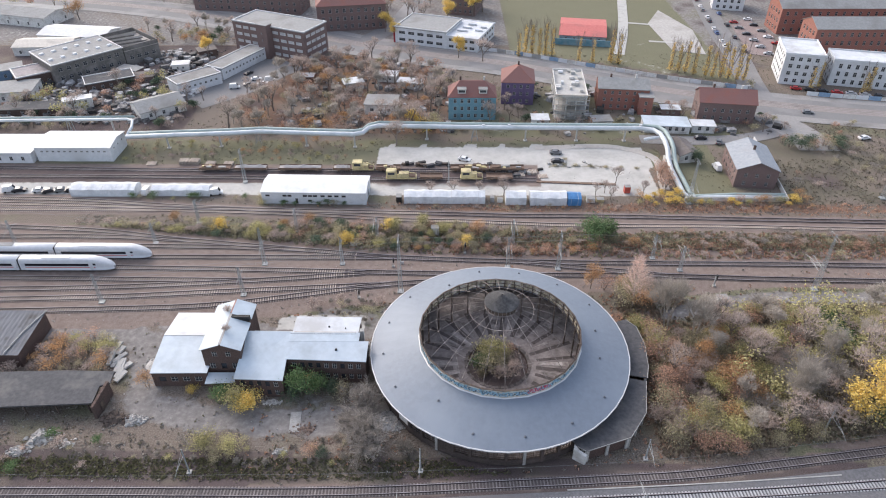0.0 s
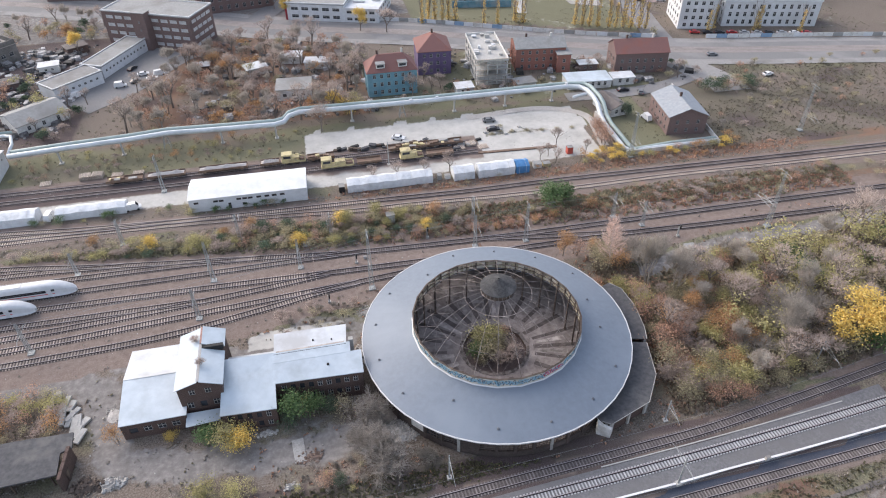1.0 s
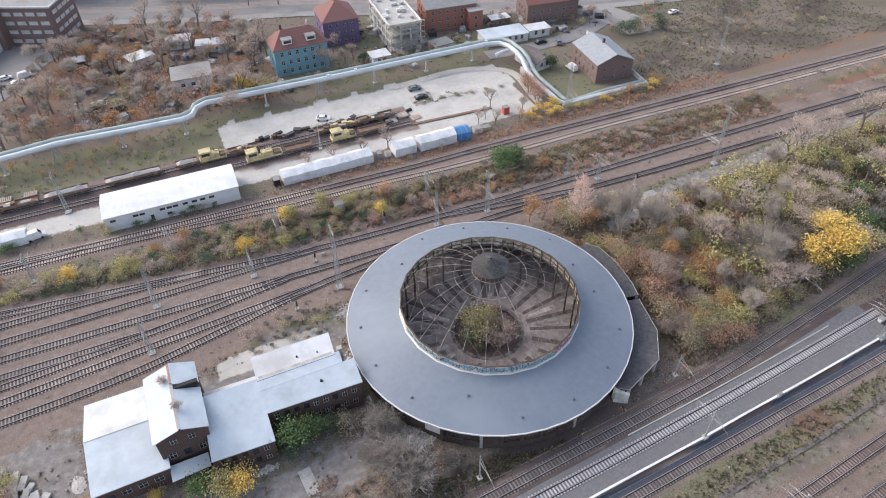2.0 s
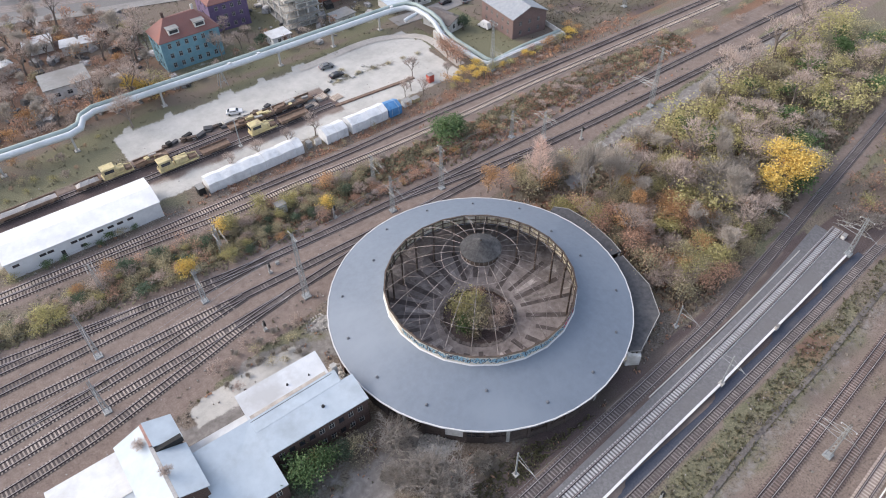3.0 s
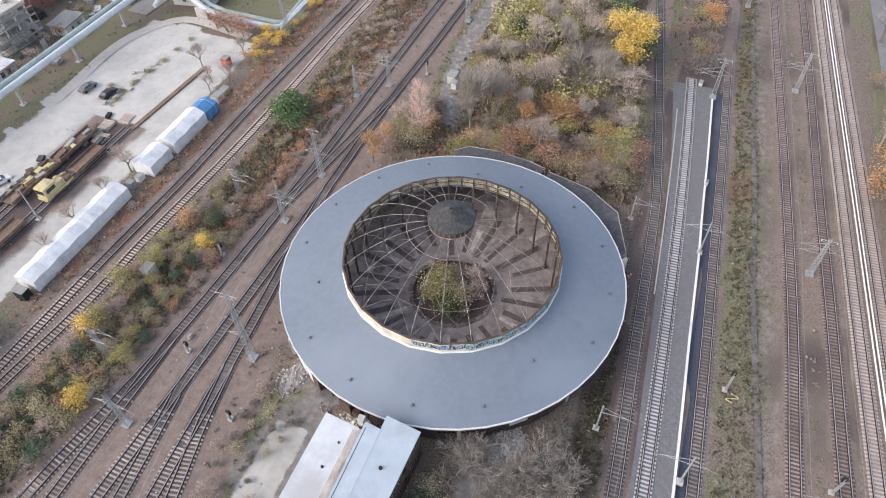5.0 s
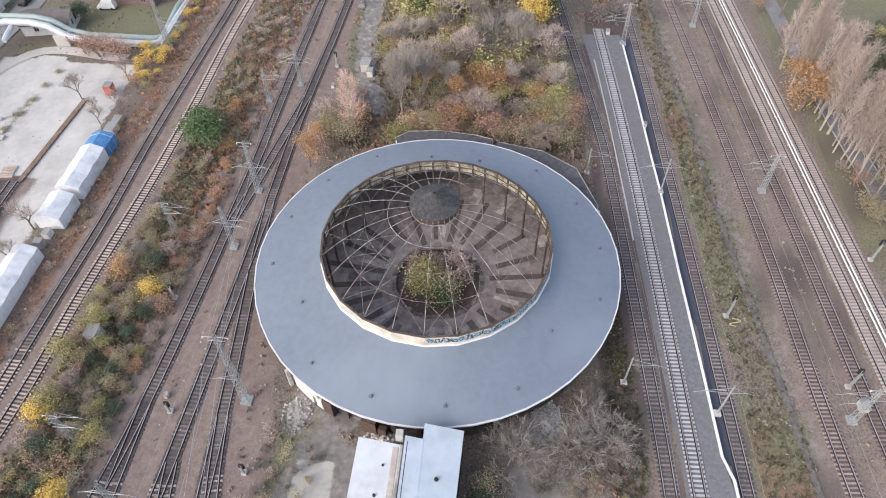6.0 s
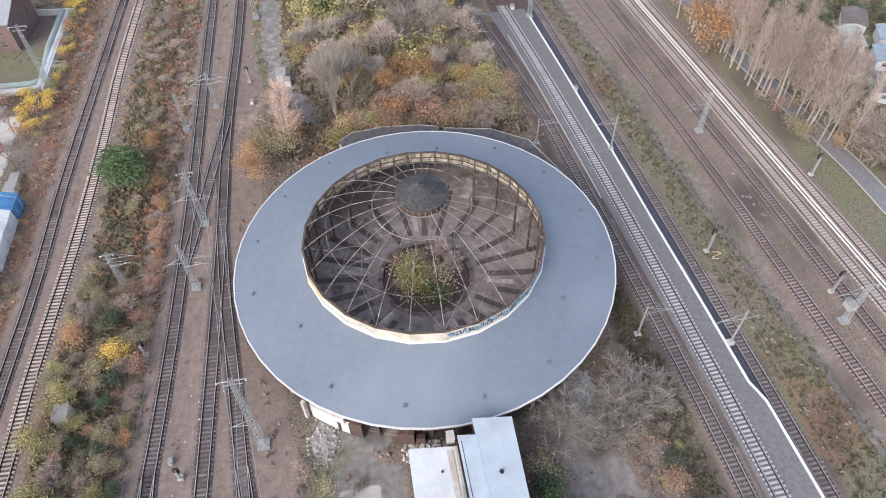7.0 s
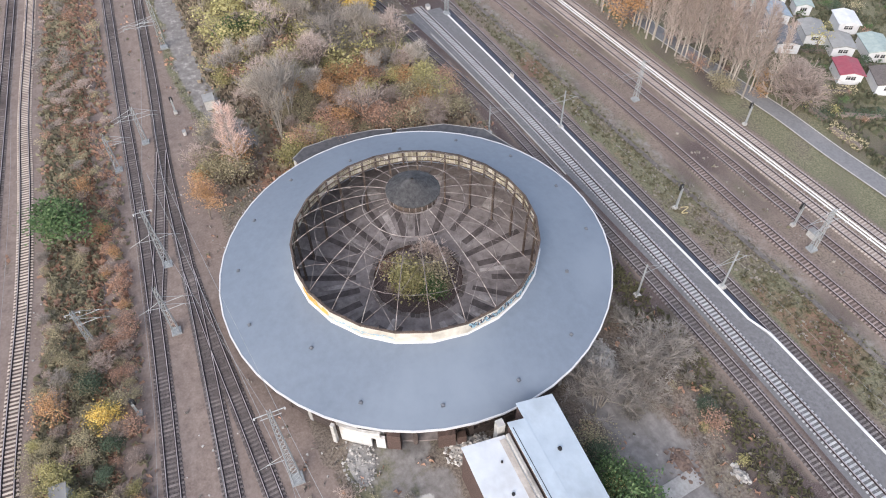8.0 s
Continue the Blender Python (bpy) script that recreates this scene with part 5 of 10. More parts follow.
two_rows = lambda n, ln, z1, z2: grid_windows(ln, n, 1, 0.95, 1.5, z1, 3, 0.6) + grid_windows(ln, n, 1, 0.95, 1.5, z2, 3, 0.6)
wing([(-34.3, 99.3), (-17.6, 98.6), (-17.5, 103.4), (-34.3, 103.4)], [6.6, 6.6, 7.75, 7.75], PALE_ROOF, two_rows(9, 16.7, 1.3, 4.3))
wing([(-34.3, 103.4), (-19.6, 103.4), (-19.5, 105.6), (-34.3, 105.6)], [7.75, 7.75, 8.25, 8.25], PALE_ROOF)
wing([(-34.2, 106.3), (-20.2, 106.3), (-19.8, 111.4), (-34.0, 111.6)], [7.0, 7.0, 7.45, 7.45], WHITE_ROOF)
wing([(-44.6, 95.2), (-34.5, 94.6), (-34.4, 105.6), (-43.8, 105.6)], [5.0, 5.2, 8.3, 8.5], PALE_ROOF, two_rows(5, 10.1, 0.6, 3.1))
wing([(-43.6, 106.0), (-34.4, 106.0), (-34.4, 109.0), (-43.4, 109.2)], [5.6, 5.6, 5.3, 5.3], WHITE_ROOF)
wing([(-63.2, 97.5), (-51.4, 97.7), (-51.4, 107.6), (-63.5, 107.6)], [4.1, 4.1, 5.1, 5.1], PALE_ROOF, grid_windows(11.8, 4, 1, 1.5, 1.4, 1.5, 3, 0.8))
wing([(-63.5, 107.9), (-52.0, 107.9), (-52.0, 116.4), (-63.3, 116.4)], [5.2, 5.2, 4.1, 4.1], WHITE_ROOF)
part("lean_to_roof", MB().prism([(-51.5, 95.8), (-45.2, 96.2), (-45.2, 98.6), (-51.5, 98.6)], [2.6, 2.6, 3.1, 3.1], [2.75, 2.75, 3.25, 3.25]), PALE_ROOF, shop)
part("lean_to_wall", MB().prism([(-51.2, 96.1), (-45.6, 96.4), (-45.6, 98.6), (-51.2, 98.6)], 0.0, 2.6), BRICK, shop)
# tower with a gable to the south
TX0, TX1, TY0, TY1, TE, TR = -52.0, -43.9, 99.4, 113.2, 9.3, 10.7
tw = MB()
side(shop, tw, (TX0, TY0), (TX1, TY0), 0.0, TE, [(2.0, 3.1, 7.2, 8.6), (4.9, 6.0, 7.2, 8.6), (1.0, 2.2, 3.6, 5.2), (3.4, 4.6, 3.6, 5.2), (5.8, 7.0, 3.6, 5.2)], FRAME, GLASS, 0.4, rg)
side(shop, tw, (TX1, TY0), (TX1, TY1), 0.0, TE, [])
side(shop, tw, (TX1, TY1), (TX0, TY1), 0.0, TE, [])
side(shop, tw, (TX0, TY1), (TX0, TY0), 0.0, TE, [])
for y in (TY0, TY1):
    tw.add([(TX0, y, TE), (TX1, y, TE), ((TX0 + TX1) / 2, y, TR)], [(0, 1, 2)])
tw.prism([(TX0 + 0.22, TY0 + 0.22), (TX1 - 0.22, TY0 + 0.22), (TX1 - 0.22, TY1 - 0.22), (TX0 + 0.22, TY1 - 0.22)], 0.0, TE - 0.05)
part("tower_wall", tw, BRICK, shop)
xm = (TX0 + TX1) / 2
for x0, x1, y0, y1, lift, m in ((TX0 - 0.4, xm, TY0 - 0.3, TY1 + 0.3, 0.0, PALE_ROOF), (TX1 + 0.4, xm + 0.35, TY0 - 0.3, TY0 + 8.3, 0.0, PALE_ROOF), (TX1 + 0.4, xm + 0.35, TY0 + 9.2, TY1 + 0.3, 0.35, PALE_ROOF)):
    z0 = TE - 0.2 + lift
    rf = MB()
    p = [(x0, y0, z0), (x0, y1, z0), (x1, y1, TR + lift), (x1, y0, TR + lift)]
    q = [(x, y, z + 0.15) for x, y, z in p]
    rf.add(p + q, [(0, 1, 2, 3), (7, 6, 5, 4), (0, 4, 5, 1), (1, 5, 6, 2), (2, 6, 7, 3), (3, 7, 4, 0)])
    part("roof", rf, m, shop)
part("ridge_board", MB().box(xm + 0.1, (TY0 + TY1) / 2 - 2.0, TR + 0.12, 0.55, 10.0, 0.1), mat("grey_ridge_felt", (0.3, 0.29, 0.28), (0.42, 0.41, 0.4), 2.0, 0.9, 0.1), shop)
part("fire_wall", MB().box(xm + 0.25, TY1 - 2.0, TR - 0.1, 0.6, 4.4, 1.0), mat("pinkish_brick", (0.3, 0.17, 0.14), (0.42, 0.27, 0.23), 3.0, 0.9, 0.15, (0.25, 0.16, 0.14), 0.8, 0.4), shop, "pinkish brick fire wall")
# a black box stands in for the shade in the gap between roof planes
part("roof_gap", MB().box((xm + TX1) / 2 + 0.2, TY0 + 8.75, TE + 1.0, TX1 - xm + 0.2, 0.75, 1.1), BLACK, shop)
for x, y, z, r in ((-24.0, 101.4, 7.3, 0.3), (-26.5, 108.5, 7.3, 0.22), (-22.8, 108.0, 7.3, 0.15)):
    part("roof_vent", MB().cyl(x, y, z, z + 0.35, r, r * 0.7, n=8), BLACK, shop)
part("flue", MB().box(-19.0, 106.4, 4.2, 0.9, 0.9, 8.6), PALE_CONC, shop, "pale plastered flue")
part("gutter_joint", MB().pipe([(-34.2, 106.0, 7.5), (-20.2, 106.0, 7.5)], 0.3, 6), CONC, shop)
# a thin black strip draws the dark line along the roof valley
part("valley_flashing", MB().box(-27.2, 105.4, 8.28, 14.4, 0.34, 0.12), BLACK, shop)
part("worn_roof_edge", MB().box(-27.2, 106.75, 7.25, 13.6, 0.7, 0.06), mat("tan_weathered_sheet", (0.36, 0.32, 0.28), (0.5, 0.46, 0.42), 1.2, 0.8, 0.06, (0.28, 0.25, 0.22), 0.5, 0.4), shop)

# ---- old sheds with dark roofs to the west ----
shed = thing("corrugated_shed", "old shed with dark corrugated roof and sagging ridge strip", "shed")
sh = MB()
xs = np.linspace(-125, -94.3, 60)
for i in range(len(xs) - 1):
    z = 4.0 + 0.07 * (i % 2)
    zz = 4.0 + 0.07 * ((i + 1) % 2)
    sh.quad((xs[i], 102.6, z), (xs[i + 1], 102.6, zz), (xs[i + 1], 116.2, zz + 1.0), (xs[i], 116.2, z + 1.0))
part("roof", sh, CORR, shed)
part("wall", MB().prism([(-124.6, 103), (-94.7, 103), (-94.7, 115.9), (-124.6, 115.9)], 0.0, [3.8, 3.8, 4.8, 4.8]), BRICK, shed)
part("ridge_strip", MB().pipe([(-97.5, 102.8, 4.25), (-96.5, 109.0, 4.7), (-94.2, 116.2, 5.2)], 0.16, 5), CONC, shed)
shed = thing("flat_roofed_shed", "low brick shed with dark felt roof and open side", "shed")
part("roof", MB().prism([(-130, 86.5), (-72.6, 89.8), (-73.0, 94.4), (-71.2, 95.2), (-71.6, 98.6), (-82, 98.8), (-130, 97.0)], 3.1, 3.45), DARK_FELT, shed)
part("wall", MB().prism([(-129, 90.0), (-76.5, 92.6), (-76.5, 98.0), (-129, 96.5)], 0.0, 3.1), BRICK, shed)
for k in range(9):
    part("post", MB().box(-74 - k * 6.4, 90.2 - k * 0.37, 1.55, 0.25, 0.25, 3.1), DARK_STEEL, shed)
part("gable_wall", MB().prism([(-72.4, 88.6), (-71.8, 88.6), (-71.4, 95.3), (-72.0, 95.3)], 0.0, [3.6, 3.6, 3.9, 3.9]), BRICK, shed, "sooty brick end wall")
part("door_leaf", MB().box(-71.55, 91.2, 1.2, 0.1, 1.4, 2.4), DARK_STEEL, shed)

# ---- white office hall, tents and stored boxes along the yard ----
hall = thing("office_hall", "long white sheet-metal hall with a strip of small windows", "hall", at=(-40.9, 176.2, 0), rz=radians(-1.2))
sk = MB()
c = [(-15.9, -5.2), (15.9, -5.2), (15.9, 5.2), (-15.9, 5.2)]
wins = [(u, u + 1.3, 2.5, 3.2) for u in (1.2, 6.4, 7.9, 12.6, 14.2, 15.7, 18.0, 20.2, 22.2, 24.4)] + [(10.2, 11.0, 0.1, 2.0), (14.0, 15.2, 0.8, 1.6)]
side(hall, sk, c[0], c[1], 0, 4.1, wins, DARK_STEEL)
for i in (1, 2, 3):
    side(hall, sk, c[i], c[(i + 1) % 4], 0, 4.1, [(4.4, 6.2, 0.05, 2.3)] if i == 1 else [], FRAME)
for x in (-15.9, 15.9):
    sk.add([(x, -5.2, 4.1), (x, 5.2, 4.1), (x, 0, 5.0)], [(0, 1, 2)])
sk.prism(inset(c, 0.22), 0, 4.05)
part("wall", sk, CLEAN_WHITE, hall)
rf = MB()
for s in (-1, 1):
    p = [(-16.1, s * 5.4, 4.05), (16.1, s * 5.4, 4.05), (16.1, 0, 5.0), (-16.1, 0, 5.0)]
    q = [(x, y, z + 0.14) for x, y, z in p]
    rf.add(p + q, [(0, 1, 2, 3), (7, 6, 5, 4), (0, 4, 5, 1), (1, 5, 6, 2), (2, 6, 7, 3), (3, 7, 4, 0)])
part("roof", rf, HALL_ROOF, hall)


def tent(x0, x1, y, w, h, label, m, group, hoops=4):
    th = thing("storage_tent", label, "tent", group, ((x0 + x1) / 2, y, 0))
    ln = x1 - x0
    sec = [(-w / 2, 0.1), (-w / 2 - 0.03, h * 0.4), (-w / 2 + 0.03, h * 0.74), (-w / 4, h * 0.88), (0, h), (w / 4, h * 0.88), (w / 2 - 0.03, h * 0.74), (w / 2 + 0.03, h * 0.4), (w / 2, 0.1)]
    n, k = len(sec), max(4, int(ln / 1.2))
    rg2 = random.Random(int(x0 * 10))
    vs, fs = [], []
    for i in range(k + 1):
        t = i / k
        sag = 0.09 * math.sin(t * math.pi * k / 2) + rg2.uniform(-0.06, 0.06)
        vs += [(-ln / 2 + ln * t, u, v + (sag if v > 0.5 else 0)) for u, v in sec]
    for i in range(k):
        fs += [(i * n + j, i * n + j + 1, (i + 1) * n + j + 1, (i + 1) * n + j) for j in range(n - 1)]
    fs += [tuple(range(n)), tuple(range((k + 1) * n - 1, k * n - 1, -1))]
    part("cover", MB().add(vs, fs), m, th, smooth=False)
    for i in range(hoops):
        x = -ln / 2 + ln * (i + 0.5) / hoops
        part("strap", MB().pipe([(x, u * 1.01, v * 1.005 + 0.01) for u, v in sec], 0.04, 4), WHITE_WALL, th)
    return th


for x0, x1, y, w, h, m, lb in ((-13.7, 11.0, 173.4, 4.4, 3.4, TENT, "long white tarpaulin store tent"), (17.2, 23.4, 172.8, 4.6, 3.5, TENT, "short white tarpaulin store tent"), (24.6, 35.6, 172.6, 4.6, 3.6, TENT, "white tarpaulin store tent beside the tracks"),
                               (-117.4, -97.2, 177.4, 5.0, 3.4, TENT, "wide white store tent by the parking strip"), (-92.3, -74.3, 177.2, 4.0, 3.0, TENT, "white store tent half hidden by bushes")):
    tent(x0, x1, y, w, h, lb, m, "store tents", max(3, int((x1 - x0) / 4)))
tent(35.9, 40.0, 172.5, 4.4, 3.3, "blue tarpaulin store tent at the row's end", BLUE_TARP, "store tents", 2)
for x, y, s, m, lb in ((43.2, 172.8, (2.4, 1.9, 1.5), WHITE_WALL, "white site box"), (46.2, 173.0, (2.2, 1.6, 1.0), YELLOW, "yellow skip"), (55.5, 178.4, (1.8, 1.6, 2.2), mat("red_box_paint", (0.4, 0.07, 0.05), (0.5, 0.12, 0.09), 2.0, 0.6, 0.03), "red machine box"), (-15.3, 173.0, (1.6, 2.2, 1.9), BLACK, "dark generator trailer"), (13.2, 172.8, (1.2, 1.4, 1.6), GREY_FELT, "grey stacked crates"), (15.6, 172.6, (1.6, 1.2, 1.3), WHITE_WALL, "white stacked crates")):
    th = thing("site_box", lb + " on the dusty yard", "box", at=(x, y, 0.05))
    part("body", bmb(bevelled(*s, 0.06)), m, th).location = (0, 0, s[2] / 2)
    part("lid", MB().box(0, 0, s[2] + 0.03, s[0] * 1.04, s[1] * 1.04, 0.06), GREY_FELT, th)


# ---- district-heating pipes on supports ----
pipes = thing("heating_pipes", "twin silvery district-heating pipes raised on steel supports", "pipeline")
run = [(-111, 205.6, 5.2), (-96, 207, 5.2), (-77, 208.4, 5.2), (-66, 209.8, 5.2), (-48, 208.6, 5.2), (-33, 207.8, 5.2), (-30, 209, 5.2), (-28.4, 212.5, 5.3), (-25, 214.4, 5.3), (0, 213.7, 5.2), (20, 213.2, 5.2), (46, 213, 5.2), (67, 212.7, 5.2), (71, 211.6, 5.2), (72.8, 208.5, 5.2), (73, 203, 5.1), (72.9, 199, 4.4), (72.7, 195.5, 2.2), (72.6, 191, 1.2), (72.4, 176, 1.0), (73.4, 174.0, 1.0), (88, 173.8, 0.9), (103, 173.6, 0.9)]
part("main_pipe", MB().pipe(run, 0.8, 12), PIPE_GREY, pipes, smooth=True)
back_run = [(x + (2.0 if 70 < x < 78 and y < 212 else 0.0), y + (2.0 if y > 205 or x < 70 else 1.4 if x > 76 else 0.0), z + 0.2) for x, y, z in run]
part("second_pipe", MB().pipe(back_run, 0.7, 12), PIPE_GREEN, pipes, "greenish second pipe", smooth=True)
part("upper_pipe", MB().pipe([(-320, 213, 7.2), (-160, 214, 7.2), (-114, 215.4, 7.2), (-111.8, 214.5, 7.2), (-110.8, 211, 6.4), (-111, 205.6, 5.2)], 0.5, 10), PIPE_GREY, pipes, smooth=True)
part("upper_second_pipe", MB().pipe([(-320, 214.5, 7.4), (-160, 215.6, 7.4), (-112, 217, 7.4)], 0.45, 10), PIPE_GREEN, pipes, smooth=True)
for x, y, wide in ((-98, 207.4, 0), (-80, 208.6, 0), (-67, 210.2, 1), (-50, 209.1, 0), (-33, 208.4, 0), (-8, 214.4, 0), (9, 213.9, 1), (27, 213.6, 0), (45, 213.5, 0), (62, 213.4, 0), (-135, 215.2, 1), (-120, 215.8, 0)):
    s = MB()
    top = 4.55 if x > -105 else 6.6
    if wide:
        for u in (-1.1, 1.1):
            for v in (-0.7, 0.9):
                s.tube((x + u, y + v, 0), (x + u * 0.3, y + v, top), 0.11, n=5)
        s.tube((x - 0.7, y - 0.7, 1.8), (x + 0.7, y - 0.7, 1.8), 0.06, n=4)
        s.tube((x - 0.9, y - 0.7, 0.9), (x + 0.6, y - 0.7, 2.4), 0.05, n=4)
    else:
        s.box(x, y, top / 2, 0.5, 0.45, top)
        s.box(x, y, 0.12, 1.3, 1.3, 0.3)
    s.box(x, y + 0.4, top + 0.05, 0.5, 3.2, 0.2)
    part("support", s, PALE_CONC if not wide else MAST, pipes)
for x in (15, 24, 70):
    part("flange_box", MB().box(x - 3, 213.4, 6.0, 0.9, 0.7, 0.6), CLEAN_WHITE, pipes)
part("valve_chamber", bmb(bevelled(3.0, 3.4, 2.6, 0.15)), PALE_CONC, pipes).location = (73.2, 196.6, 1.3)
part("bypass_pipe", MB().pipe([(72.0, 207, 4.6), (68.5, 206.3, 4.6), (66.8, 206.2, 4.2)], 0.55, 8), PIPE_GREY, pipes)

# ---- high-speed trains ----
def train_section(s_w, s_h, base=0.35, n=14):
    out = []
    w, h = 1.45 * s_w, (3.75 - base) * s_h
    for k in range(n + 1):
        a = math.pi * k / n
        ca, sa = math.cos(a), math.sin(a)
        out.append((w * math.copysign(abs(ca) ** 0.35, ca), base + h * abs(sa) ** 0.55))
    return out


def train_car(parent, x_tail, x_head, nose):
    ln = x_head - x_tail
    st = [0.0, 0.15, ln * 0.5, ln - 6.5, ln - 5, ln - 3.4, ln - 2, ln - 0.9, ln - 0.25, ln] if nose else [0.0, 0.12, ln * 0.5, ln - 0.12, ln]
    sw = [0.97, 1, 1, 1, 0.99, 0.95, 0.86, 0.68, 0.42, 0.12] if nose else [0.97, 1, 1, 1, 0.97]
    shh = [0.97, 1, 1, 1, 0.97, 0.86, 0.68, 0.5, 0.34, 0.2] if nose else [0.97, 1, 1, 1, 0.97]
    vs, fs = [], []
    n = 15
    for s, a, b in zip(st, sw, shh):
        vs += [(x_tail + s, u, v + 0.45) for u, v in train_section(a, b)]
    for i in range(len(st) - 1):
        fs += [(i * n + j, i * n + j + 1, (i + 1) * n + j + 1, (i + 1) * n + j) for j in range(n - 1)]
        fs.append(((i + 1) * n, i * n, i * n + n - 1, (i + 1) * n + n - 1))
    fs += [tuple(range(n)), tuple(range(len(st) * n - 1, (len(st) - 1) * n - 1, -1))]
    car = part("car_body", MB().add(vs, fs), TRAIN_WHITE, parent, smooth=True)
    end = ln - (6.2 if nose else 1.6)
    for s in (-1, 1):
        part("window_band", MB().box(x_tail + (1.6 + end) / 2, s * 1.455, 2.55, end - 1.6, 0.04, 0.75), TRAIN_DARK, car)
        part("red_stripe", MB().box(x_tail + ln / 2 - (1.5 if nose else 0), s * 1.46, 1.75, ln - (6 if nose else 0.6), 0.03, 0.16), TRAIN_RED, car)
        for u in (0.8, end + 0.7):
            part("door", MB().box(x_tail + u, s * 1.46, 2.0, 0.95, 0.045, 2.0), CLEAN_WHITE, car)
        if nose:
            part("side_window", MB().box(x_tail + ln - 4.9, s * 1.42, 2.7, 1.2, 0.05, 0.55), TRAIN_DARK, car)
    if nose:
        m = MB()
        m.add([(x_head - 3.4, -0.85, 3.42), (x_head - 3.4, 0.85, 3.42), (x_head - 1.75, 0.6, 2.62), (x_head - 1.75, -0.6, 2.62)], [(0, 1, 2, 3)])
        part("windscreen", m, TRAIN_DARK, car)
    for u in (3.2, ln - (7 if nose else 3.2)):
        part("bogie", MB().box(x_tail + u, 0, 0.5, 3.4, 2.3, 0.6), BLACK, parent)
    part("roof_pack", MB().box(x_tail + ln * 0.4, 0, 4.22, ln * 0.3, 1.5, 0.16), GREY_FELT if not nose else WHITE_TRIM, car)
    if not nose:
        part("bellows", MB().box(x_head + 0.16, 0, 2.3, 0.34, 2.5, 3.3), BLACK, parent)


for y, head, gap, lb in ((143.8, -80.6, -106.0, "white high-speed train with dark window band on the yard track"), (138.4, -88.3, -113.0, "second white high-speed train waiting on the next track")):
    tr = thing("high_speed_train", lb, "train", "waiting trains", (0, y, 0.0))
    train_car(tr, gap + 0.2, head, True)
    for k in range(4):
        train_car(tr, gap - 24.9 * (k + 1) - 0.2 * k, gap - 24.9 * k - 0.2 * k - 0.15, False)

# ---- works vehicles on the sidings ----
def wheels(th, xs, z=0.75):
    for x in xs:
        w = part("wheelset", MB().tube((x, -0.8, z), (x, 0.8, z), 0.08, n=6), RUST, th)
        for s in (-0.75, 0.75):
            part("wheel", MB().tube((x, s - 0.07, z), (x, s + 0.07, z), 0.42, n=12), RUST, w)


def flat_wagon(x0, x1, y, load, label, m=None):
    th = thing("flat_wagon", label, "wagon", "works wagons", ((x0 + x1) / 2, y, 0))
    ln = x1 - x0
    part("deck", MB().box(0, 0, 1.25, ln, 2.6, 0.3), m or RUST, th)
    for s in (-1, 1):
        part("side_board", MB().box(0, s * 1.3, 1.6, ln, 0.1, 0.5), m or RUST, th)
    part("headstock", MB().box(ln / 2, 0, 1.15, 0.2, 2.5, 0.45), RUST, th)
    wheels(th, (-ln / 2 + 1.6, ln / 2 - 1.6))
    rgw = random.Random(int(x0 * 7))
    if load == "sand":
        p = MB()
        n = 12
        vs, fs = [], []
        for i in range(n + 1):
            for j in range(5):
                e = min(i, n - i, 2) / 2 * (1 - abs(j - 2) / 2)
                vs.append((-ln / 2 + 0.2 + (ln - 0.4) * i / n, -1.2 + 0.6 * j, 1.42 + 1.0 * e * rgw.uniform(0.7, 1.1)))
        for i in range(n):
            for j in range(4):
                fs.append((i * 5 + j, (i + 1) * 5 + j, (i + 1) * 5 + j + 1, i * 5 + j + 1))
        part("ballast_load", p.add(vs, fs), mat("pale_ballast_load", (0.36, 0.33, 0.31), (0.5, 0.47, 0.45), 4.0, 0.95, 0.4), th)
    elif load == "scrap":
        for k in range(7):
            part("load_piece", MB().box(rgw.uniform(-ln / 2 + 1, ln / 2 - 1), rgw.uniform(-0.8, 0.8), 1.6, rgw.uniform(0.8, 2.5), rgw.uniform(0.4, 1.2), rgw.uniform(0.4, 1.0), rgw.uniform(-0.3, 0.3)), rgw.choice([RUST, GREY_FELT, CONC, YELLOW]), th)
    return th


def works_machine(x0, x1, y, label):
    th = thing("track_machine", label, "track machine", "works wagons", ((x0 + x1) / 2, y, 0))
    ln = x1 - x0
    part("frame", MB().box(0, 0, 1.15, ln, 2.4, 0.5), YELLOW, th)
    cab = part("cab", bmb(bevelled(3.2, 2.5, 2.3, 0.15)), YELLOW, th, "yellow driver's cab")
    cab.location = (-ln / 2 + 1.8, 0, 2.55)
    part("windscreen", MB().box(-1.62, 0, 0.3, 0.05, 2.0, 0.9), GLASS, cab)
    for s in (-1, 1):
        part("side_window", MB().box(0, s * 1.26, 0.3, 2.2, 0.05, 0.8), GLASS, cab)
    part("engine_housing", bmb(bevelled(ln * 0.32, 2.0, 1.3, 0.1)), YELLOW, th).location = (ln * 0.08, 0, 2.05)
    part("boom", MB().tube((ln * 0.1, 0.2, 2.9), (ln * 0.48, 0.2, 2.2), 0.16, n=5), YELLOW, th)
    part("tool_frame", MB().box(ln * 0.36, 0, 1.8, ln * 0.2, 2.2, 0.7), RUST, th)
    part("exhaust", MB().cyl(0.6, 0.7, 2.6, 3.3, 0.1, n=6), BLACK, th)
    wheels(th, (-ln / 2 + 1.5, ln / 2 - 1.5))


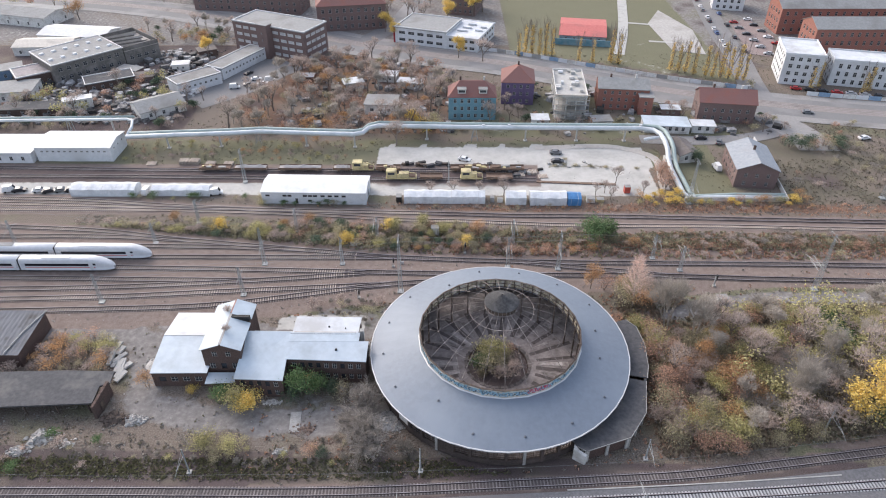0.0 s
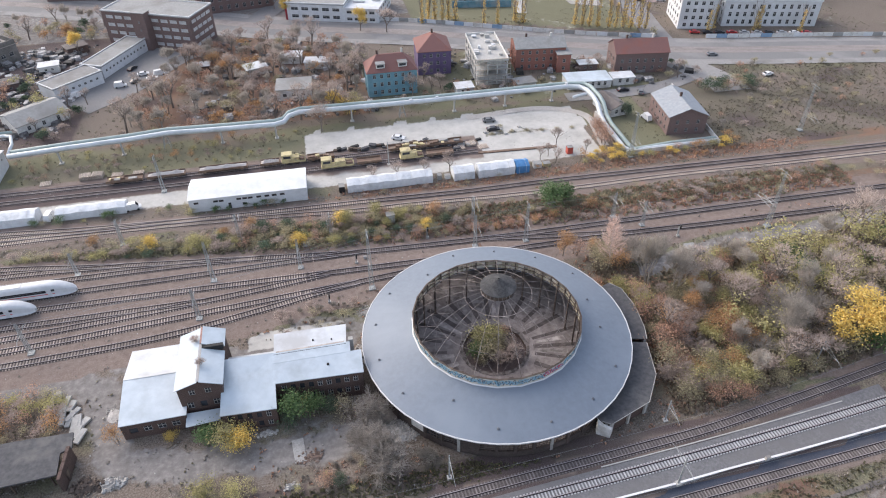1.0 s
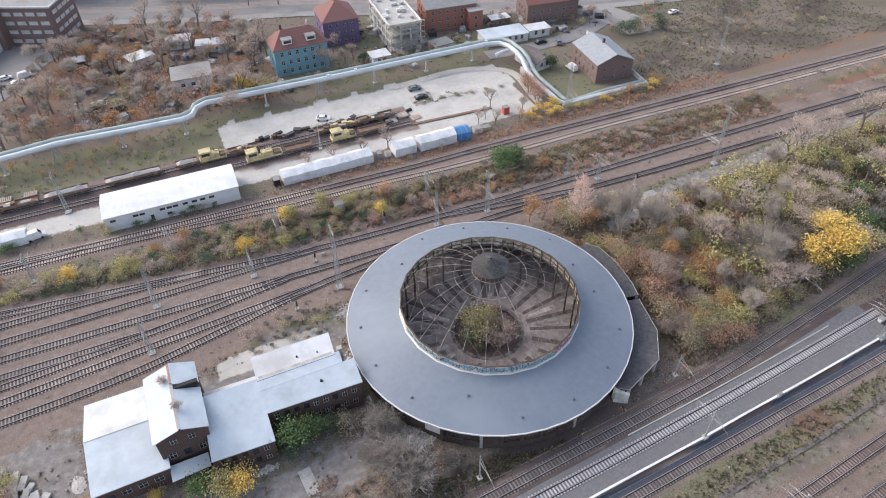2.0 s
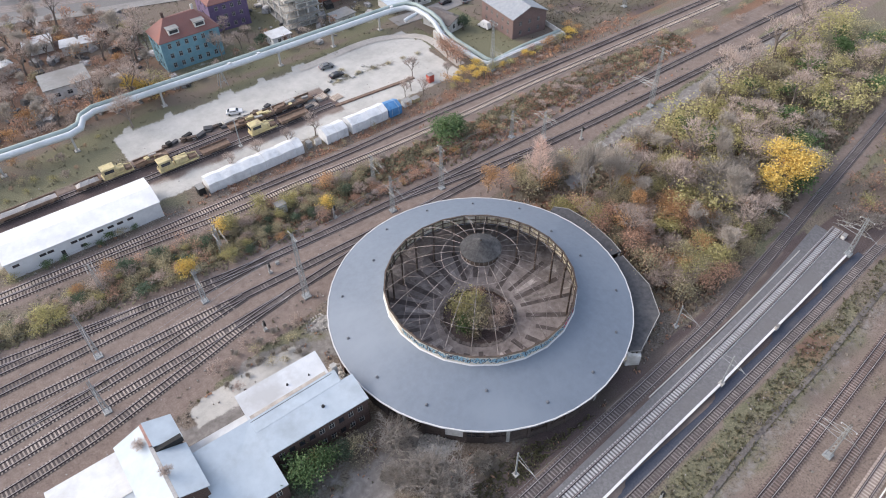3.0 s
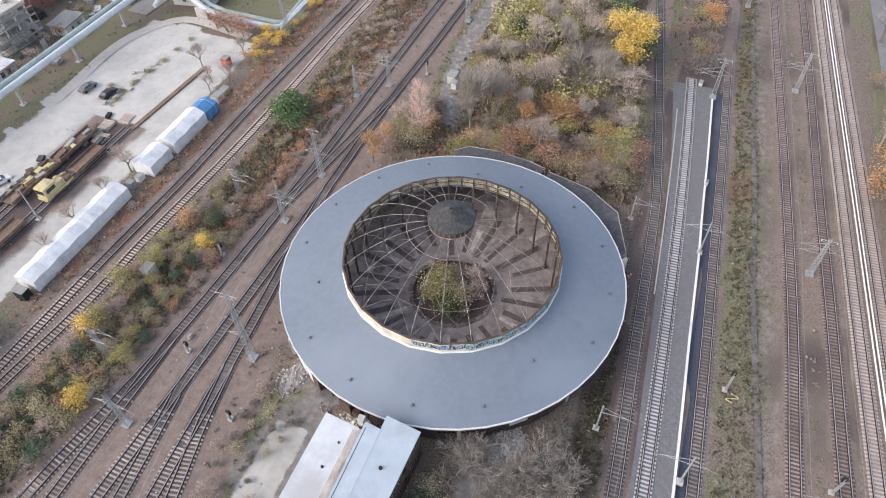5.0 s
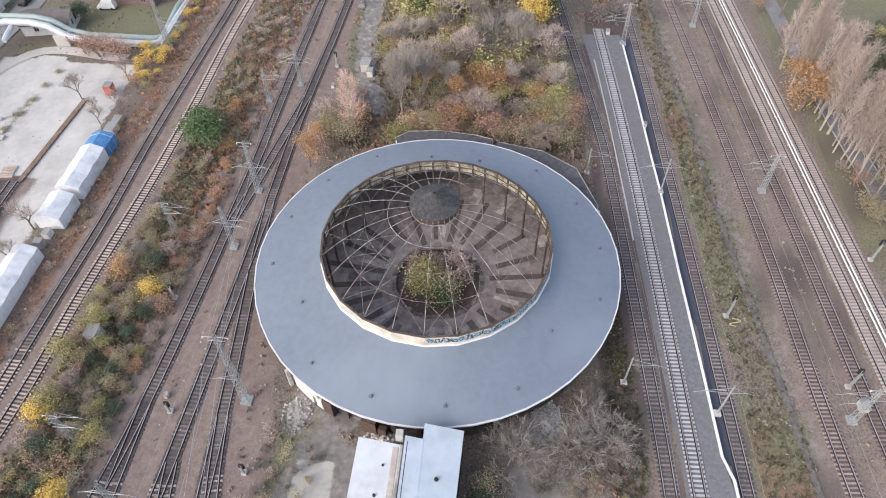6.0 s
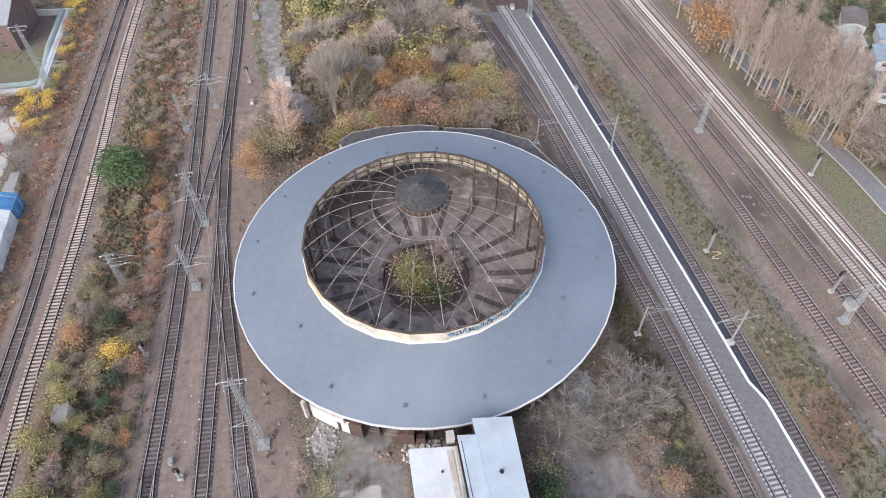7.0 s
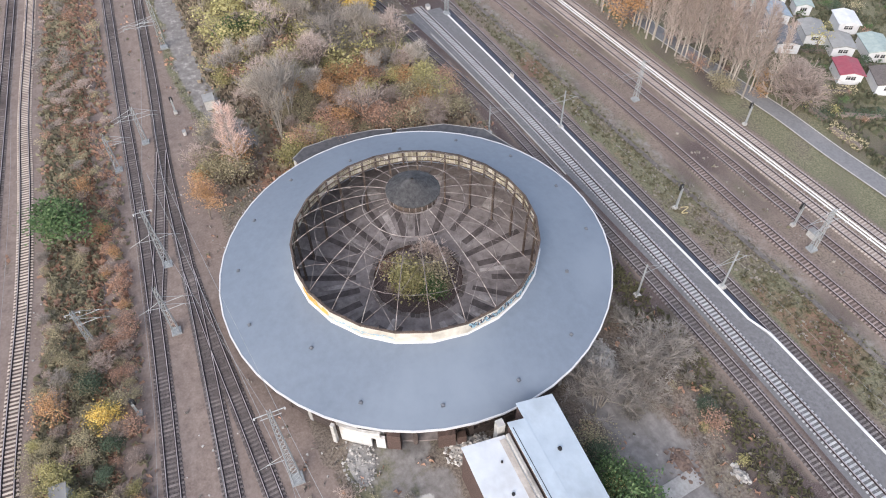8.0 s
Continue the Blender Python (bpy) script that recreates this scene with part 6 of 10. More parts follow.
S1Y, S2Y = 191.5, 185.9
flat_wagon(-56, -42, S1Y, "sand", "long wagon heaped with pale ballast")
flat_wagon(-38, -32.4, S1Y, "sand", "short wagon with a pale load")
works_machine(-31.8, -24.6, S1Y, "yellow track machine with cab beside the wagons")
flat_wagon(-24, -16, S1Y, "scrap", "rusty wagon with machine parts")
works_machine(-20.3, -10.4, S2Y, "yellow crane machine on the siding")
flat_wagon(-9.4, -2.2, S2Y, "", "empty rust-brown wagon with low sides")
works_machine(3.6, 10.8, S2Y, "small yellow works machine on the siding")
flat_wagon(12.0, 20.2, S2Y, "", "rust-brown low-sided wagon on the siding", RUST)
flat_wagon(0.5, 13, S1Y, "scrap", "dark wagon with covered gear")
flat_wagon(13.4, 24.5, S1Y, "scrap", "dark wagon with loose gear")
flat_wagon(-82, -72, S1Y, "scrap", "wagon loaded with grey sleepers")
flat_wagon(-70.6, -60, S1Y, "sand", "wagon with a low grey load")
# stacks of old sleepers and beams
for x, y, n, lb in ((-89, 196.5, 4, "high stack of grey concrete sleepers"), (-85.5, 196.6, 4, "weathered stack of concrete sleepers"), (-80, 195.8, 2, "low stack of pale sleepers"), (-74, 195.6, 2, "low stack of sleepers"), (-100, 196, 1, "single layer of grey sleepers"), (27, 190.4, 2, "stack of sleepers at the siding's end"), (23, 188.5, 2, "small stack of weathered sleepers"), (30.5, 188, 1, "few sleepers on the yard")):
    th = thing("sleeper_stack", lb, "sleeper stack", "sleeper stacks", (x, y, 0.05), rg.uniform(-0.1, 0.1))
    for j in range(n):
        for i in range(7):
            part("sleeper", MB().box(-1.4 + 0.46 * i, rg.uniform(-0.1, 0.1), 0.15 + 0.34 * j, 0.27, 2.6, 0.24), SLEEP_CONC, th)

# heaps and stacks of building material along the siding
rm = random.Random(31)
GREY_MAT = [GREY_FELT, CONC, DARK_FELT, DARK_STEEL, PALE_CONC, DARK_FELT, BLACK]
for k in range(34):
    x = -16 + 42 * k / 33 + rm.uniform(-0.6, 0.6)
    y = 194.9 + rm.uniform(-0.9, 1.3)
    if k > 24:
        x, y = 14 + (k - 25) * 2.0, 191.5 + rm.uniform(-4.5, 2.5)
    m = rm.choice(GREY_MAT)
    th = thing("material_stack", rm.choice(["loose stack of grey building material by the siding", "low stack of weathered beams beside the siding", "stacked grey slabs and timber on the yard"]), "stack", "material stacks", (x, y, 0.05), rm.uniform(-0.5, 0.5))
    wx, wy = rm.uniform(1.0, 2.8), rm.uniform(0.8, 1.6)
    for j in range(rm.randint(2, 4)):
        part("layer", bmb(bevelled(wx * rm.uniform(0.8, 1.05), wy * rm.uniform(0.8, 1.05), 0.24, 0.03, 1)), m, th).matrix_basis = Matrix.Translation((rm.uniform(-0.15, 0.15), rm.uniform(-0.1, 0.1), 0.13 + 0.27 * j)) @ Matrix.Rotation(rm.uniform(-0.15, 0.15), 4, "Z")
kerb_line = lone("kerb_strip", MB().prism([(28.0, 184.0), (53.0, 182.4), (53.1, 183.4), (28.1, 185.0)], 0.0, 0.35), RUST, "long rust-brown kerb across the yard", "kerb", "structure")
for k in range(9):
    th = thing("concrete_block", "pale concrete block on the dusty yard", "concrete block", "yard blocks", (33 + k * 1.7 + rm.uniform(-0.5, 0.5), 196.5 + rm.uniform(-2.2, 2.2), 0.04), rm.uniform(0, 3))
    part("block", bmb(bevelled(rm.uniform(0.8, 2.2), rm.uniform(0.7, 1.2), 0.5, 0.05, 1)), PALE_CONC, th).location = (0, 0, 0.25)

# ---- cars ----
CAR_PAINT = [mat("car_paint_" + n, c, tuple(k * 1.1 for k in c), 1.0, 0.3, 0.0, spec=0.5) for n, c in (("white", (0.62, 0.62, 0.62)), ("silver", (0.38, 0.39, 0.4)), ("black", (0.025, 0.025, 0.03)), ("grey", (0.14, 0.145, 0.15)), ("blue", (0.05, 0.1, 0.22)), ("red", (0.35, 0.03, 0.03)))]
CAR_WORDS = ["white", "silver", "black", "dark grey", "blue", "red"]
CAR_PROTO = {}


def car_proto(ci, van):
    key = (ci, van)
    if key in CAR_PROTO:
        return CAR_PROTO[key]
    th = thing("parked_van" if van else "parked_car", "%s %s parked on the ground" % (CAR_WORDS[ci], "delivery van" if van else "passenger car"), "van" if van else "car", "parked cars", (0, 0, -60))
    h = 2.2 if van else 1.42
    prof = [(-2.2, 0.35), (-2.2, 0.95), (-1.7, h - 0.05), (0.9, h), (1.6, 1.05), (2.2, 0.9), (2.25, 0.35)] if van else [(-2.15, 0.35), (-2.15, 0.9), (-1.75, 0.98), (-1.1, h - 0.04), (0.4, h), (1.1, 0.98), (2.05, 0.8), (2.15, 0.35)]
    vs, fs, n = [], [], len(prof)
    for s, t in ((-0.87, 0), (0.87, 0)):
        vs += [(x, s * (0.82 if z > 1.1 else 1.0), z) for x, z in prof]
    fs = [tuple(range(n)), tuple(range(2 * n - 1, n - 1, -1))] + [(i, n + i, n + (i + 1) % n, (i + 1) % n) for i in range(n)]
    part("body", MB().add(vs, fs), CAR_PAINT[ci], th)
    g = MB()
    if van:
        g.quad((1.55, -0.68, 1.15), (1.55, 0.68, 1.15), (0.98, 0.68, h - 0.1), (0.98, -0.68, h - 0.1))
    else:
        g.quad((1.08, -0.7, 1.03), (1.08, 0.7, 1.03), (0.48, 0.66, h - 0.03), (0.48, -0.66, h - 0.03))
        g.quad((-1.16, 0.66, h - 0.06), (-1.16, -0.66, h - 0.06), (-1.72, -0.7, 1.02), (-1.72, 0.7, 1.02))
    g.v = [(x + (0.03 if x > 0 else -0.03), y, z + 0.03) for x, y, z in g.v]
    part("windscreen", g, GLASS, th)
    for s in (-1, 1):
        part("side_window", MB().box(-0.3, s * 0.8, 1.15 if not van else 1.55, 1.7 if not van else 0.1, 0.09, 0.26), GLASS, th)
        for x in (-1.35, 1.35):
            part("wheel", MB().tube((x, s * 0.72, 0.32), (x, s * 0.9, 0.32), 0.32, n=10), BLACK, th)
        part("headlight", MB().box(2.12, s * 0.62, 0.68, 0.1, 0.35, 0.14), WHITE_TRIM, th)
        part("tail_light", MB().box(-2.14, s * 0.62, 0.75, 0.08, 0.3, 0.16), TRAIN_RED, th)
    CAR_PROTO[key] = th
    return th


CAR_USED = set()


def car_at(x, y, deg, ci, van=False, z=0.06):
    th = car_proto(ci, van)
    m = Matrix.Translation((x, y, z)) @ Matrix.Rotation(radians(deg), 4, "Z")
    if (ci, van) not in CAR_USED:
        CAR_USED.add((ci, van))
        th.matrix_basis = m
        return th
    return copy_thing(th, m)


for x, y, a, c, v in ((-138, 178.0, 20, 0, True), (-135, 178, 15, 2, False), (-128.6, 178, 15, 0, False), (-125.4, 177.6, 25, 2, False), (-121.8, 178.2, 20, 3, False), (-118.8, 178.6, 30, 2, False), (-94.4, 177.2, 80, 0, True), (-72.8, 176.6, 10, 0, True), (5.2, 198.6, -25, 0, False), (36.6, 203.6, -5, 3, False), (36.4, 197.4, -5, 2, False), 
                      (-88.9, 260.2, 10, 0, True), (-83.8, 263.2, 30, 3, False), (-86.9, 275.7, 60, 2, False), (-82.0, 269.3, 10, 0, False), (-78, 264.4, 15, 0, False), (-76, 268, 15, 0, True), (-103, 255, 50, 0, True), (-94, 284, 55, 2, False), (-98, 276, 55, 3, False), (89.5, 214.8, 0, 2, False), (95, 212, 70, 3, False), (136.8, 236.4, -10, 3, False), (147.6, 215, 10, 0, False), (88.3, 193.2, 95, 0, True)):
    car_at(x, y, a, c, v)
for k in range(16):
    car_at(129.0 + 0.125 * (k * 6.3) + (7.4 if k % 3 == 0 else 0.0) + rg.uniform(-0.3, 0.3), 304 + k * 6.3, 83 + rg.uniform(-4, 4), rg.choice([0, 1, 2, 3, 4, 2, 0]))
for k in range(12):
    car_at(146 + (k % 2) * 9 + rg.uniform(-0.5, 0.5), 300 + k * 4.6, 165 + rg.uniform(-6, 6), rg.choice([0, 1, 2, 3, 5]))
for k in range(10):
    car_at(142 + k * 5.0, 259.5 - k * 1.3, -14 + rg.uniform(-4, 4), rg.choice([0, 1, 2, 3, 5]))

# ---- overhead-line masts ----
def lattice_mast(h, w0=0.9, w1=0.35, n=9):
    mb = MB()
    legs = [(-1, -1), (1, -1), (1, 1), (-1, 1)]
    at = lambda s, t: Vector((s[0] * (w0 + (w1 - w0) * t) / 2, s[1] * (w0 + (w1 - w0) * t) / 2, h * t))
    for s in legs:
        mb.tube(at(s, 0), at(s, 1), 0.055, 0.04, n=4)
    for i in range(n):
        t0, t1 = i / n, (i + 1) / n
        for k in range(4):
            a, b = legs[k], legs[(k + 1) % 4]
            mb.tube(at(a, t0), at(b, t1), 0.028, n=3)
            mb.tube(at(b, t0), at(a, t1), 0.028, n=3)
    mb.box(0, 0, 0.1, w0 + 0.5, w0 + 0.5, 0.5)
    return mb


LATTICE = {}


def catenary_arm(side_y, z=5.6, reach=2.6):
    mb = MB()
    mb.tube((0, 0, z + 1.4), (0, side_y * reach, z + 0.2), 0.035, n=4)
    mb.tube((0, 0, z), (0, side_y * reach, z + 0.25), 0.045, n=4)
    mb.tube((0, side_y * reach * 0.9, z + 0.3), (0, side_y * (reach + 1.1), z - 0.25), 0.03, n=4)
    mb.tube((0, side_y * reach, z + 0.2), (0, side_y * reach, z - 0.35), 0.025, n=4)
    mb.cyl(0, side_y * 0.35, z - 0.08, z + 0.08, 0.1, n=6)
    return mb


def mast(x, y, h, arms, lattice=True, z=0.0, rz=0.0, label=None, top_arm=0.0):
    th = thing("catenary_mast", label or ("grey steel lattice catenary mast beside the tracks" if lattice else "slim grey catenary mast with one bracket"), "catenary mast", "catenary masts", (x, y, z), radians(rz))
    if lattice:
        key = round(h)
        if key not in LATTICE:
            LATTICE[key] = lattice_mast(key, 0.55 + 0.03 * key, 0.35, max(6, key)).mesh("pole", MAST)
        part("pole", LATTICE[key], None, th)
    else:
        p = MB().tube((0, 0, -0.2), (0, 0, h), 0.17, 0.11, 8)
        part("pole", p, MAST, th)
        part("footing", MB().box(0, 0, 0.1, 0.9, 0.9, 0.5), PALE_CONC, th)
    for i, (s, reach) in enumerate(arms):
        for dx in ((-0.7, 0.7) if lattice and reach > 2.7 else (0.0,)):
            ob = part("bracket", catenary_arm(s, min(5.9, h - 1.8), reach), MAST, th)
            ob.location.x = dx
    if top_arm:
        ob = MB().tube((0, -top_arm, h - 0.4), (0, top_arm, h - 0.4), 0.06, n=4)
        ob.tube((0, -top_arm * 0.7, h - 1.2), (0, top_arm * 0.7, h - 1.2), 0.05, n=4)
        part("cross_arm", ob, MAST, th)
        for s in (-1, 1):
            part("insulator", MB().cyl(0, s * top_arm, h - 0.7, h - 0.4, 0.09, n=6), WHITE_TRIM, th)
    return th


mast(-12.2, 129.6, 17, [(1, 2.6)], top_arm=1.6)
mast(15.6, 139.7, 10, [(1, 2.2), (-1, 2.8)])
mast(28.9, 136.5 + 2.6, 12, [(1, 2.6), (-1, 2.4)], top_arm=1.2)
mast(93.0, 131.0, 17, [(1, 3.2), (1, 6.5)], top_arm=2.2)
mast(72.9, 172.0, 15, [(-1, 4.2)], top_arm=1.6)
mast(133.2, 175.0, 16, [(-1, 5.0)], top_arm=1.8)
mast(-65.4, 184.0, 12, [], top_arm=1.2)
mast(-0.1, 184.0, 8, [], False, label="slim grey lamp mast beside the siding")
mast(-49.3, 139.9 + 0.8, 12, [(1, 2.4), (-1, 2.6)])
mast(-51.8, 128.0, 9, [(1, 2.6), (-1, 2.6)])
mast(-86.5, 125.0, 9, [(1, 2.6), (-1, 2.6)])
mast(-82.1, 150.2, 7, [(1, 2.4), (-1, 2.4)])
mast(55.0, 143.9, 8, [(-1, 2.8)])
mast(61.0, 138.6, 8, [(1, 3.0), (-1, 2.8)])
mast(-20.0, 151.5, 8, [(-1, 3.0)], label="lattice signal mast in the scrub strip", top_arm=0.9)
mast(17.8, 150.6, 8, [(-1, 3.0)], top_arm=0.9)
mast(-43.5, 156.0, 8, [(1, 3.0)], top_arm=0.9)
mast(-73.0, 160.5, 8, [(1, 3.0)], top_arm=0.9)
mast(-28.5, 141.0, 9, [(1, 2.6), (-1, 2.6)])
mast(-120.0, 148.2, 9, [(1, 2.6), (-1, 2.6)])
mast(-150.0, 133.0, 9, [(1, 2.6), (-1, 2.6)])
mast(38.0, 79.6, 6, [(-1, 3.6)], False)
mast(-5.2, 76.5, 7, [(-1, 3.8)], False)
mast(-49.0, 76.0, 7, [(-1, 3.8)], False)
mast(75.0, 86.0, 7, [(-1, 4.8)], False)
mast(34.0, 66.7, 8, [(-1, 2.4), (1, 3.6)], False)
mast(-8.9, 64.1, 8, [(-1, 2.2), (1, 3.6)], False)
mast(-52.0, 62.2, 8, [(-1, 2.2), (1, 3.6)], False)
mast(80.8, 69.5, 10, [(-1, 2.6), (1, 4.0)], True, top_arm=1.4)
mast(36.5, 48.2, 9, [(1, 3.6), (-1, 2.0)], True, LOW, top_arm=1.2)
mast(90.7, 52.4, 10, [(1, 3.2), (-1, 2.4)], True, LOW, top_arm=1.4)
mast(-8.0, 45.6, 9, [(1, 3.0), (-1, 2.2)], True, LOW, top_arm=1.2)
mast(140.0, 56.5, 10, [(1, 3.0), (-1, 2.4)], True, LOW, top_arm=1.2)
mast(125.0, 65.2, 9, [(1, 3.0), (-1, 2.4)], True, LOW)

# ---- wires ----
def wire(pts, label, r=0.018):
    for a, b in zip(pts[:-1], pts[1:]):
        mb = MB()
        a, b = Vector(a), Vector(b)
        mb.pipe([a.lerp(b, t) - Vector((0, 0, 1)) * ((a - b).length * 0.012 * 4 * t * (1 - t)) for t in np.linspace(0, 1, 9)], r, 4)
        lone("overhead_wire", mb, MAST, label, "wire", group="overhead wires")


wire([(-86.5, 126.6, 8.0), (-51.8, 129.5, 8.3), (-12.2, 129.6, 14.6), (28.9, 139.1, 11.6), (93, 131, 16.6)], "thin grey overhead feeder cable between masts")
for off in (-0.9, 0.9):
    wire([(-75, 119.6 + off, 13.0), (-12.2, 129.6 + off, 16.4), (36.0, 136.4 + off, 12.5)], "thin feeder cable above the ring roof", 0.022)
for key, z0 in (("A", 0.0), ("C", LOW), ("D", LOW), ("E", LOW), ("T1", 0.0), ("T5", 0.0), ("N2", 0.0)):
    a = LINES[key]
    wire([(x, float(np.interp(x, a[:, 0], a[:, 1])), z0 + 5.6) for x in np.arange(-120, 161, 40)], "thin contact wire above a track", 0.014)

# ---- signals, cabinets and line-side boxes ----
def signal(x, y, h, z, label):
    th = thing("railway_signal", label, "signal", "railway signals", (x, y, z))
    part("post", MB().tube((0, 0, 0), (0, 0, h), 0.09, 0.07, 8), MAST, th)
    part("head", MB().box(0.12, 0, h - 0.5, 0.3, 0.6, 1.1), BLACK, th)
    part("ladder", MB().box(-0.25, 0, h / 2, 0.06, 0.35, h * 0.8), MAST, th)
    part("base", MB().box(0, 0, 0.15, 0.7, 0.7, 0.5), PALE_CONC, th)


for x, y, h, z, lb in ((8.2, 59.6, 5.2, LOW, "light signal on a grey post in the grass"), (21.4, 34.0, 4.8, LOW, "light signal beside the suburban tracks"), (-2.8, 44.6, 4.8, LOW, "grey signal post beside the track"), (68, 132.2, 3.5, 0, "short light signal beside the yard tracks"), (-14.8, 139.8, 2.6, 0, "short dark shunting signal between tracks"), (-22.5, 127.0, 2.4, 0, "small shunting signal beside the switch"), (4.4, 146.0, 3.2, 0, "dark signal beside the main track")):
    signal(x, y, h, z + 0.1, lb)
for x, y, s, z, m, lb in ((-6.0, 43.6, (1.6, 1.1, 1.2), LOW, PALE_CONC, "grey relay cabinet beside the track"), (67.5, 125.6, (2.6, 2.0, 2.0), 0, PALE_CONC, "pale concrete hut by the trail"), (65.3, 124.4, (1.6, 1.3, 1.5), 0, WHITE_WALL, "white relay cabinet by the trail"), (-3.9, 155.3, (2.2, 1.8, 2.4), 0, PALE_CONC, "small pale concrete hut in the scrub"), (-26.5, 149.6, (1.6, 0.9, 0.9), 0, WHITE_WALL, "white cabinet by the yellow bush"), (84.5, 72.6, (1.2, 0.8, 1.0), 0, WHITE_WALL, "white cabinet at the platform end"), (-12.5, 141.2, (0.8, 0.5, 0.6), 0, PALE_CONC, "small grey point-machine box beside rails"), (60.5, 131.6, (0.8, 0.6, 0.8), 0, WHITE_WALL, "small white line-side cabinet on gravel"), (52.0, 67.6, (0.8, 0.5, 1.0), 0, WHITE_WALL, "small white box by the wall")):
    th = thing("cabinet", lb, "cabinet", "", (x, y, z + 0.06), 0.0)
    part("body", bmb(bevelled(*s, 0.05)), m, th).location = (0, 0, s[2] / 2)
    part("lid", MB().box(0, 0, s[2] + 0.04, s[0] * 1.08, s[1] * 1.08, 0.09), GREY_FELT, th)
    part("door", MB().box(0, -s[1] / 2 - 0.015, s[2] * 0.5, s[0] * 0.45, 0.03, s[2] * 0.8), WHITE_TRIM, th)
lone("coiled_cable", MB().pipe([(6.4 + 0.5 * t, 58.4 + 0.9 * math.sin(t * 2.2), LOW + 0.25) for t in np.linspace(0, 3.0, 14)], 0.09, 6), YELLOW, "yellow plastic duct lying in the grass", "duct")


# ---- streets ----
def strip(name, pts, w, z, m, label, cat, step=3.0):
    line = spline(pts, step)
    mb = MB()
    for i in range(len(line) - 1):
        a, b = line[i], line[i + 1]
        d0 = (line[min(i + 1, len(line) - 1)] - line[max(i - 1, 0)]).normalized()
        d1 = (line[min(i + 2, len(line) - 1)] - line[i]).normalized()
        n0, n1 = Vector((-d0.y, d0.x, 0)) * w / 2, Vector((-d1.y, d1.x, 0)) * w / 2
        mb.quad((a.x - n0.x, a.y - n0.y, z), (b.x - n1.x, b.y - n1.y, z), (b.x + n1.x, b.y + n1.y, z), (a.x + n0.x, a.y + n0.y, z))
    return lone(name, mb, m, label, cat, "structure")


MAIN = [(-420, 425), (-225, 388), (-140, 362), (-115, 350), (-85, 335), (-52, 317), (-10, 299), (26, 287), (60, 271), (92, 256), (122, 245), (152, 237.5), (175, 233), (260, 215), (420, 185)]
PAVE = mat("grey_pavement", (0.24, 0.23, 0.22), (0.32, 0.31, 0.3), 2.0, 0.95, 0.08, (0.19, 0.18, 0.17), 0.1, 0.4)
strip("pavement", MAIN, 26, 0.2, PAVE, "grey paved pavements along the main street", "pavement")
strip("road", MAIN, 17, 0.24, ASPHALT, "wide grey asphalt main street", "road")
strip("tram_track_bed", [(x, y + 1.0) for x, y in MAIN], 6.0, 0.27, mat("paved_tram_bed", (0.22, 0.19, 0.175), (0.3, 0.27, 0.25), 1.5, 0.95, 0.1, (0.17, 0.15, 0.14), 0.1, 0.4), "tram track bed in the middle of the street", "tram track")
for off in (-1.2, 0.2, 1.8, 3.2):
    strip("tram_rail", [(x, y + off) for x, y in MAIN], 0.16, 0.29, RAIL, "tram rail set in the street", "rail")
strip("road", [(124, 250), (126.5, 270), (130, 290), (134, 329), (139, 366), (146, 410), (155, 470)], 11, 0.22, ASPHALT, "side street lined with parked cars", "road")
strip("road", [(-42, 312), (-38, 322), (-28, 342), (-20, 377), (0, 450)], 11, 0.22, ASPHALT, "side street between brick buildings", "road")
strip("road", [(115, 250), (122, 232), (128, 214), (128, 206)], 14, 0.21, PAVE, "paved forecourt beside the main street", "pavement")
strip("road", [(68, 214.5), (88, 213.5), (108, 216), (122, 222)], 6.5, 0.2, ASPHALT, "narrow lane behind the houses", "road")
strip("pavement", [(-104, 248), (-90, 262), (-78, 282), (-72, 290)], 22, 0.15, ASPHALT, "asphalt car park beside the white shop", "pavement")
strip("footpath", [(78, 300), (86, 330), (96, 380), (110, 460)], 5, 0.2, PALE_CONC, "pale path across the park lawn", "footpath")
lone("sports_court", MB().prism([(104, 306), (118, 300), (122, 335), (113, 368), (102, 345)], 0.06, 0.17), mat("worn_court_gravel", (0.34, 0.32, 0.3), (0.46, 0.44, 0.41), 1.0, 0.95, 0.1, (0.27, 0.26, 0.23), 0.06, 0.5), "pale worn gravel court in the park", "court", "structure")
lone("car_park", MB().prism([(138, 301), (147, 297), (159, 325), (156, 354), (144, 343)], 0.05, 0.16), mat("red_paving", (0.22, 0.17, 0.16), (0.3, 0.245, 0.23), 1.5, 0.95, 0.08, (0.18, 0.15, 0.145), 0.1, 0.4), "reddish paved car park behind the street", "car park", "structure")
strip("footpath", [(96, 318), (108, 316)], 2.0, 0.21, PALE_CONC, "narrow pale path to the court", "footpath")
strip("footpath", [(92, 346), (104, 343)], 2.0, 0.21, PALE_CONC, "narrow pale path across the lawn", "footpath")
lone("painted_wall", MB().prism([(49, 314.2), (76, 309.4), (76.1, 309.8), (49.1, 314.6)], 0.0, 3.0), mat("sprayed_blue_wall", (0.08, 0.2, 0.26), (0.2, 0.3, 0.34), 0.4, 0.85, 0.03, (0.34, 0.33, 0.32), 0.15, 0.4), "long low wall with blue sprayed paint", "wall", "structure")
strip("footpath", [(30, 208.0), (62, 207.0), (68, 203), (68, 180)], 3.0, 0.12, YARD_CONC, "dusty driveway around the yard", "footpath")
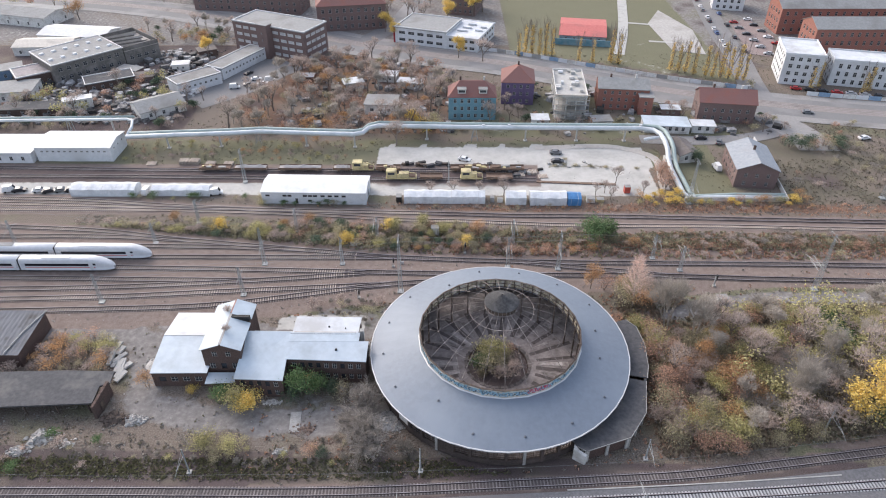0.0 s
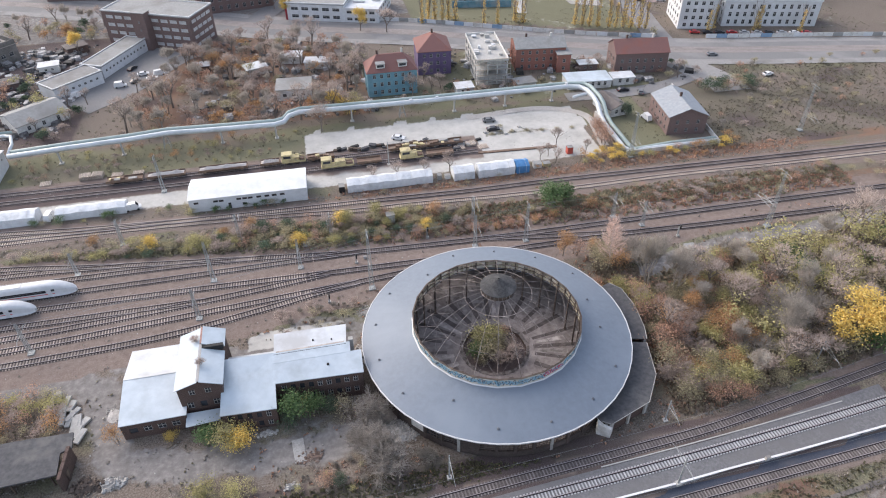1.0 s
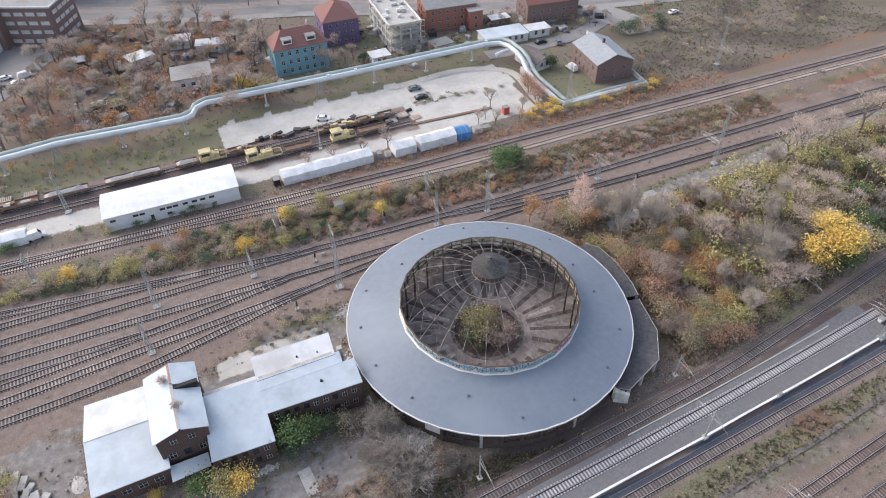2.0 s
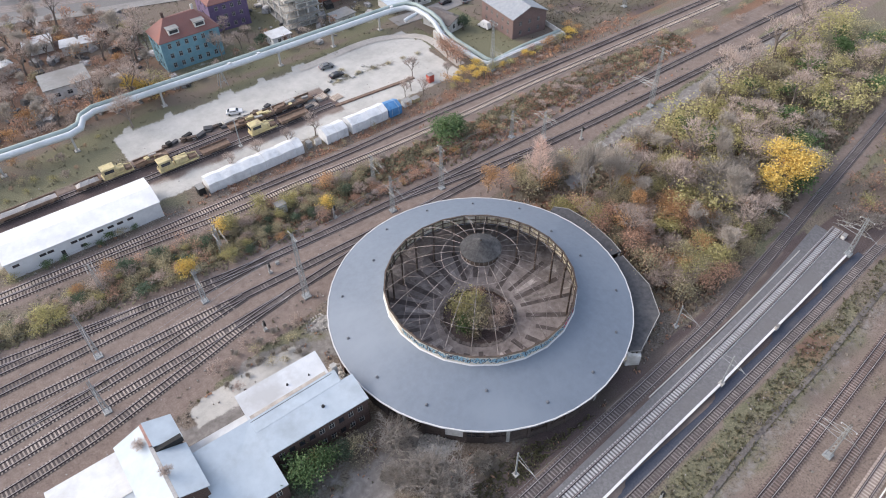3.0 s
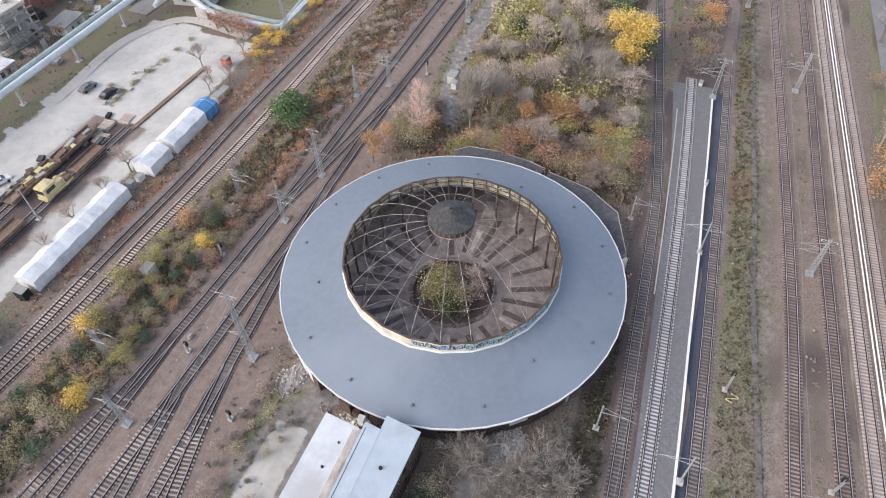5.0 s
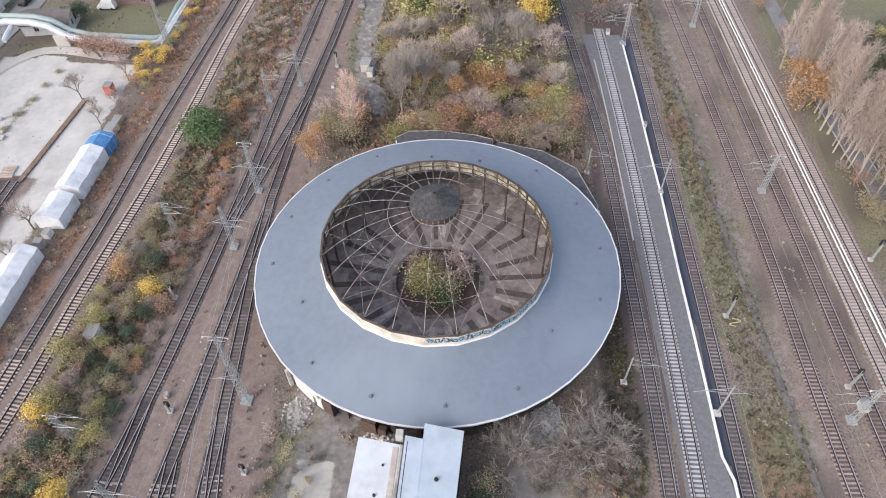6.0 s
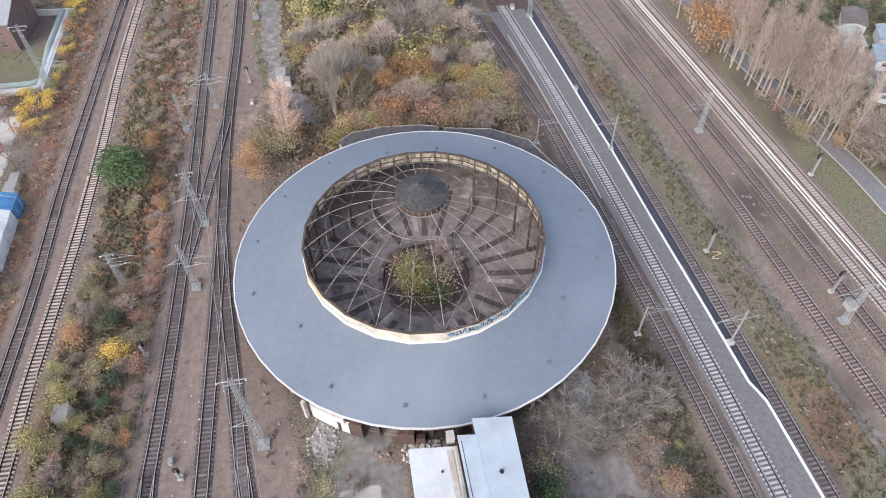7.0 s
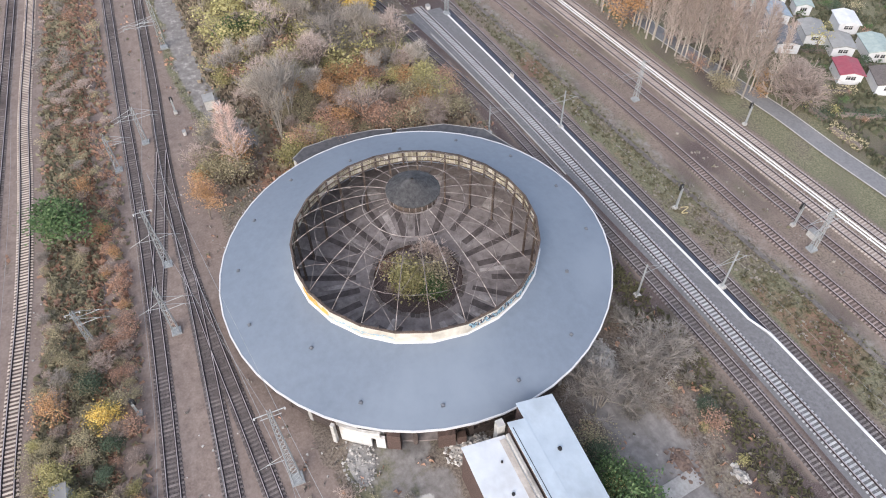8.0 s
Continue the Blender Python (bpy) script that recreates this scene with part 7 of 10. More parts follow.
strip("cycle_path", [(-60, 20), (-20, 22), (-2, 23.8), (8.4, 24.8), (21, 25.4), (32.4, 26.8), (39.4, 27.5), (50, 28.6), (80, 31), (140, 34)], 3.6, LOW + 0.14, mat("pale_lane_asphalt", (0.15, 0.15, 0.155), (0.21, 0.21, 0.215), 2.0, 0.92, 0.06, (0.24, 0.23, 0.23), 0.1, 0.4), "narrow asphalt lane beside the allotments", "road")

for off in (-1.95, 1.95):
    strip("lane_kerb", [(-60, 20 + off), (-20, 22 + off), (-2, 23.8 + off), (8.4, 24.8 + off), (21, 25.4 + off), (32.4, 26.8 + off), (39.4, 27.5 + off), (50, 28.6 + off), (80, 31 + off)], 0.3, LOW + 0.2, PALE_CONC, "pale kerb stones along the lane", "kerb")

# ---- town buildings ----
block("apartment_house", "three-storey blue rendered house with red hip roof", "house", 8.5, 235.6, 17.6, 10, 0, 9.0, BLUE_WALL, TILE_RED, "hip", 4.6, 3, (6, 3), (1.1, 1.5), 0.9, 2.9, chimneys=2)
for dx in (-3.9, 3.9):
    th = thing("dormer", "white dormer window set in the red roof", "dormer", at=(8.5 + dx, 232.2, 10.3))
    part("body", MB().box(0, 0, 0.75, 3.0, 2.4, 1.5), WHITE_WALL, th)
    part("pane", MB().box(0, -1.22, 0.8, 2.4, 0.04, 0.9), GLASS, th)
    part("roof", MB().box(0, 0, 1.56, 3.4, 2.8, 0.15), GREY_FELT, th)
block("apartment_house", "dark purple rendered house with steep red roof", "house", 27, 251.5, 12.5, 14, -4, 9.0, PURPLE_WALL, TILE_RED, "hip", 4.4, 3, (4, 3), (1.1, 1.4), 0.9, 2.9, chimneys=1)
# an unfinished shell: open floor slabs on columns, with a few walls
shell = thing("building_shell", "pale unfinished building shell with open floors and scaffolding", "building shell", at=(46.2, 244, 0), rz=radians(-4))
rs = random.Random(12)
for j in range(4):
    part("floor_slab", MB().box(0, 0, 0.15 + 2.9 * j, 11.6, 26, 0.3), PALE_CONC, shell)
    for gy in range(6):
        for gx in (-5.4, -1.8, 1.8, 5.4):
            if j < 3 and (j < 2 or rs.random() < 0.85):
                part("column", MB().box(gx, -12.5 + 5 * gy, 1.6 + 2.9 * j, 0.4, 0.4, 2.6), WHITE_WALL, shell)
    for k in range(7):
        gx, gy = rs.choice([-1.8, 0, 1.8]), rs.uniform(-11, 11)
        if j < 3:
            part("inner_wall", MB().box(gx, gy, 1.5 + 2.9 * j, rs.uniform(3, 7), 0.24, 2.4), WHITE_WALL, shell)
for k in range(14):
    part("block_pile", bmb(bevelled(rs.uniform(0.9, 2.0), rs.uniform(0.8, 1.6), rs.uniform(0.5, 1.3), 0.05, 1)), rs.choice([WHITE_WALL, CLEAN_WHITE, PALE_CONC]), shell).location = (rs.uniform(-4.8, 4.8), rs.uniform(-12, 12), 9.6)
for gx, gy, sx, sy in ((-5.7, 0, 0.25, 26), (5.7, 0, 0.25, 26), (0, 12.9, 11.6, 0.25), (0, -12.9, 11.6, 0.25)):
    part("parapet", MB().box(gx, gy, 9.5, sx, sy, 0.8), WHITE_WALL, shell)
for k in range(9):
    part("scaffold_pole", MB().tube((-6.4 + 1.6 * k, -14.0, 0), (-6.4 + 1.6 * k, -14.0, 10.4), 0.05, n=5), MAST, shell)
for j in range(5):
    part("scaffold_board", MB().box(0, -13.6, 2.0 + 2.0 * j, 13.2, 0.7, 0.08), mat("scaffold_planks", (0.3, 0.27, 0.23), (0.42, 0.38, 0.33), 2.0, 0.9, 0.1) if j == 0 else bpy.data.materials["scaffold_planks"], shell)
block("garden_shed", "white box shed beside the building shell", "shed", 33.5, 226.5, 6, 5, 0, 3.0, CLEAN_WHITE, WHITE_ROOF, "flat", 0, 1, (2, 1))
block("apartment_house", "red brick house with grey roof and rear extension", "house", 67, 245, 19, 11, -6, 8.5, BRICK_RED, GREY_FELT, "gable", 2.2, 3, (6, 3), (1.0, 1.4), 0.8, 2.7, chimneys=2)
block("house_extension", "orange brick rear extension with flat roof", "house", 74.5, 237.5, 5, 5, -6, 7.0, BRICK_RED, GREY_FELT, "flat", 0, 2, (1, 1))
block("apartment_house", "red brick corner house with red tiled roof", "house", 103, 233.5, 20, 11, -8, 7.8, BRICK_BROWN, TILE_RED, "gable", 3.4, 2, (6, 3), (1.1, 1.5), 1.2, 2.9, chimneys=2)
block("brick_villa", "brick house with pale grey metal roof by the pipes", "house", 97.0, 189.5, 12.5, 17, -7, 6.4, BRICK_BROWN, mat("pale_metal_roof", (0.22, 0.24, 0.265), (0.31, 0.33, 0.355), 1.0, 0.6, 0.05, (0.26, 0.27, 0.285), 0.2, 0.4), "gable", 2.6, 2, (3, 5), (1.0, 1.4), 0.9, 2.8, ridge="y", chimneys=1)
block("garden_shed", "dark-roofed garden shed on the lawn", "shed", 79.5, 203, 7, 11, 10, 2.8, WHITE_WALL, TILE_DARK, "gable", 1.4, 1, (2, 2), ridge="y")
block("garden_shed", "blue-grey flat-roofed garage row by the lane", "garage", 79, 223.5, 16, 8, -5, 2.8, WHITE_WALL, PALE_ROOF, "flat", 0, 1, (6, 0))
block("garage", "pale garage with flat roof", "garage", 92, 222, 8, 5, -5, 2.8, WHITE_WALL, WHITE_ROOF, "flat", 0, 1, (2, 0))
block("pavilion", "low whitish flat-roofed pavilion among trees", "pavilion", -26, 239.5, 12, 9.5, -4, 4.0, WHITE_WALL, GREY_FELT, "flat", 0, 1, (3, 2), (1.4, 1.2), 1.4)
block("office_block", "four-storey brown brick office block with flat roof and white parapet", "office block", -78, 305, 40, 17, -26, 13.6, BRICK_BROWN, GREY_FELT, "flat", 0, 4, (9, 4), (3.2, 1.4), 1.2, 3.2, parapet=0.4, blind=True)
block("office_stair_tower", "blank brown brick stair tower on the office front", "stair tower", -83, 296.4, 5.6, 4, -26, 15.2, BRICK_BROWN, GREY_FELT, "flat", 0, 4, (1, 0), (0.8, 0.8), 1.5, 3.2)
block("shop_building", "long white single-storey shop with grey flat roof", "shop", -105.6, 262.5, 19, 10, 44, 4.6, CLEAN_WHITE, GREY_FELT, "flat", 0, 1, (7, 3), (1.0, 0.9), 2.2, 3, parapet=0.3)
block("shop_building", "white shop wing with grey flat roof", "shop", -93.5, 284, 29, 9, 64, 4.8, CLEAN_WHITE, GREY_FELT, "flat", 0, 1, (12, 2), (1.0, 0.9), 2.2, 3, parapet=0.3)
block("health_centre", "white modern two-storey building with ribbon windows", "building", -10, 322, 26, 22, -20, 7.5, CLEAN_WHITE, GREY_FELT, "flat", 0, 2, (5, 4), (3.2, 1.4), 1.4, 3.3, parapet=0.4)
block("health_centre", "white modern wing with roof machinery", "building", 10, 317, 16, 26, -20, 6.0, CLEAN_WHITE, WHITE_ROOF, "flat", 0, 2, (4, 6), (2.4, 1.3), 1.0, 3.0, parapet=0.3)
for k in range(5):
    th = thing("roof_duct", "white ventilation duct on the flat roof", "duct", "roof ducts", (6 + k * 2.6, 314 + (k % 3) * 4.5, 6.3), radians(-20))
    part("body", bmb(bevelled(5.0 - k * 0.5, 1.1, 0.8, 0.08)), CLEAN_WHITE, th).location = (0, 0, 0.4)
    part("foot", MB().box(0, 0, 0.05, 5.2 - k * 0.5, 1.3, 0.1), GREY_FELT, th)
part_red = block("entrance_wall", "dark red entrance wall of the white building", "wall", -24.6, 321, 1.2, 10, -20, 7.7, mat("dark_red_panel", (0.22, 0.02, 0.03), (0.3, 0.04, 0.05), 1.0, 0.6, 0.02), GREY_FELT, "flat", 0, 1, (0, 0))
block("school_building", "large brown brick school with steep roof", "school", -50, 342, 34, 16, 10, 12.5, BRICK_BROWN, TILE_RED, "hip", 5, 3, (9, 4), (1.4, 2.0), 1.4, 3.8, chimneys=2)
block("school_building", "long brown brick block with tiled roof", "building", -108, 372, 60, 16, -8, 10, BRICK_BROWN, TILE_RED, "gable", 4, 3, (14, 3), (1.3, 1.8), 1.4, 3.2)
block("brick_building", "tall brown brick building by the park", "building", 8, 368, 16, 18, -15, 12, BRICK_BROWN, TILE_RED, "flat", 0, 3, (5, 5), (1.2, 1.7), 1.4, 3.4)
block("sports_hall", "low hall with bright red sheet roof", "hall", 66, 330, 22, 27, -10, 3.0, mat("graffiti_grey_wall", (0.12, 0.2, 0.26), (0.3, 0.3, 0.32), 0.5, 0.9, 0.03, (0.4, 0.38, 0.36), 0.2, 0.4), mat("red_roof_sheet", (0.42, 0.11, 0.1), (0.52, 0.16, 0.14), 1.0, 0.7, 0.04, (0.36, 0.12, 0.11), 0.1, 0.4), "gable", 1.2, 1, (5, 2), (1.2, 0.8), 1.5)
block("apartment_block", "white five-storey apartment block with balconies", "apartment block", 147, 274, 15, 20, -14, 12.5, CLEAN_WHITE, WHITE_ROOF, "flat", 0, 4, (4, 5), (1.5, 1.6), 1.0, 3.0, parapet=0.5)
block("apartment_block", "white four-storey apartment block on the street", "apartment block", 178, 266, 40, 13, -14, 10.5, CLEAN_WHITE, WHITE_ROOF, "flat", 0, 3, (12, 3), (1.3, 1.9), 1.0, 3.2, parapet=0.5)
block("apartment_block", "white apartment block behind the side street", "apartment block", 152, 375, 16, 14, -14, 12.5, CLEAN_WHITE, WHITE_ROOF, "flat", 0, 4, (4, 3), (1.5, 1.6), 1.0, 3.0, parapet=0.4)
block("brick_complex", "large red brick institution with grey roof", "building", 195, 305, 62, 15, 0, 12.5, BRICK_RED, GREY_FELT, "gable", 3.2, 3, (18, 4), (1.3, 2.0), 1.4, 3.8)
block("brick_complex", "second red brick wing with grey roof behind", "building", 205, 336, 88, 15, 0, 12.5, BRICK_RED, GREY_FELT, "gable", 3.2, 3, (22, 4), (1.3, 2.0), 1.4, 3.8)
block("white_hall", "white sheet hall with low windows beside the pipes", "hall", -126.2, 203.6, 25.5, 12, 0, 5.2, CLEAN_WHITE, HALL_ROOF, "gable", 1.0, 1, (12, 3), (0.9, 0.6), 3.4)
block("white_hall", "low white annex hall with flat roof", "hall", -151, 203, 22, 13.5, 0, 3.8, CLEAN_WHITE, HALL_ROOF, "flat", 0, 1, (5, 2))
FACTORY_WALL = mat("dark_factory_wall", (0.1, 0.095, 0.09), (0.17, 0.16, 0.15), 1.0, 0.9, 0.08, (0.22, 0.2, 0.19), 0.2, 0.4)
block("factory_hall", "grey flat-roofed factory hall with skylights", "factory hall", -162.4, 282.2, 30, 24, 47, 8.2, FACTORY_WALL, GREY_FELT, "flat", 0, 2, (8, 6), (1.8, 1.6), 1.6, 3.6, parapet=0.3)
for i in range(6):
    for j in range(2):
        u, v = -12.5 + 5.0 * i, -5 + 10 * j
        th = thing("skylight", "small white roof skylight dome", "skylight", "factory skylights", (-162.4 + u * 0.682 - v * 0.731, 282.2 + u * 0.731 + v * 0.682, 8.45), radians(47))
        part("dome", bmb(bevelled(1.7, 1.7, 0.6, 0.2)), CLEAN_WHITE, th).location = (0, 0, 0.3)
        part("kerb", MB().box(0, 0, 0.05, 2.0, 2.0, 0.14), WHITE_TRIM, th)
# the north-east end has lost its roof: rooms between dusty cross walls
ruin_hall = block("factory_ruin", "roofless dusty end of the factory hall with broken cross walls", "factory hall", -146.5, 299.3, 16, 24, 47, 6.4, FACTORY_WALL, YARD_CONC, "flat", 0, 1, (4, 6), (1.8, 1.6), 2.4, 3.6, overhang=0.0)
rf_ = random.Random(8)
for k in range(9):
    part("cross_wall", MB().prism([(-7.8, -11 + 2.6 * k), (7.8 - rf_.uniform(0, 7), -11 + 2.6 * k), (7.8 - rf_.uniform(0, 7), -10.6 + 2.6 * k), (-7.8, -10.6 + 2.6 * k)], 6.6, [8.4, 6.9 + rf_.random(), 7.0, 8.2]), YARD_CONC if k % 2 else FACTORY_WALL, ruin_hall)
for sx, sy, lx, ly in ((0, -11.8, 16, 0.4), (0, 11.8, 16, 0.4), (7.8, 0, 0.4, 23.2)):
    part("outer_wall_top", MB().box(sx, sy, 7.5, lx, ly, 1.8), FACTORY_WALL, ruin_hall)
block("workshop_shed", "pinkish grey flat-roofed workshop below the factory", "shed", -174, 268, 17, 13, 38, 5.0, BRICK, mat("pinkish_roof_gravel", (0.26, 0.235, 0.235), (0.36, 0.325, 0.325), 0.8, 0.9, 0.08, (0.2, 0.185, 0.185), 0.15, 0.5), "flat", 0, 1, (5, 3), parapet=0.35)
block("workshop_shed", "dark flat-roofed lean-to in the factory court", "shed", -142, 264, 19, 10, 30, 3.4, BRICK, DARK_FELT, "flat", 0, 1, (5, 2), parapet=0.3)
block("white_hall", "white-roofed warehouse behind the factory", "warehouse", -180, 321, 34, 16, -8, 4.0, WHITE_WALL, CLEAN_WHITE, "gable", 1.6, 1, (6, 2))
block("white_hall", "cream-roofed warehouse beside the factory", "warehouse", -188, 305, 26, 13, 4, 4.0, WHITE_WALL, mat("cream_roof", (0.5, 0.46, 0.4), (0.6, 0.56, 0.5), 1.0, 0.8, 0.04, (0.42, 0.39, 0.35), 0.15, 0.4), "gable", 1.4, 1, (6, 2))
block("white_hall", "pale warehouse with grey roof beyond the factory", "warehouse", -222, 352, 40, 20, -15, 5, WHITE_WALL, GREY_FELT, "gable", 1.6, 1, (6, 2))
block("workshop_shed", "pale grey-roofed workshop with broken panels", "shed", -176, 252, 18, 13, 12, 4.0, WHITE_WALL, GREY_FELT, "flat", 0, 1, (4, 2))
block("workshop_shed", "bluish-roofed workshop at the yard's edge", "shed", -196, 270, 26, 9, 30, 4.0, mat("blue_panel", (0.1, 0.16, 0.24), (0.16, 0.23, 0.32), 1.0, 0.7, 0.03), GREY_FELT, "flat", 0, 1, (6, 2))
block("workshop_shed", "grey-roofed gabled shed above the pipes", "shed", -112.5, 238.5, 17, 13, 38, 3.4, WHITE_WALL, GREY_FELT, "gable", 2.0, 1, (3, 2))
block("workshop_shed", "low dark sheds row near the pipes", "shed", -160, 236, 22, 7, 4, 3.0, BRICK, DARK_FELT, "flat", 0, 1, (4, 1))
block("site_cabin", "whitish two-tier site cabin beside the sheds", "cabin", -144, 240, 10, 4, 25, 4.4, WHITE_WALL, WHITE_ROOF, "flat", 0, 2, (4, 1), (0.9, 0.8), 1.0, 2.1)
for k, (x, y, w, d, r, m) in enumerate(((-130, 268, 9, 7, 20, TILE_DARK), (-138, 276, 10, 5, -20, GREY_FELT), (-112, 300, 8, 6, 30, TILE_DARK), (-118, 282, 7, 5, 10, WHITE_ROOF), (-176, 250, 11, 6, 15, DARK_FELT), (-40, 262, 8, 6, 20, WHITE_ROOF), (-16, 262, 10, 5, -12, WHITE_ROOF), (-4, 268, 9, 7, 10, TILE_DARK), (-60, 268, 6, 4, 0, WHITE_ROOF), (56, 226, 7, 5, 5, GREY_FELT), (84, 236, 7, 4, -5, WHITE_ROOF), (-26, 270, 8, 6, -8, CLEAN_WHITE))):
    block("garden_shed", "small weathered shed among trees and clutter", "shed", x, y, w, d, r, 2.7, rg.choice([WHITE_WALL, BRICK, BRICK_BROWN]), m, "flat", 0, 1, (2, 1), (0.9, 0.9), 1.0, group="yard sheds")
# allotment huts to the south-east
RED_PAINT = mat("red_roof_paint", (0.26, 0.06, 0.085), (0.34, 0.09, 0.115), 1.0, 0.7, 0.03, (0.22, 0.09, 0.1), 0.5, 0.4)
HUT_GREEN = mat("pale_hut_roof", (0.26, 0.32, 0.3), (0.36, 0.42, 0.4), 1.0, 0.7, 0.03)
HUT_BLUE = mat("bluish_hut_roof", (0.2, 0.25, 0.3), (0.3, 0.36, 0.41), 1.0, 0.7, 0.03)
for x, y, w, d, r, m, lb in ((47, 9.5, 7, 4.8, -22, TILE_DARK, "white allotment hut with dark roof"), (40.2, 7.8, 7, 4.8, -30, CORR, "white allotment hut with grey roof"), (40.3, 0.2, 6.5, 4.6, -28, GREY_FELT, "grey-roofed white allotment hut in shrubs"), (56.5, -3.5, 6, 4.4, -25, HUT_BLUE, "white hut with bluish sheet roof"), (56, -10.5, 6.5, 4.6, -30, RED_PAINT, "dark red-roofed allotment hut among shrubs"), (50, -6, 4.2, 3.6, -30, HUT_GREEN, "small white hut with greenish roof"), (57, 5, 6.5, 4.4, -20, HUT_GREEN, "allotment hut with pale green roof"), (25.8, 4.8, 6, 4.6, -30, RED_PAINT, "white allotment hut with bright red roof"), (49.6, 1.8, 6, 4.4, -25, HUT_BLUE, "allotment hut with pale blue-grey roof"), (33.8, -1.2, 6, 4.6, -30, GREY_FELT, "pale grey-roofed garden hut in shrubs"), (30, -7, 7.5, 5, -28, HUT_GREEN, "allotment hut with wide pale roof"), (20, 0.6, 6.5, 5, -32, TILE_DARK, "dark brown allotment hut in shrubs"), (40.5, -9.5, 6, 4.4, -30, CLEAN_WHITE, "white-roofed allotment hut among shrubs"), (64, 0, 7, 5, -30, TILE_DARK, "dark-roofed allotment hut among bare shrubs")):
    block("allotment_hut", lb, "hut", x, y, w * 0.95, d * 0.95, r, 2.3, CLEAN_WHITE, m, "gable", 0.5, 1, (3, 2), (1.0, 0.9), 1.0, group="allotment huts", z=LOW)

# ---- walls, fences, hoardings ----
mb = MB()
for a, b in (((72, 173.2), (102, 173.2)), ((103.2, 172.5), (106.5, 200)), ((106.5, 200), (108, 214))):
    d = Vector((b[0] - a[0], b[1] - a[1], 0))
    mb.box((a[0] + b[0]) / 2, (a[1] + b[1]) / 2, 0.75, d.length, 0.25, 1.5, math.atan2(d.y, d.x))
lone("garden_wall", mb, WHITE_WALL, "pale rendered garden wall around the brick house", "wall", "structure")
hoard = thing("hoarding_fence", "street hoarding with faded coloured panels", "fence")
cols = [WHITE_WALL, mat("hoarding_blue", (0.16, 0.26, 0.38), (0.24, 0.33, 0.44), 1.0, 0.7, 0.0), WHITE_WALL, CLEAN_WHITE, GREY_FELT, WHITE_WALL, CLEAN_WHITE]
ln = [p for p in spline([(x, y + 13.6) for x, y in MAIN], 4.0) if -20 < p.x < 230 and not 122 < p.x < 140]
for i in range(len(ln) - 1):
    a, b = ln[i], ln[i + 1]
    if (b - a).length > 8:
        continue
    part("panel", MB().box((a.x + b.x) / 2, (a.y + b.y) / 2, 1.2, (b - a).length * 0.96, 0.12, 1.7, math.atan2(b.y - a.y, b.x - a.x)), cols[(i * 5 + i // 3) % len(cols)], hoard)


# ---- clutter in the factory yards and gardens ----
def clutter(name, n, x0, x1, y0, y1, label, seed):
    rc = random.Random(seed)
    mb = MB()
    blocks = [o for o in bpy.data.objects if o.parent is None and o.type == "EMPTY" and o.location.y > 195]
    for _ in range(n):
        x, y = rc.uniform(x0, x1), rc.uniform(y0, y1)
        if abs(y - np.interp(x, [p[0] for p in MAIN], [p[1] for p in MAIN])) < 14:
            continue
        z = float(ground_z(np.array([x]), np.array([y]))[0])
        s = rc.choice([0.6, 0.9, 1.3, 2.2, 3.4])
        mb.box(x, y, z + s * 0.2, s, s * rc.uniform(0.4, 0.9), s * rc.uniform(0.25, 0.55), rc.uniform(0, 3), rc.uniform(0.75, 1.0))
    lone(name, mb, JUNK, label, "clutter", "stuff")


JUNK = mat("mixed_scrap_and_junk", (0.06, 0.058, 0.06), (0.3, 0.29, 0.285), 0.6, 0.85, 0.15, (0.5, 0.5, 0.5), 0.4, 0.3, island=0.8)
clutter("yard_clutter", 1500, -185, -104, 226, 306, "scrap, crates and junk strewn over factory yards", 3)
clutter("garden_clutter", 320, -62, 2, 220, 300, "garden junk and scraps among the trees", 4)
clutter("roadside_clutter", 160, 30, 125, 218, 262, "crates and scraps in the back yards", 5)


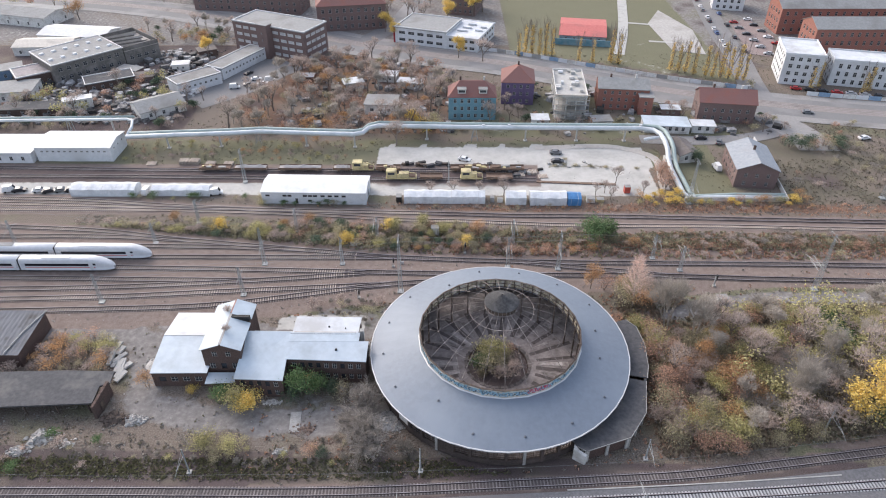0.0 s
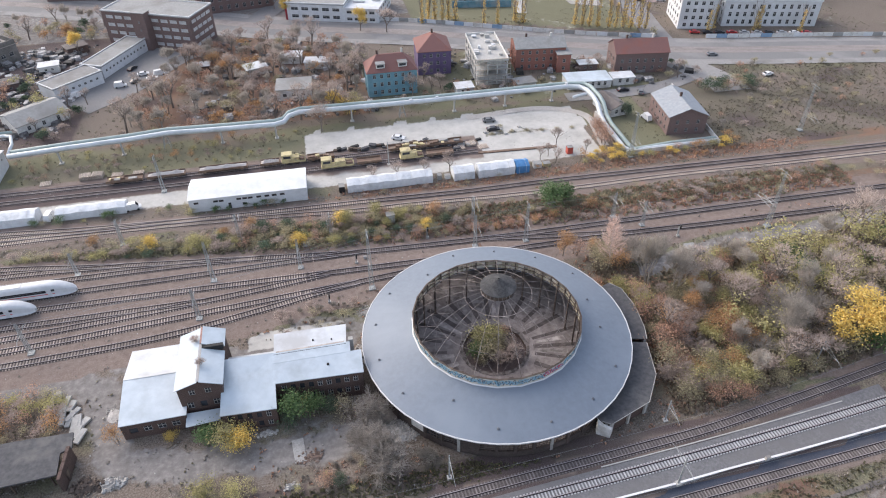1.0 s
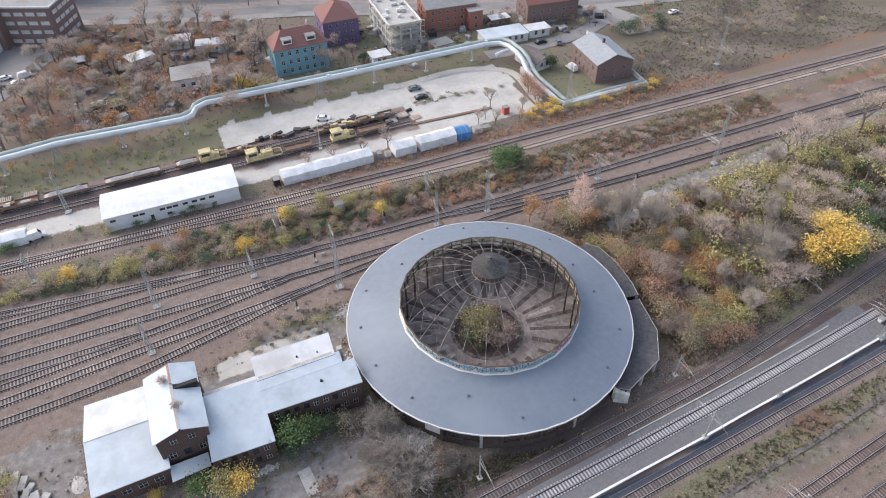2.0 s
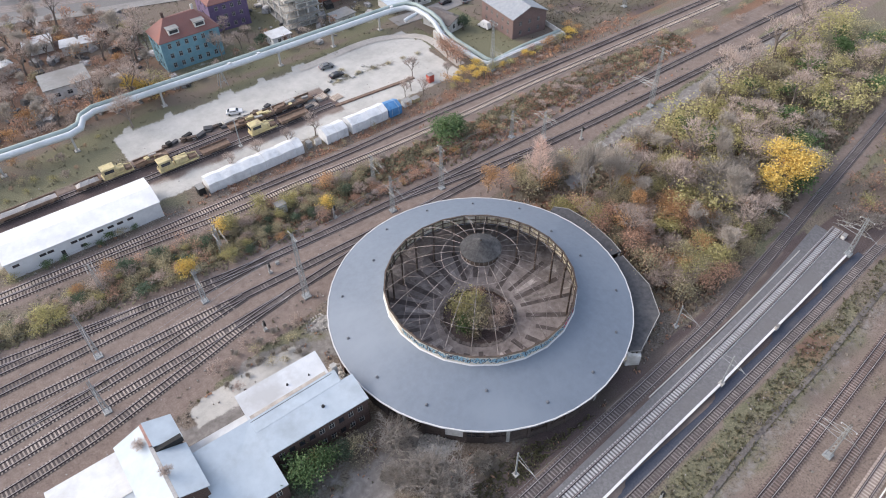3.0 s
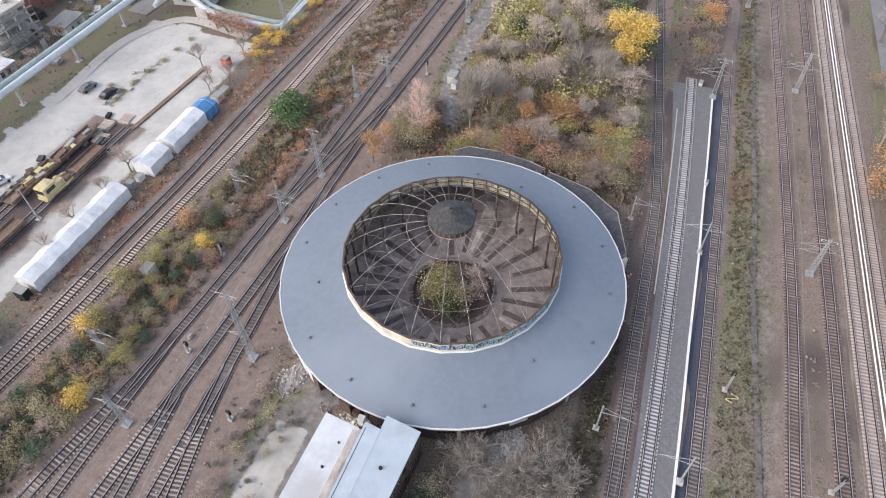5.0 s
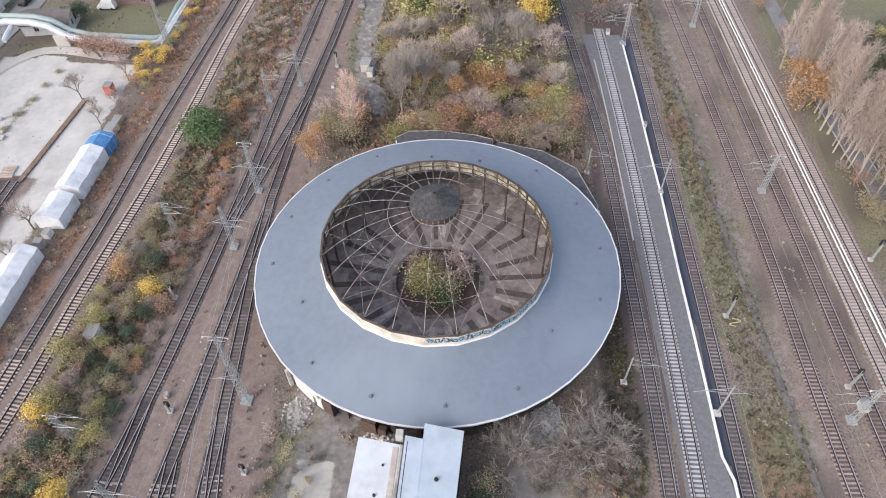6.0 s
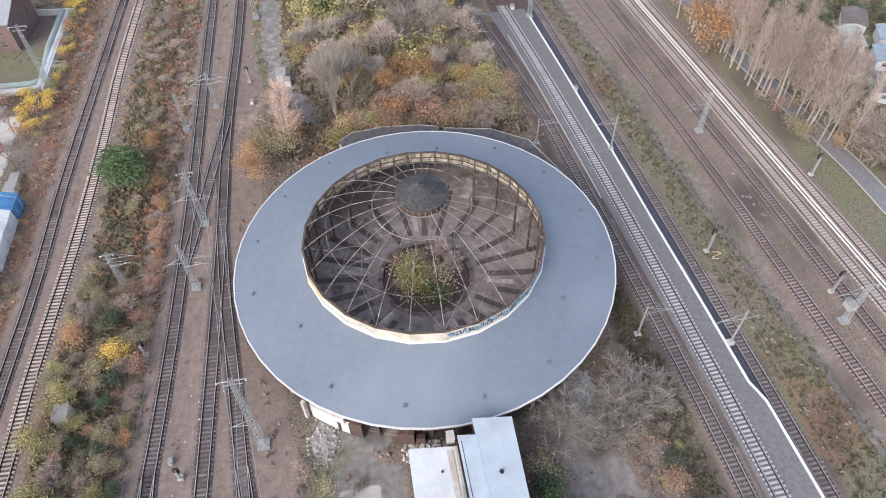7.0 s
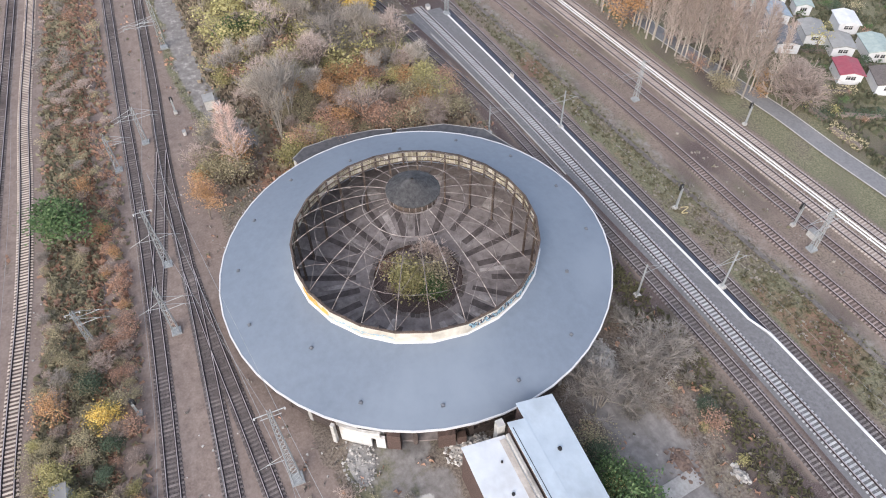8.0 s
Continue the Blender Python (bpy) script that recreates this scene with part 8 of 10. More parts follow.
# ---- trees and bushes ----
def grow(seed, h, spread, stems=1, levels=4, lean=0.25, first=0.3, droop=0.0, up=0.55, twig=0.016, fan=3, girth=0.022):
    """A trunk with limbs and twigs; returns the wood and the twig ends."""
    rg_ = random.Random(seed)
    wood, tips = MB(), []

    def limb(p, d, ln, r, level):
        q = p
        seg = 2 if level < 2 else 1
        for s in range(seg):
            d = (d + Vector((rg_.uniform(-1, 1), rg_.uniform(-1, 1), rg_.uniform(-0.4, 0.6))) * 0.16).normalized()
            q2 = q + d * ln / seg
            wood.tube(q, q2, max(twig, r * (1 - 0.35 * s / seg)), max(twig * 0.7, r * (1 - 0.35 * (s + 1) / seg)), 5 if level < 1 else 4 if level < 2 else 3, caps=False)
            q = q2
            if level >= levels - 2:
                tips.append((q.copy(), d.copy()))
        if level >= levels - 1:
            return
        n = fan + (1 if rg_.random() < 0.5 else 0)
        a0 = rg_.uniform(0, 6.28)
        for k in range(n):
            a = a0 + 6.28 * k / n + rg_.uniform(-0.4, 0.4)
            out = Vector((math.cos(a), math.sin(a), 0)) * spread
            nd = (d * up + out * rg_.uniform(0.45, 0.9) + Vector((0, 0, rg_.uniform(0.05, 0.4) - droop))).normalized()
            start = p.lerp(q, rg_.uniform(0.55, 1.0)) if k else q
            limb(start, nd, ln * rg_.uniform(0.55, 0.78), r * 0.55, level + 1)

    for s in range(stems):
        a = rg_.uniform(0, 6.28)
        d = Vector((math.cos(a) * lean * (1 if stems > 1 else 0.3), math.sin(a) * lean * (1 if stems > 1 else 0.3), 1)).normalized()
        p = Vector((math.cos(a) * 0.25, math.sin(a) * 0.25, -0.2)) if stems > 1 else Vector((0, 0, -0.2))
        limb(p, d, h * first * rg_.uniform(0.85, 1.1), h * girth / (1 if stems == 1 else 1.6), 0)
    top = max(t[0].z for t in tips)
    k = h / top
    wood.v = [(x * (0.4 + 0.6 * k), y * (0.4 + 0.6 * k), z * k) for x, y, z in wood.v]
    tips = [(Vector((t.x * (0.4 + 0.6 * k), t.y * (0.4 + 0.6 * k), t.z * k)), d) for t, d in tips]
    return wood, tips


def upright(seed, h, low, reach, steep, n, r0):
    """A straight slender trunk with many rising branches; returns the wood and the branch ends."""
    ru = random.Random(seed * 3 + 40)
    wood, tips = MB(), []
    bend = Vector((ru.uniform(-0.03, 0.03), ru.uniform(-0.03, 0.03), 0))
    at = lambda z: Vector((bend.x * z + 0.12 * math.sin(z * 0.5 + seed), bend.y * z, z))
    zs = np.linspace(-0.2, h, 8)
    for a, b in zip(zs[:-1], zs[1:]):
        wood.tube(at(a), at(b), max(0.03, r0 * (1 - a / h)), max(0.025, r0 * (1 - b / h)), 6, caps=False)
    for k in range(n):
        t = (k + ru.random()) / n
        z, a = low + (h - low) * t, k * 2.4 + ru.uniform(-0.5, 0.5)
        ln = reach * (1 - 0.78 * t) * ru.uniform(0.7, 1.2)
        st = steep + ru.uniform(-0.15, 0.15)
        d = Vector((math.cos(a) * math.cos(st), math.sin(a) * math.cos(st), math.sin(st)))
        p = at(z)
        q = p + d * ln * 0.5
        e = q + (d + Vector((0, 0, 0.25))).normalized() * ln * 0.5
        wood.tube(p, q, 0.05, 0.035, 3, caps=False)
        wood.tube(q, e, 0.035, 0.015, 3, caps=False)
        tips += [(p.lerp(q, 0.7), d), (q, d), (q.lerp(e, 0.5), d), (e, d)]
    return wood, tips


def foliage(seed, tips, per, size, scatter, keep=1.0, low=0.0):
    rg_ = random.Random(seed * 7 + 1)
    mb = MB()
    for p, d in tips:
        if rg_.random() > keep or p.z < low:
            continue
        for _ in range(per):
            c = p + Vector((rg_.gauss(0, 1), rg_.gauss(0, 1), rg_.gauss(0, 0.8))) * scatter
            if c.z < 0.1:
                c.z = 0.1 + rg_.random() * 0.2
            u = Vector((rg_.uniform(-1, 1), rg_.uniform(-1, 1), rg_.uniform(-0.6, 0.6))).normalized()
            w = u.cross(Vector((rg_.uniform(-1, 1), rg_.uniform(-1, 1), rg_.uniform(-1, 1)))).normalized()
            s = size * rg_.uniform(0.6, 1.3)
            mb.add([c - u * s * 0.5, c + w * s * 0.32, c + u * s * 0.5, c - w * s * 0.32], [(0, 1, 2, 3)])
    return mb


def twigs(seed, tips, per, ln, r=0.012):
    """Fine bare twigs at the limbs' ends, as one crown."""
    rg_ = random.Random(seed * 13 + 5)
    mb = MB()
    for p, d in tips:
        for _ in range(per):
            e = (d + Vector((rg_.uniform(-1, 1), rg_.uniform(-1, 1), rg_.uniform(-0.5, 0.9))) * 0.8).normalized()
            q = p + e * ln * rg_.uniform(0.5, 1.2)
            sd = e.cross(Vector((rg_.uniform(-1, 1), rg_.uniform(-1, 1), 0.3))).normalized() * r
            mb.add([p - sd, p + sd, q], [(0, 1, 2)])
            m = p.lerp(q, 0.55)
            f = (e + sd.normalized() * rg_.uniform(-0.9, 0.9)).normalized()
            mb.add([m - sd * 0.7, m + sd * 0.7, m + f * ln * 0.5], [(0, 1, 2)])
    return mb


L_YELLOW = leaf_mat("yellow_leaves", (0.26, 0.17, 0.02), (0.4, 0.27, 0.035), (0.5, 0.36, 0.07))
L_YGREEN = leaf_mat("yellow_green_leaves", (0.127, 0.121, 0.040), (0.218, 0.196, 0.069), (0.322, 0.276, 0.115))
L_GREEN = leaf_mat("green_leaves", (0.025, 0.05, 0.015), (0.05, 0.09, 0.03), (0.1, 0.14, 0.05))
L_DGREEN = leaf_mat("dark_green_leaves", (0.025, 0.042, 0.026), (0.05, 0.075, 0.045), (0.085, 0.11, 0.065))
L_ORANGE = leaf_mat("orange_leaves", (0.187, 0.094, 0.039), (0.297, 0.160, 0.061), (0.396, 0.242, 0.099), gain=1.8)
L_RUST = leaf_mat("rust_brown_leaves", (0.144, 0.082, 0.055), (0.240, 0.134, 0.086), (0.348, 0.204, 0.132))
L_OLIVE = leaf_mat("olive_brown_leaves", (0.119, 0.104, 0.056), (0.194, 0.169, 0.094), (0.294, 0.250, 0.150))
L_PINK = leaf_mat("pinkish_brown_leaves", (0.22, 0.12, 0.08), (0.33, 0.2, 0.14), (0.42, 0.28, 0.2))
L_DRY = leaf_mat("dry_straw", (0.17, 0.15, 0.125), (0.235, 0.21, 0.18), (0.31, 0.28, 0.245), gain=1.4)
L_WEED = leaf_mat("dull_weeds", (0.085, 0.078, 0.045), (0.125, 0.115, 0.07), (0.18, 0.16, 0.105), gain=1.7)
T_GREY = leaf_mat("grey_twigs", (0.121, 0.104, 0.090), (0.175, 0.155, 0.137), (0.240, 0.218, 0.195), gain=1.9)
T_BROWN = leaf_mat("brown_twigs", (0.165, 0.128, 0.108), (0.25, 0.198, 0.17), (0.35, 0.282, 0.242), gain=1.9)
T_PALE = leaf_mat("pale_twigs", (0.168, 0.146, 0.123), (0.235, 0.207, 0.177), (0.314, 0.280, 0.241), gain=1.9)

T_PINK = leaf_mat("pinkish_twigs", (0.260, 0.176, 0.137), (0.351, 0.247, 0.202), (0.442, 0.325, 0.273), gain=1.9)
L_GOLD = leaf_mat("dull_gold_leaves", (0.22, 0.155, 0.04), (0.32, 0.225, 0.06), (0.41, 0.3, 0.1))
BIRCH_BARK = mat("white_birch_bark", (0.38, 0.32, 0.29), (0.52, 0.46, 0.42), 3.0, 0.9, 0.1)
KINDS = {}


def define(kind, label, category, make, seeds, wood_mat, leaf_m):
    KINDS[kind] = [label, category, make, seeds, wood_mat, leaf_m, {}]


define("yellow_tree", "broad tree in full yellow autumn leaf", "tree", lambda s: (lambda g: (g[0], foliage(s, g[1], 20, 0.38, 0.62)))(grow(s, 10, 0.95, 1, 5, first=0.24, fan=3)), 2, BARK, L_YELLOW)
define("ygreen_tree", "tree with yellow-green autumn leaves", "tree", lambda s: (lambda g: (g[0], foliage(s, g[1], 6, 0.36, 0.7, 0.9)))(grow(s, 8, 1.0, 2, 5, first=0.24, fan=2)), 3, BARK, L_YGREEN)
define("green_bush", "dense green bush on rough ground", "bush", lambda s: (lambda g: (g[0], foliage(s, g[1], 15, 0.32, 0.55)))(grow(s, 4.5, 1.2, 5, 4, first=0.3, fan=2)), 3, BARK, L_GREEN)
define("dark_bush", "dark evergreen shrub among the scrub", "bush", lambda s: (lambda g: (g[0], foliage(s, g[1], 15, 0.30, 0.5)))(grow(s, 4.0, 1.2, 5, 4, first=0.3, fan=2)), 2, BARK, L_DGREEN)
define("yellow_bush", "round yellow autumn bush on rough ground", "bush", lambda s: (lambda g: (g[0], foliage(s, g[1], 15, 0.30, 0.5)))(grow(s, 4.0, 1.2, 5, 4, first=0.3, fan=2)), 2, BARK, L_YELLOW)
define("ygreen_bush", "yellow-green bush losing its leaves", "bush", lambda s: (lambda g: (g[0], foliage(s, g[1], 13, 0.26, 0.55)))(grow(s, 3.6, 1.3, 5, 4, first=0.3, fan=2)), 3, BARK, L_YGREEN)
define("orange_bush", "orange-leaved autumn bush in the scrub", "bush", lambda s: (lambda g: (g[0], foliage(s, g[1], 12, 0.26, 0.55)))(grow(s, 4.2, 1.1, 4, 4, first=0.3, fan=2)), 3, BARK, L_ORANGE)
define("orange_tree", "tree with glowing orange leaves", "tree", lambda s: (lambda g: (g[0], foliage(s, g[1], 8, 0.36, 0.7)))(grow(s, 8.5, 0.9, 1, 5, first=0.25)), 2, BARK, L_ORANGE)
define("rust_bush", "half-bare rust-brown bush in leaf litter", "bush", lambda s: (lambda g: (g[0], foliage(s, g[1], 9, 0.25, 0.6, 0.85)))(grow(s, 4.4, 1.2, 5, 4, first=0.3, fan=2)), 4, BARK, L_RUST)
define("olive_bush", "olive-brown thinning bush on rough ground", "bush", lambda s: (lambda g: (g[0], foliage(s, g[1], 11, 0.25, 0.6, 0.9)))(grow(s, 4.0, 1.3, 5, 4, first=0.3, fan=2)), 4, BARK, L_OLIVE)
define("grey_bush", "bare grey-twigged shrub in the thicket", "bush", lambda s: (lambda g: (g[0], twigs(s, g[1], 9, 1.2, 0.035)))(grow(s, 4.8, 1.2, 5, 4, first=0.3, fan=2)), 4, BARK_PALE, T_GREY)
define("brown_bush", "bare brown-twigged thicket bush on soil", "bush", lambda s: (lambda g: (g[0], twigs(s, g[1], 10, 1.0, 0.03)))(grow(s, 3.8, 1.3, 5, 4, first=0.3, fan=2)), 4, BARK, T_BROWN)
define("bare_tree", "bare grey-brown tree without leaves", "tree", lambda s: (lambda g: (g[0], twigs(s, g[1], 5, 1.3, 0.026)))(grow(s, 10, 0.85, 1, 5, first=0.26)), 4, BARK, T_BROWN)
define("pale_tree", "bare pale-barked tree on rough ground", "tree", lambda s: (lambda g: (g[0], twigs(s, g[1], 7, 1.1, 0.022)))(grow(s, 9, 0.6, 2, 5, first=0.26, fan=3, up=0.85)), 3, BARK_PALE, T_PALE)
define("pink_birch", "slender birch with bare pinkish twigs", "tree", lambda s: (lambda g: (g[0], twigs(s, g[1], 6, 1.5, 0.032)))(upright(s, 14.5, 2.2, 5.4, 0.8, 64, 0.17)), 1, BIRCH_BARK, T_PINK)
define("poplar", "tall bare poplar with pale stem", "tree", lambda s: (lambda g: (g[0], twigs(s, g[1], 4, 1.5, 0.034)))(upright(s, 16.5, 3.0, 3.6, 1.12, 44, 0.19)), 4, BARK_PALE, T_BROWN)
def column(s, h):
    """Points close round an upright stem, for a narrow crown."""
    rc = random.Random(s + 90)
    out = []
    for k in range(110):
        z = h * (0.06 + 0.94 * rc.random() ** 1.25)
        a, r = rc.uniform(0, 6.28), rc.uniform(0.1, 1.15) * (1.15 - 0.75 * z / h)
        out.append((Vector((math.cos(a) * r, math.sin(a) * r, z)), Vector((0, 0, 1))))
    return out


define("gold_poplar", "columnar poplar with golden lower leaves", "tree", lambda s: (grow(s, 16, 0.16, 3, 5, lean=0.05, first=0.34, fan=2, up=1.5, girth=0.012)[0], foliage(s, column(s, 12.5), 6, 0.5, 0.24)), 3, BARK, L_GOLD)
define("straw_bush", "tall tuft of dry straw-coloured growth", "bush", lambda s: (lambda g: (g[0], twigs(s, g[1], 12, 0.9, 0.03)))(grow(s, 2.6, 1.1, 7, 3, first=0.4)), 3, BARK, L_DRY)


def plant(kind, x, y, scale=1.0, rz=None, wide=1.0, zone="", z=None):
    label, category, make, seeds, wm, lm, made = KINDS[kind]
    s = PR.randrange(seeds)
    if s not in made:
        wood, crown = make(s + 1)
        made[s] = (wood.mesh("trunk" if category == "tree" else "stem", wm), crown.mesh("crown", lm))
    z = float(ground_z(np.array([x]), np.array([y]))[0]) - 0.05 if z is None else z
    th = thing(kind.split("_")[-1] if category == "bush" else "tree", label, category, zone, (x, y, z), PR.uniform(0, 6.28) if rz is None else rz)
    k = scale * PR.uniform(0.93, 1.07)
    th.scale = (k * wide, k * wide * PR.uniform(0.9, 1.1), k)
    part("trunk" if category == "tree" else "stem", made[s][0], None, th)
    part("crown", made[s][1], None, th)


PR = random.Random(42)


def free(x, y, gap=3.4):
    xx, yy = np.array([x]), np.array([y])
    for k in TRACKS:
        if line_gap(k, xx, yy)[0] < gap:
            return False
    if path_gap(TRAIL, xx, yy + 2.0)[0] < 4.2 or path_gap(YARD_ROAD, xx, yy)[0] < 3.5:
        return False
    if math.hypot(x - HUB.x, y - HUB.y) < 33.5:
        return False
    return True


THICKETS = {}


def spread(kind, x, y, scale, name):
    """Adds a light copy of a plant to a joined thicket."""
    label, category, make, seeds, wm, lm, made = KINDS[kind]
    key = (kind, "light")
    if key not in LIGHT:
        wood, crown = make(50)
        rgl = random.Random(3)
        faces = [f for f in crown.f if rgl.random() < (0.3 if category == "bush" else 0.42)]
        wv = np.array(wood.v)
        thick = 0.06 if category == "bush" else 0.1
        trunk = [f for f in wood.f if np.linalg.norm(wv[f[0]] - wv[f[1]]) > thick]
        cv = np.array(crown.v)
        if len(faces[0]) == 3:
            for f in faces:
                mid = (cv[f[0]] + cv[f[1]]) / 2
                cv[f[0]], cv[f[1]] = mid + (cv[f[0]] - mid) * 2.4, mid + (cv[f[1]] - mid) * 2.4
        LIGHT[key] = (wv, trunk, cv, faces)
    wv, wf, cv, cf = LIGHT[key]
    store = THICKETS.setdefault(name, {})
    a, k = PR.uniform(0, 6.28), scale * PR.uniform(0.93, 1.07)
    c, d = math.cos(a) * k, math.sin(a) * k
    z = float(ground_z(np.array([x]), np.array([y]))[0]) - 0.05
    for m, v, f, grow_by in ((wm, wv, wf, 1.0), (lm, cv, cf, 1.5 if y < 215 else 2.1)):
        if not f:
            continue
        used = sorted({i for face in f for i in face}) if len(f[0]) == 4 and grow_by == 1.0 else [i for face in f for i in face]
        at = {i: n for n, i in enumerate(used)}
        vs, fs = store.setdefault(m.name, ([], []))
        n0 = len(vs)
        p = v[used]
        if grow_by > 1 and len(f[0]) == 4:
            mid = p.reshape(-1, len(f[0]), 3).mean(1, keepdims=True)
            p = ((p.reshape(-1, len(f[0]), 3) - mid) * grow_by + mid).reshape(-1, 3)
        vs.extend(np.stack([p[:, 0] * c - p[:, 1] * d + x, p[:, 0] * d + p[:, 1] * c + y, p[:, 2] * k + z], -1).tolist())
        fs.extend([tuple(at[i] + n0 for i in face) for face in f])


LIGHT = {}


def finish_thickets():
    for name, store in THICKETS.items():
        vs, fs, idx, mats = [], [], [], []
        for mname, (v, f) in store.items():
            n0 = len(vs)
            vs += v
            fs += [tuple(i + n0 for i in face) for face in f]
            idx += [len(mats)] * len(f)
            mats.append(bpy.data.materials[mname])
        me = bpy.data.meshes.new(name.replace(" ", "_"))
        me.from_pydata(vs, [], fs)
        for m in mats:
            me.materials.append(m)
        me.polygons.foreach_set("material_index", idx)
        me.update()
        tagged(new(name.replace(" ", "_"), me), "mass of half-bare autumn bushes and trees, " + name, "bushes", kind="stuff")


def scatter(n, x0, x1, y0, y1, pick, zone, gap=3.4, near=2.4, size=(0.7, 1.15), keep=None, single=None):
    spots = []
    tries = 0
    while len(spots) < n and tries < n * 30:
        tries += 1
        x, y = PR.uniform(x0, x1), PR.uniform(y0, y1)
        if not free(x, y, gap) or (keep and not keep(x, y)):
            continue
        if any((x - a) ** 2 + (y - b) ** 2 < near * near for a, b in spots):
            continue
        spots.append((x, y))
        kind, k = pick(x, y), PR.uniform(*size)
        if single and single(x, y):
            plant(kind, x, y, k, zone=zone)
        else:
            spread(kind, x, y, k, zone)


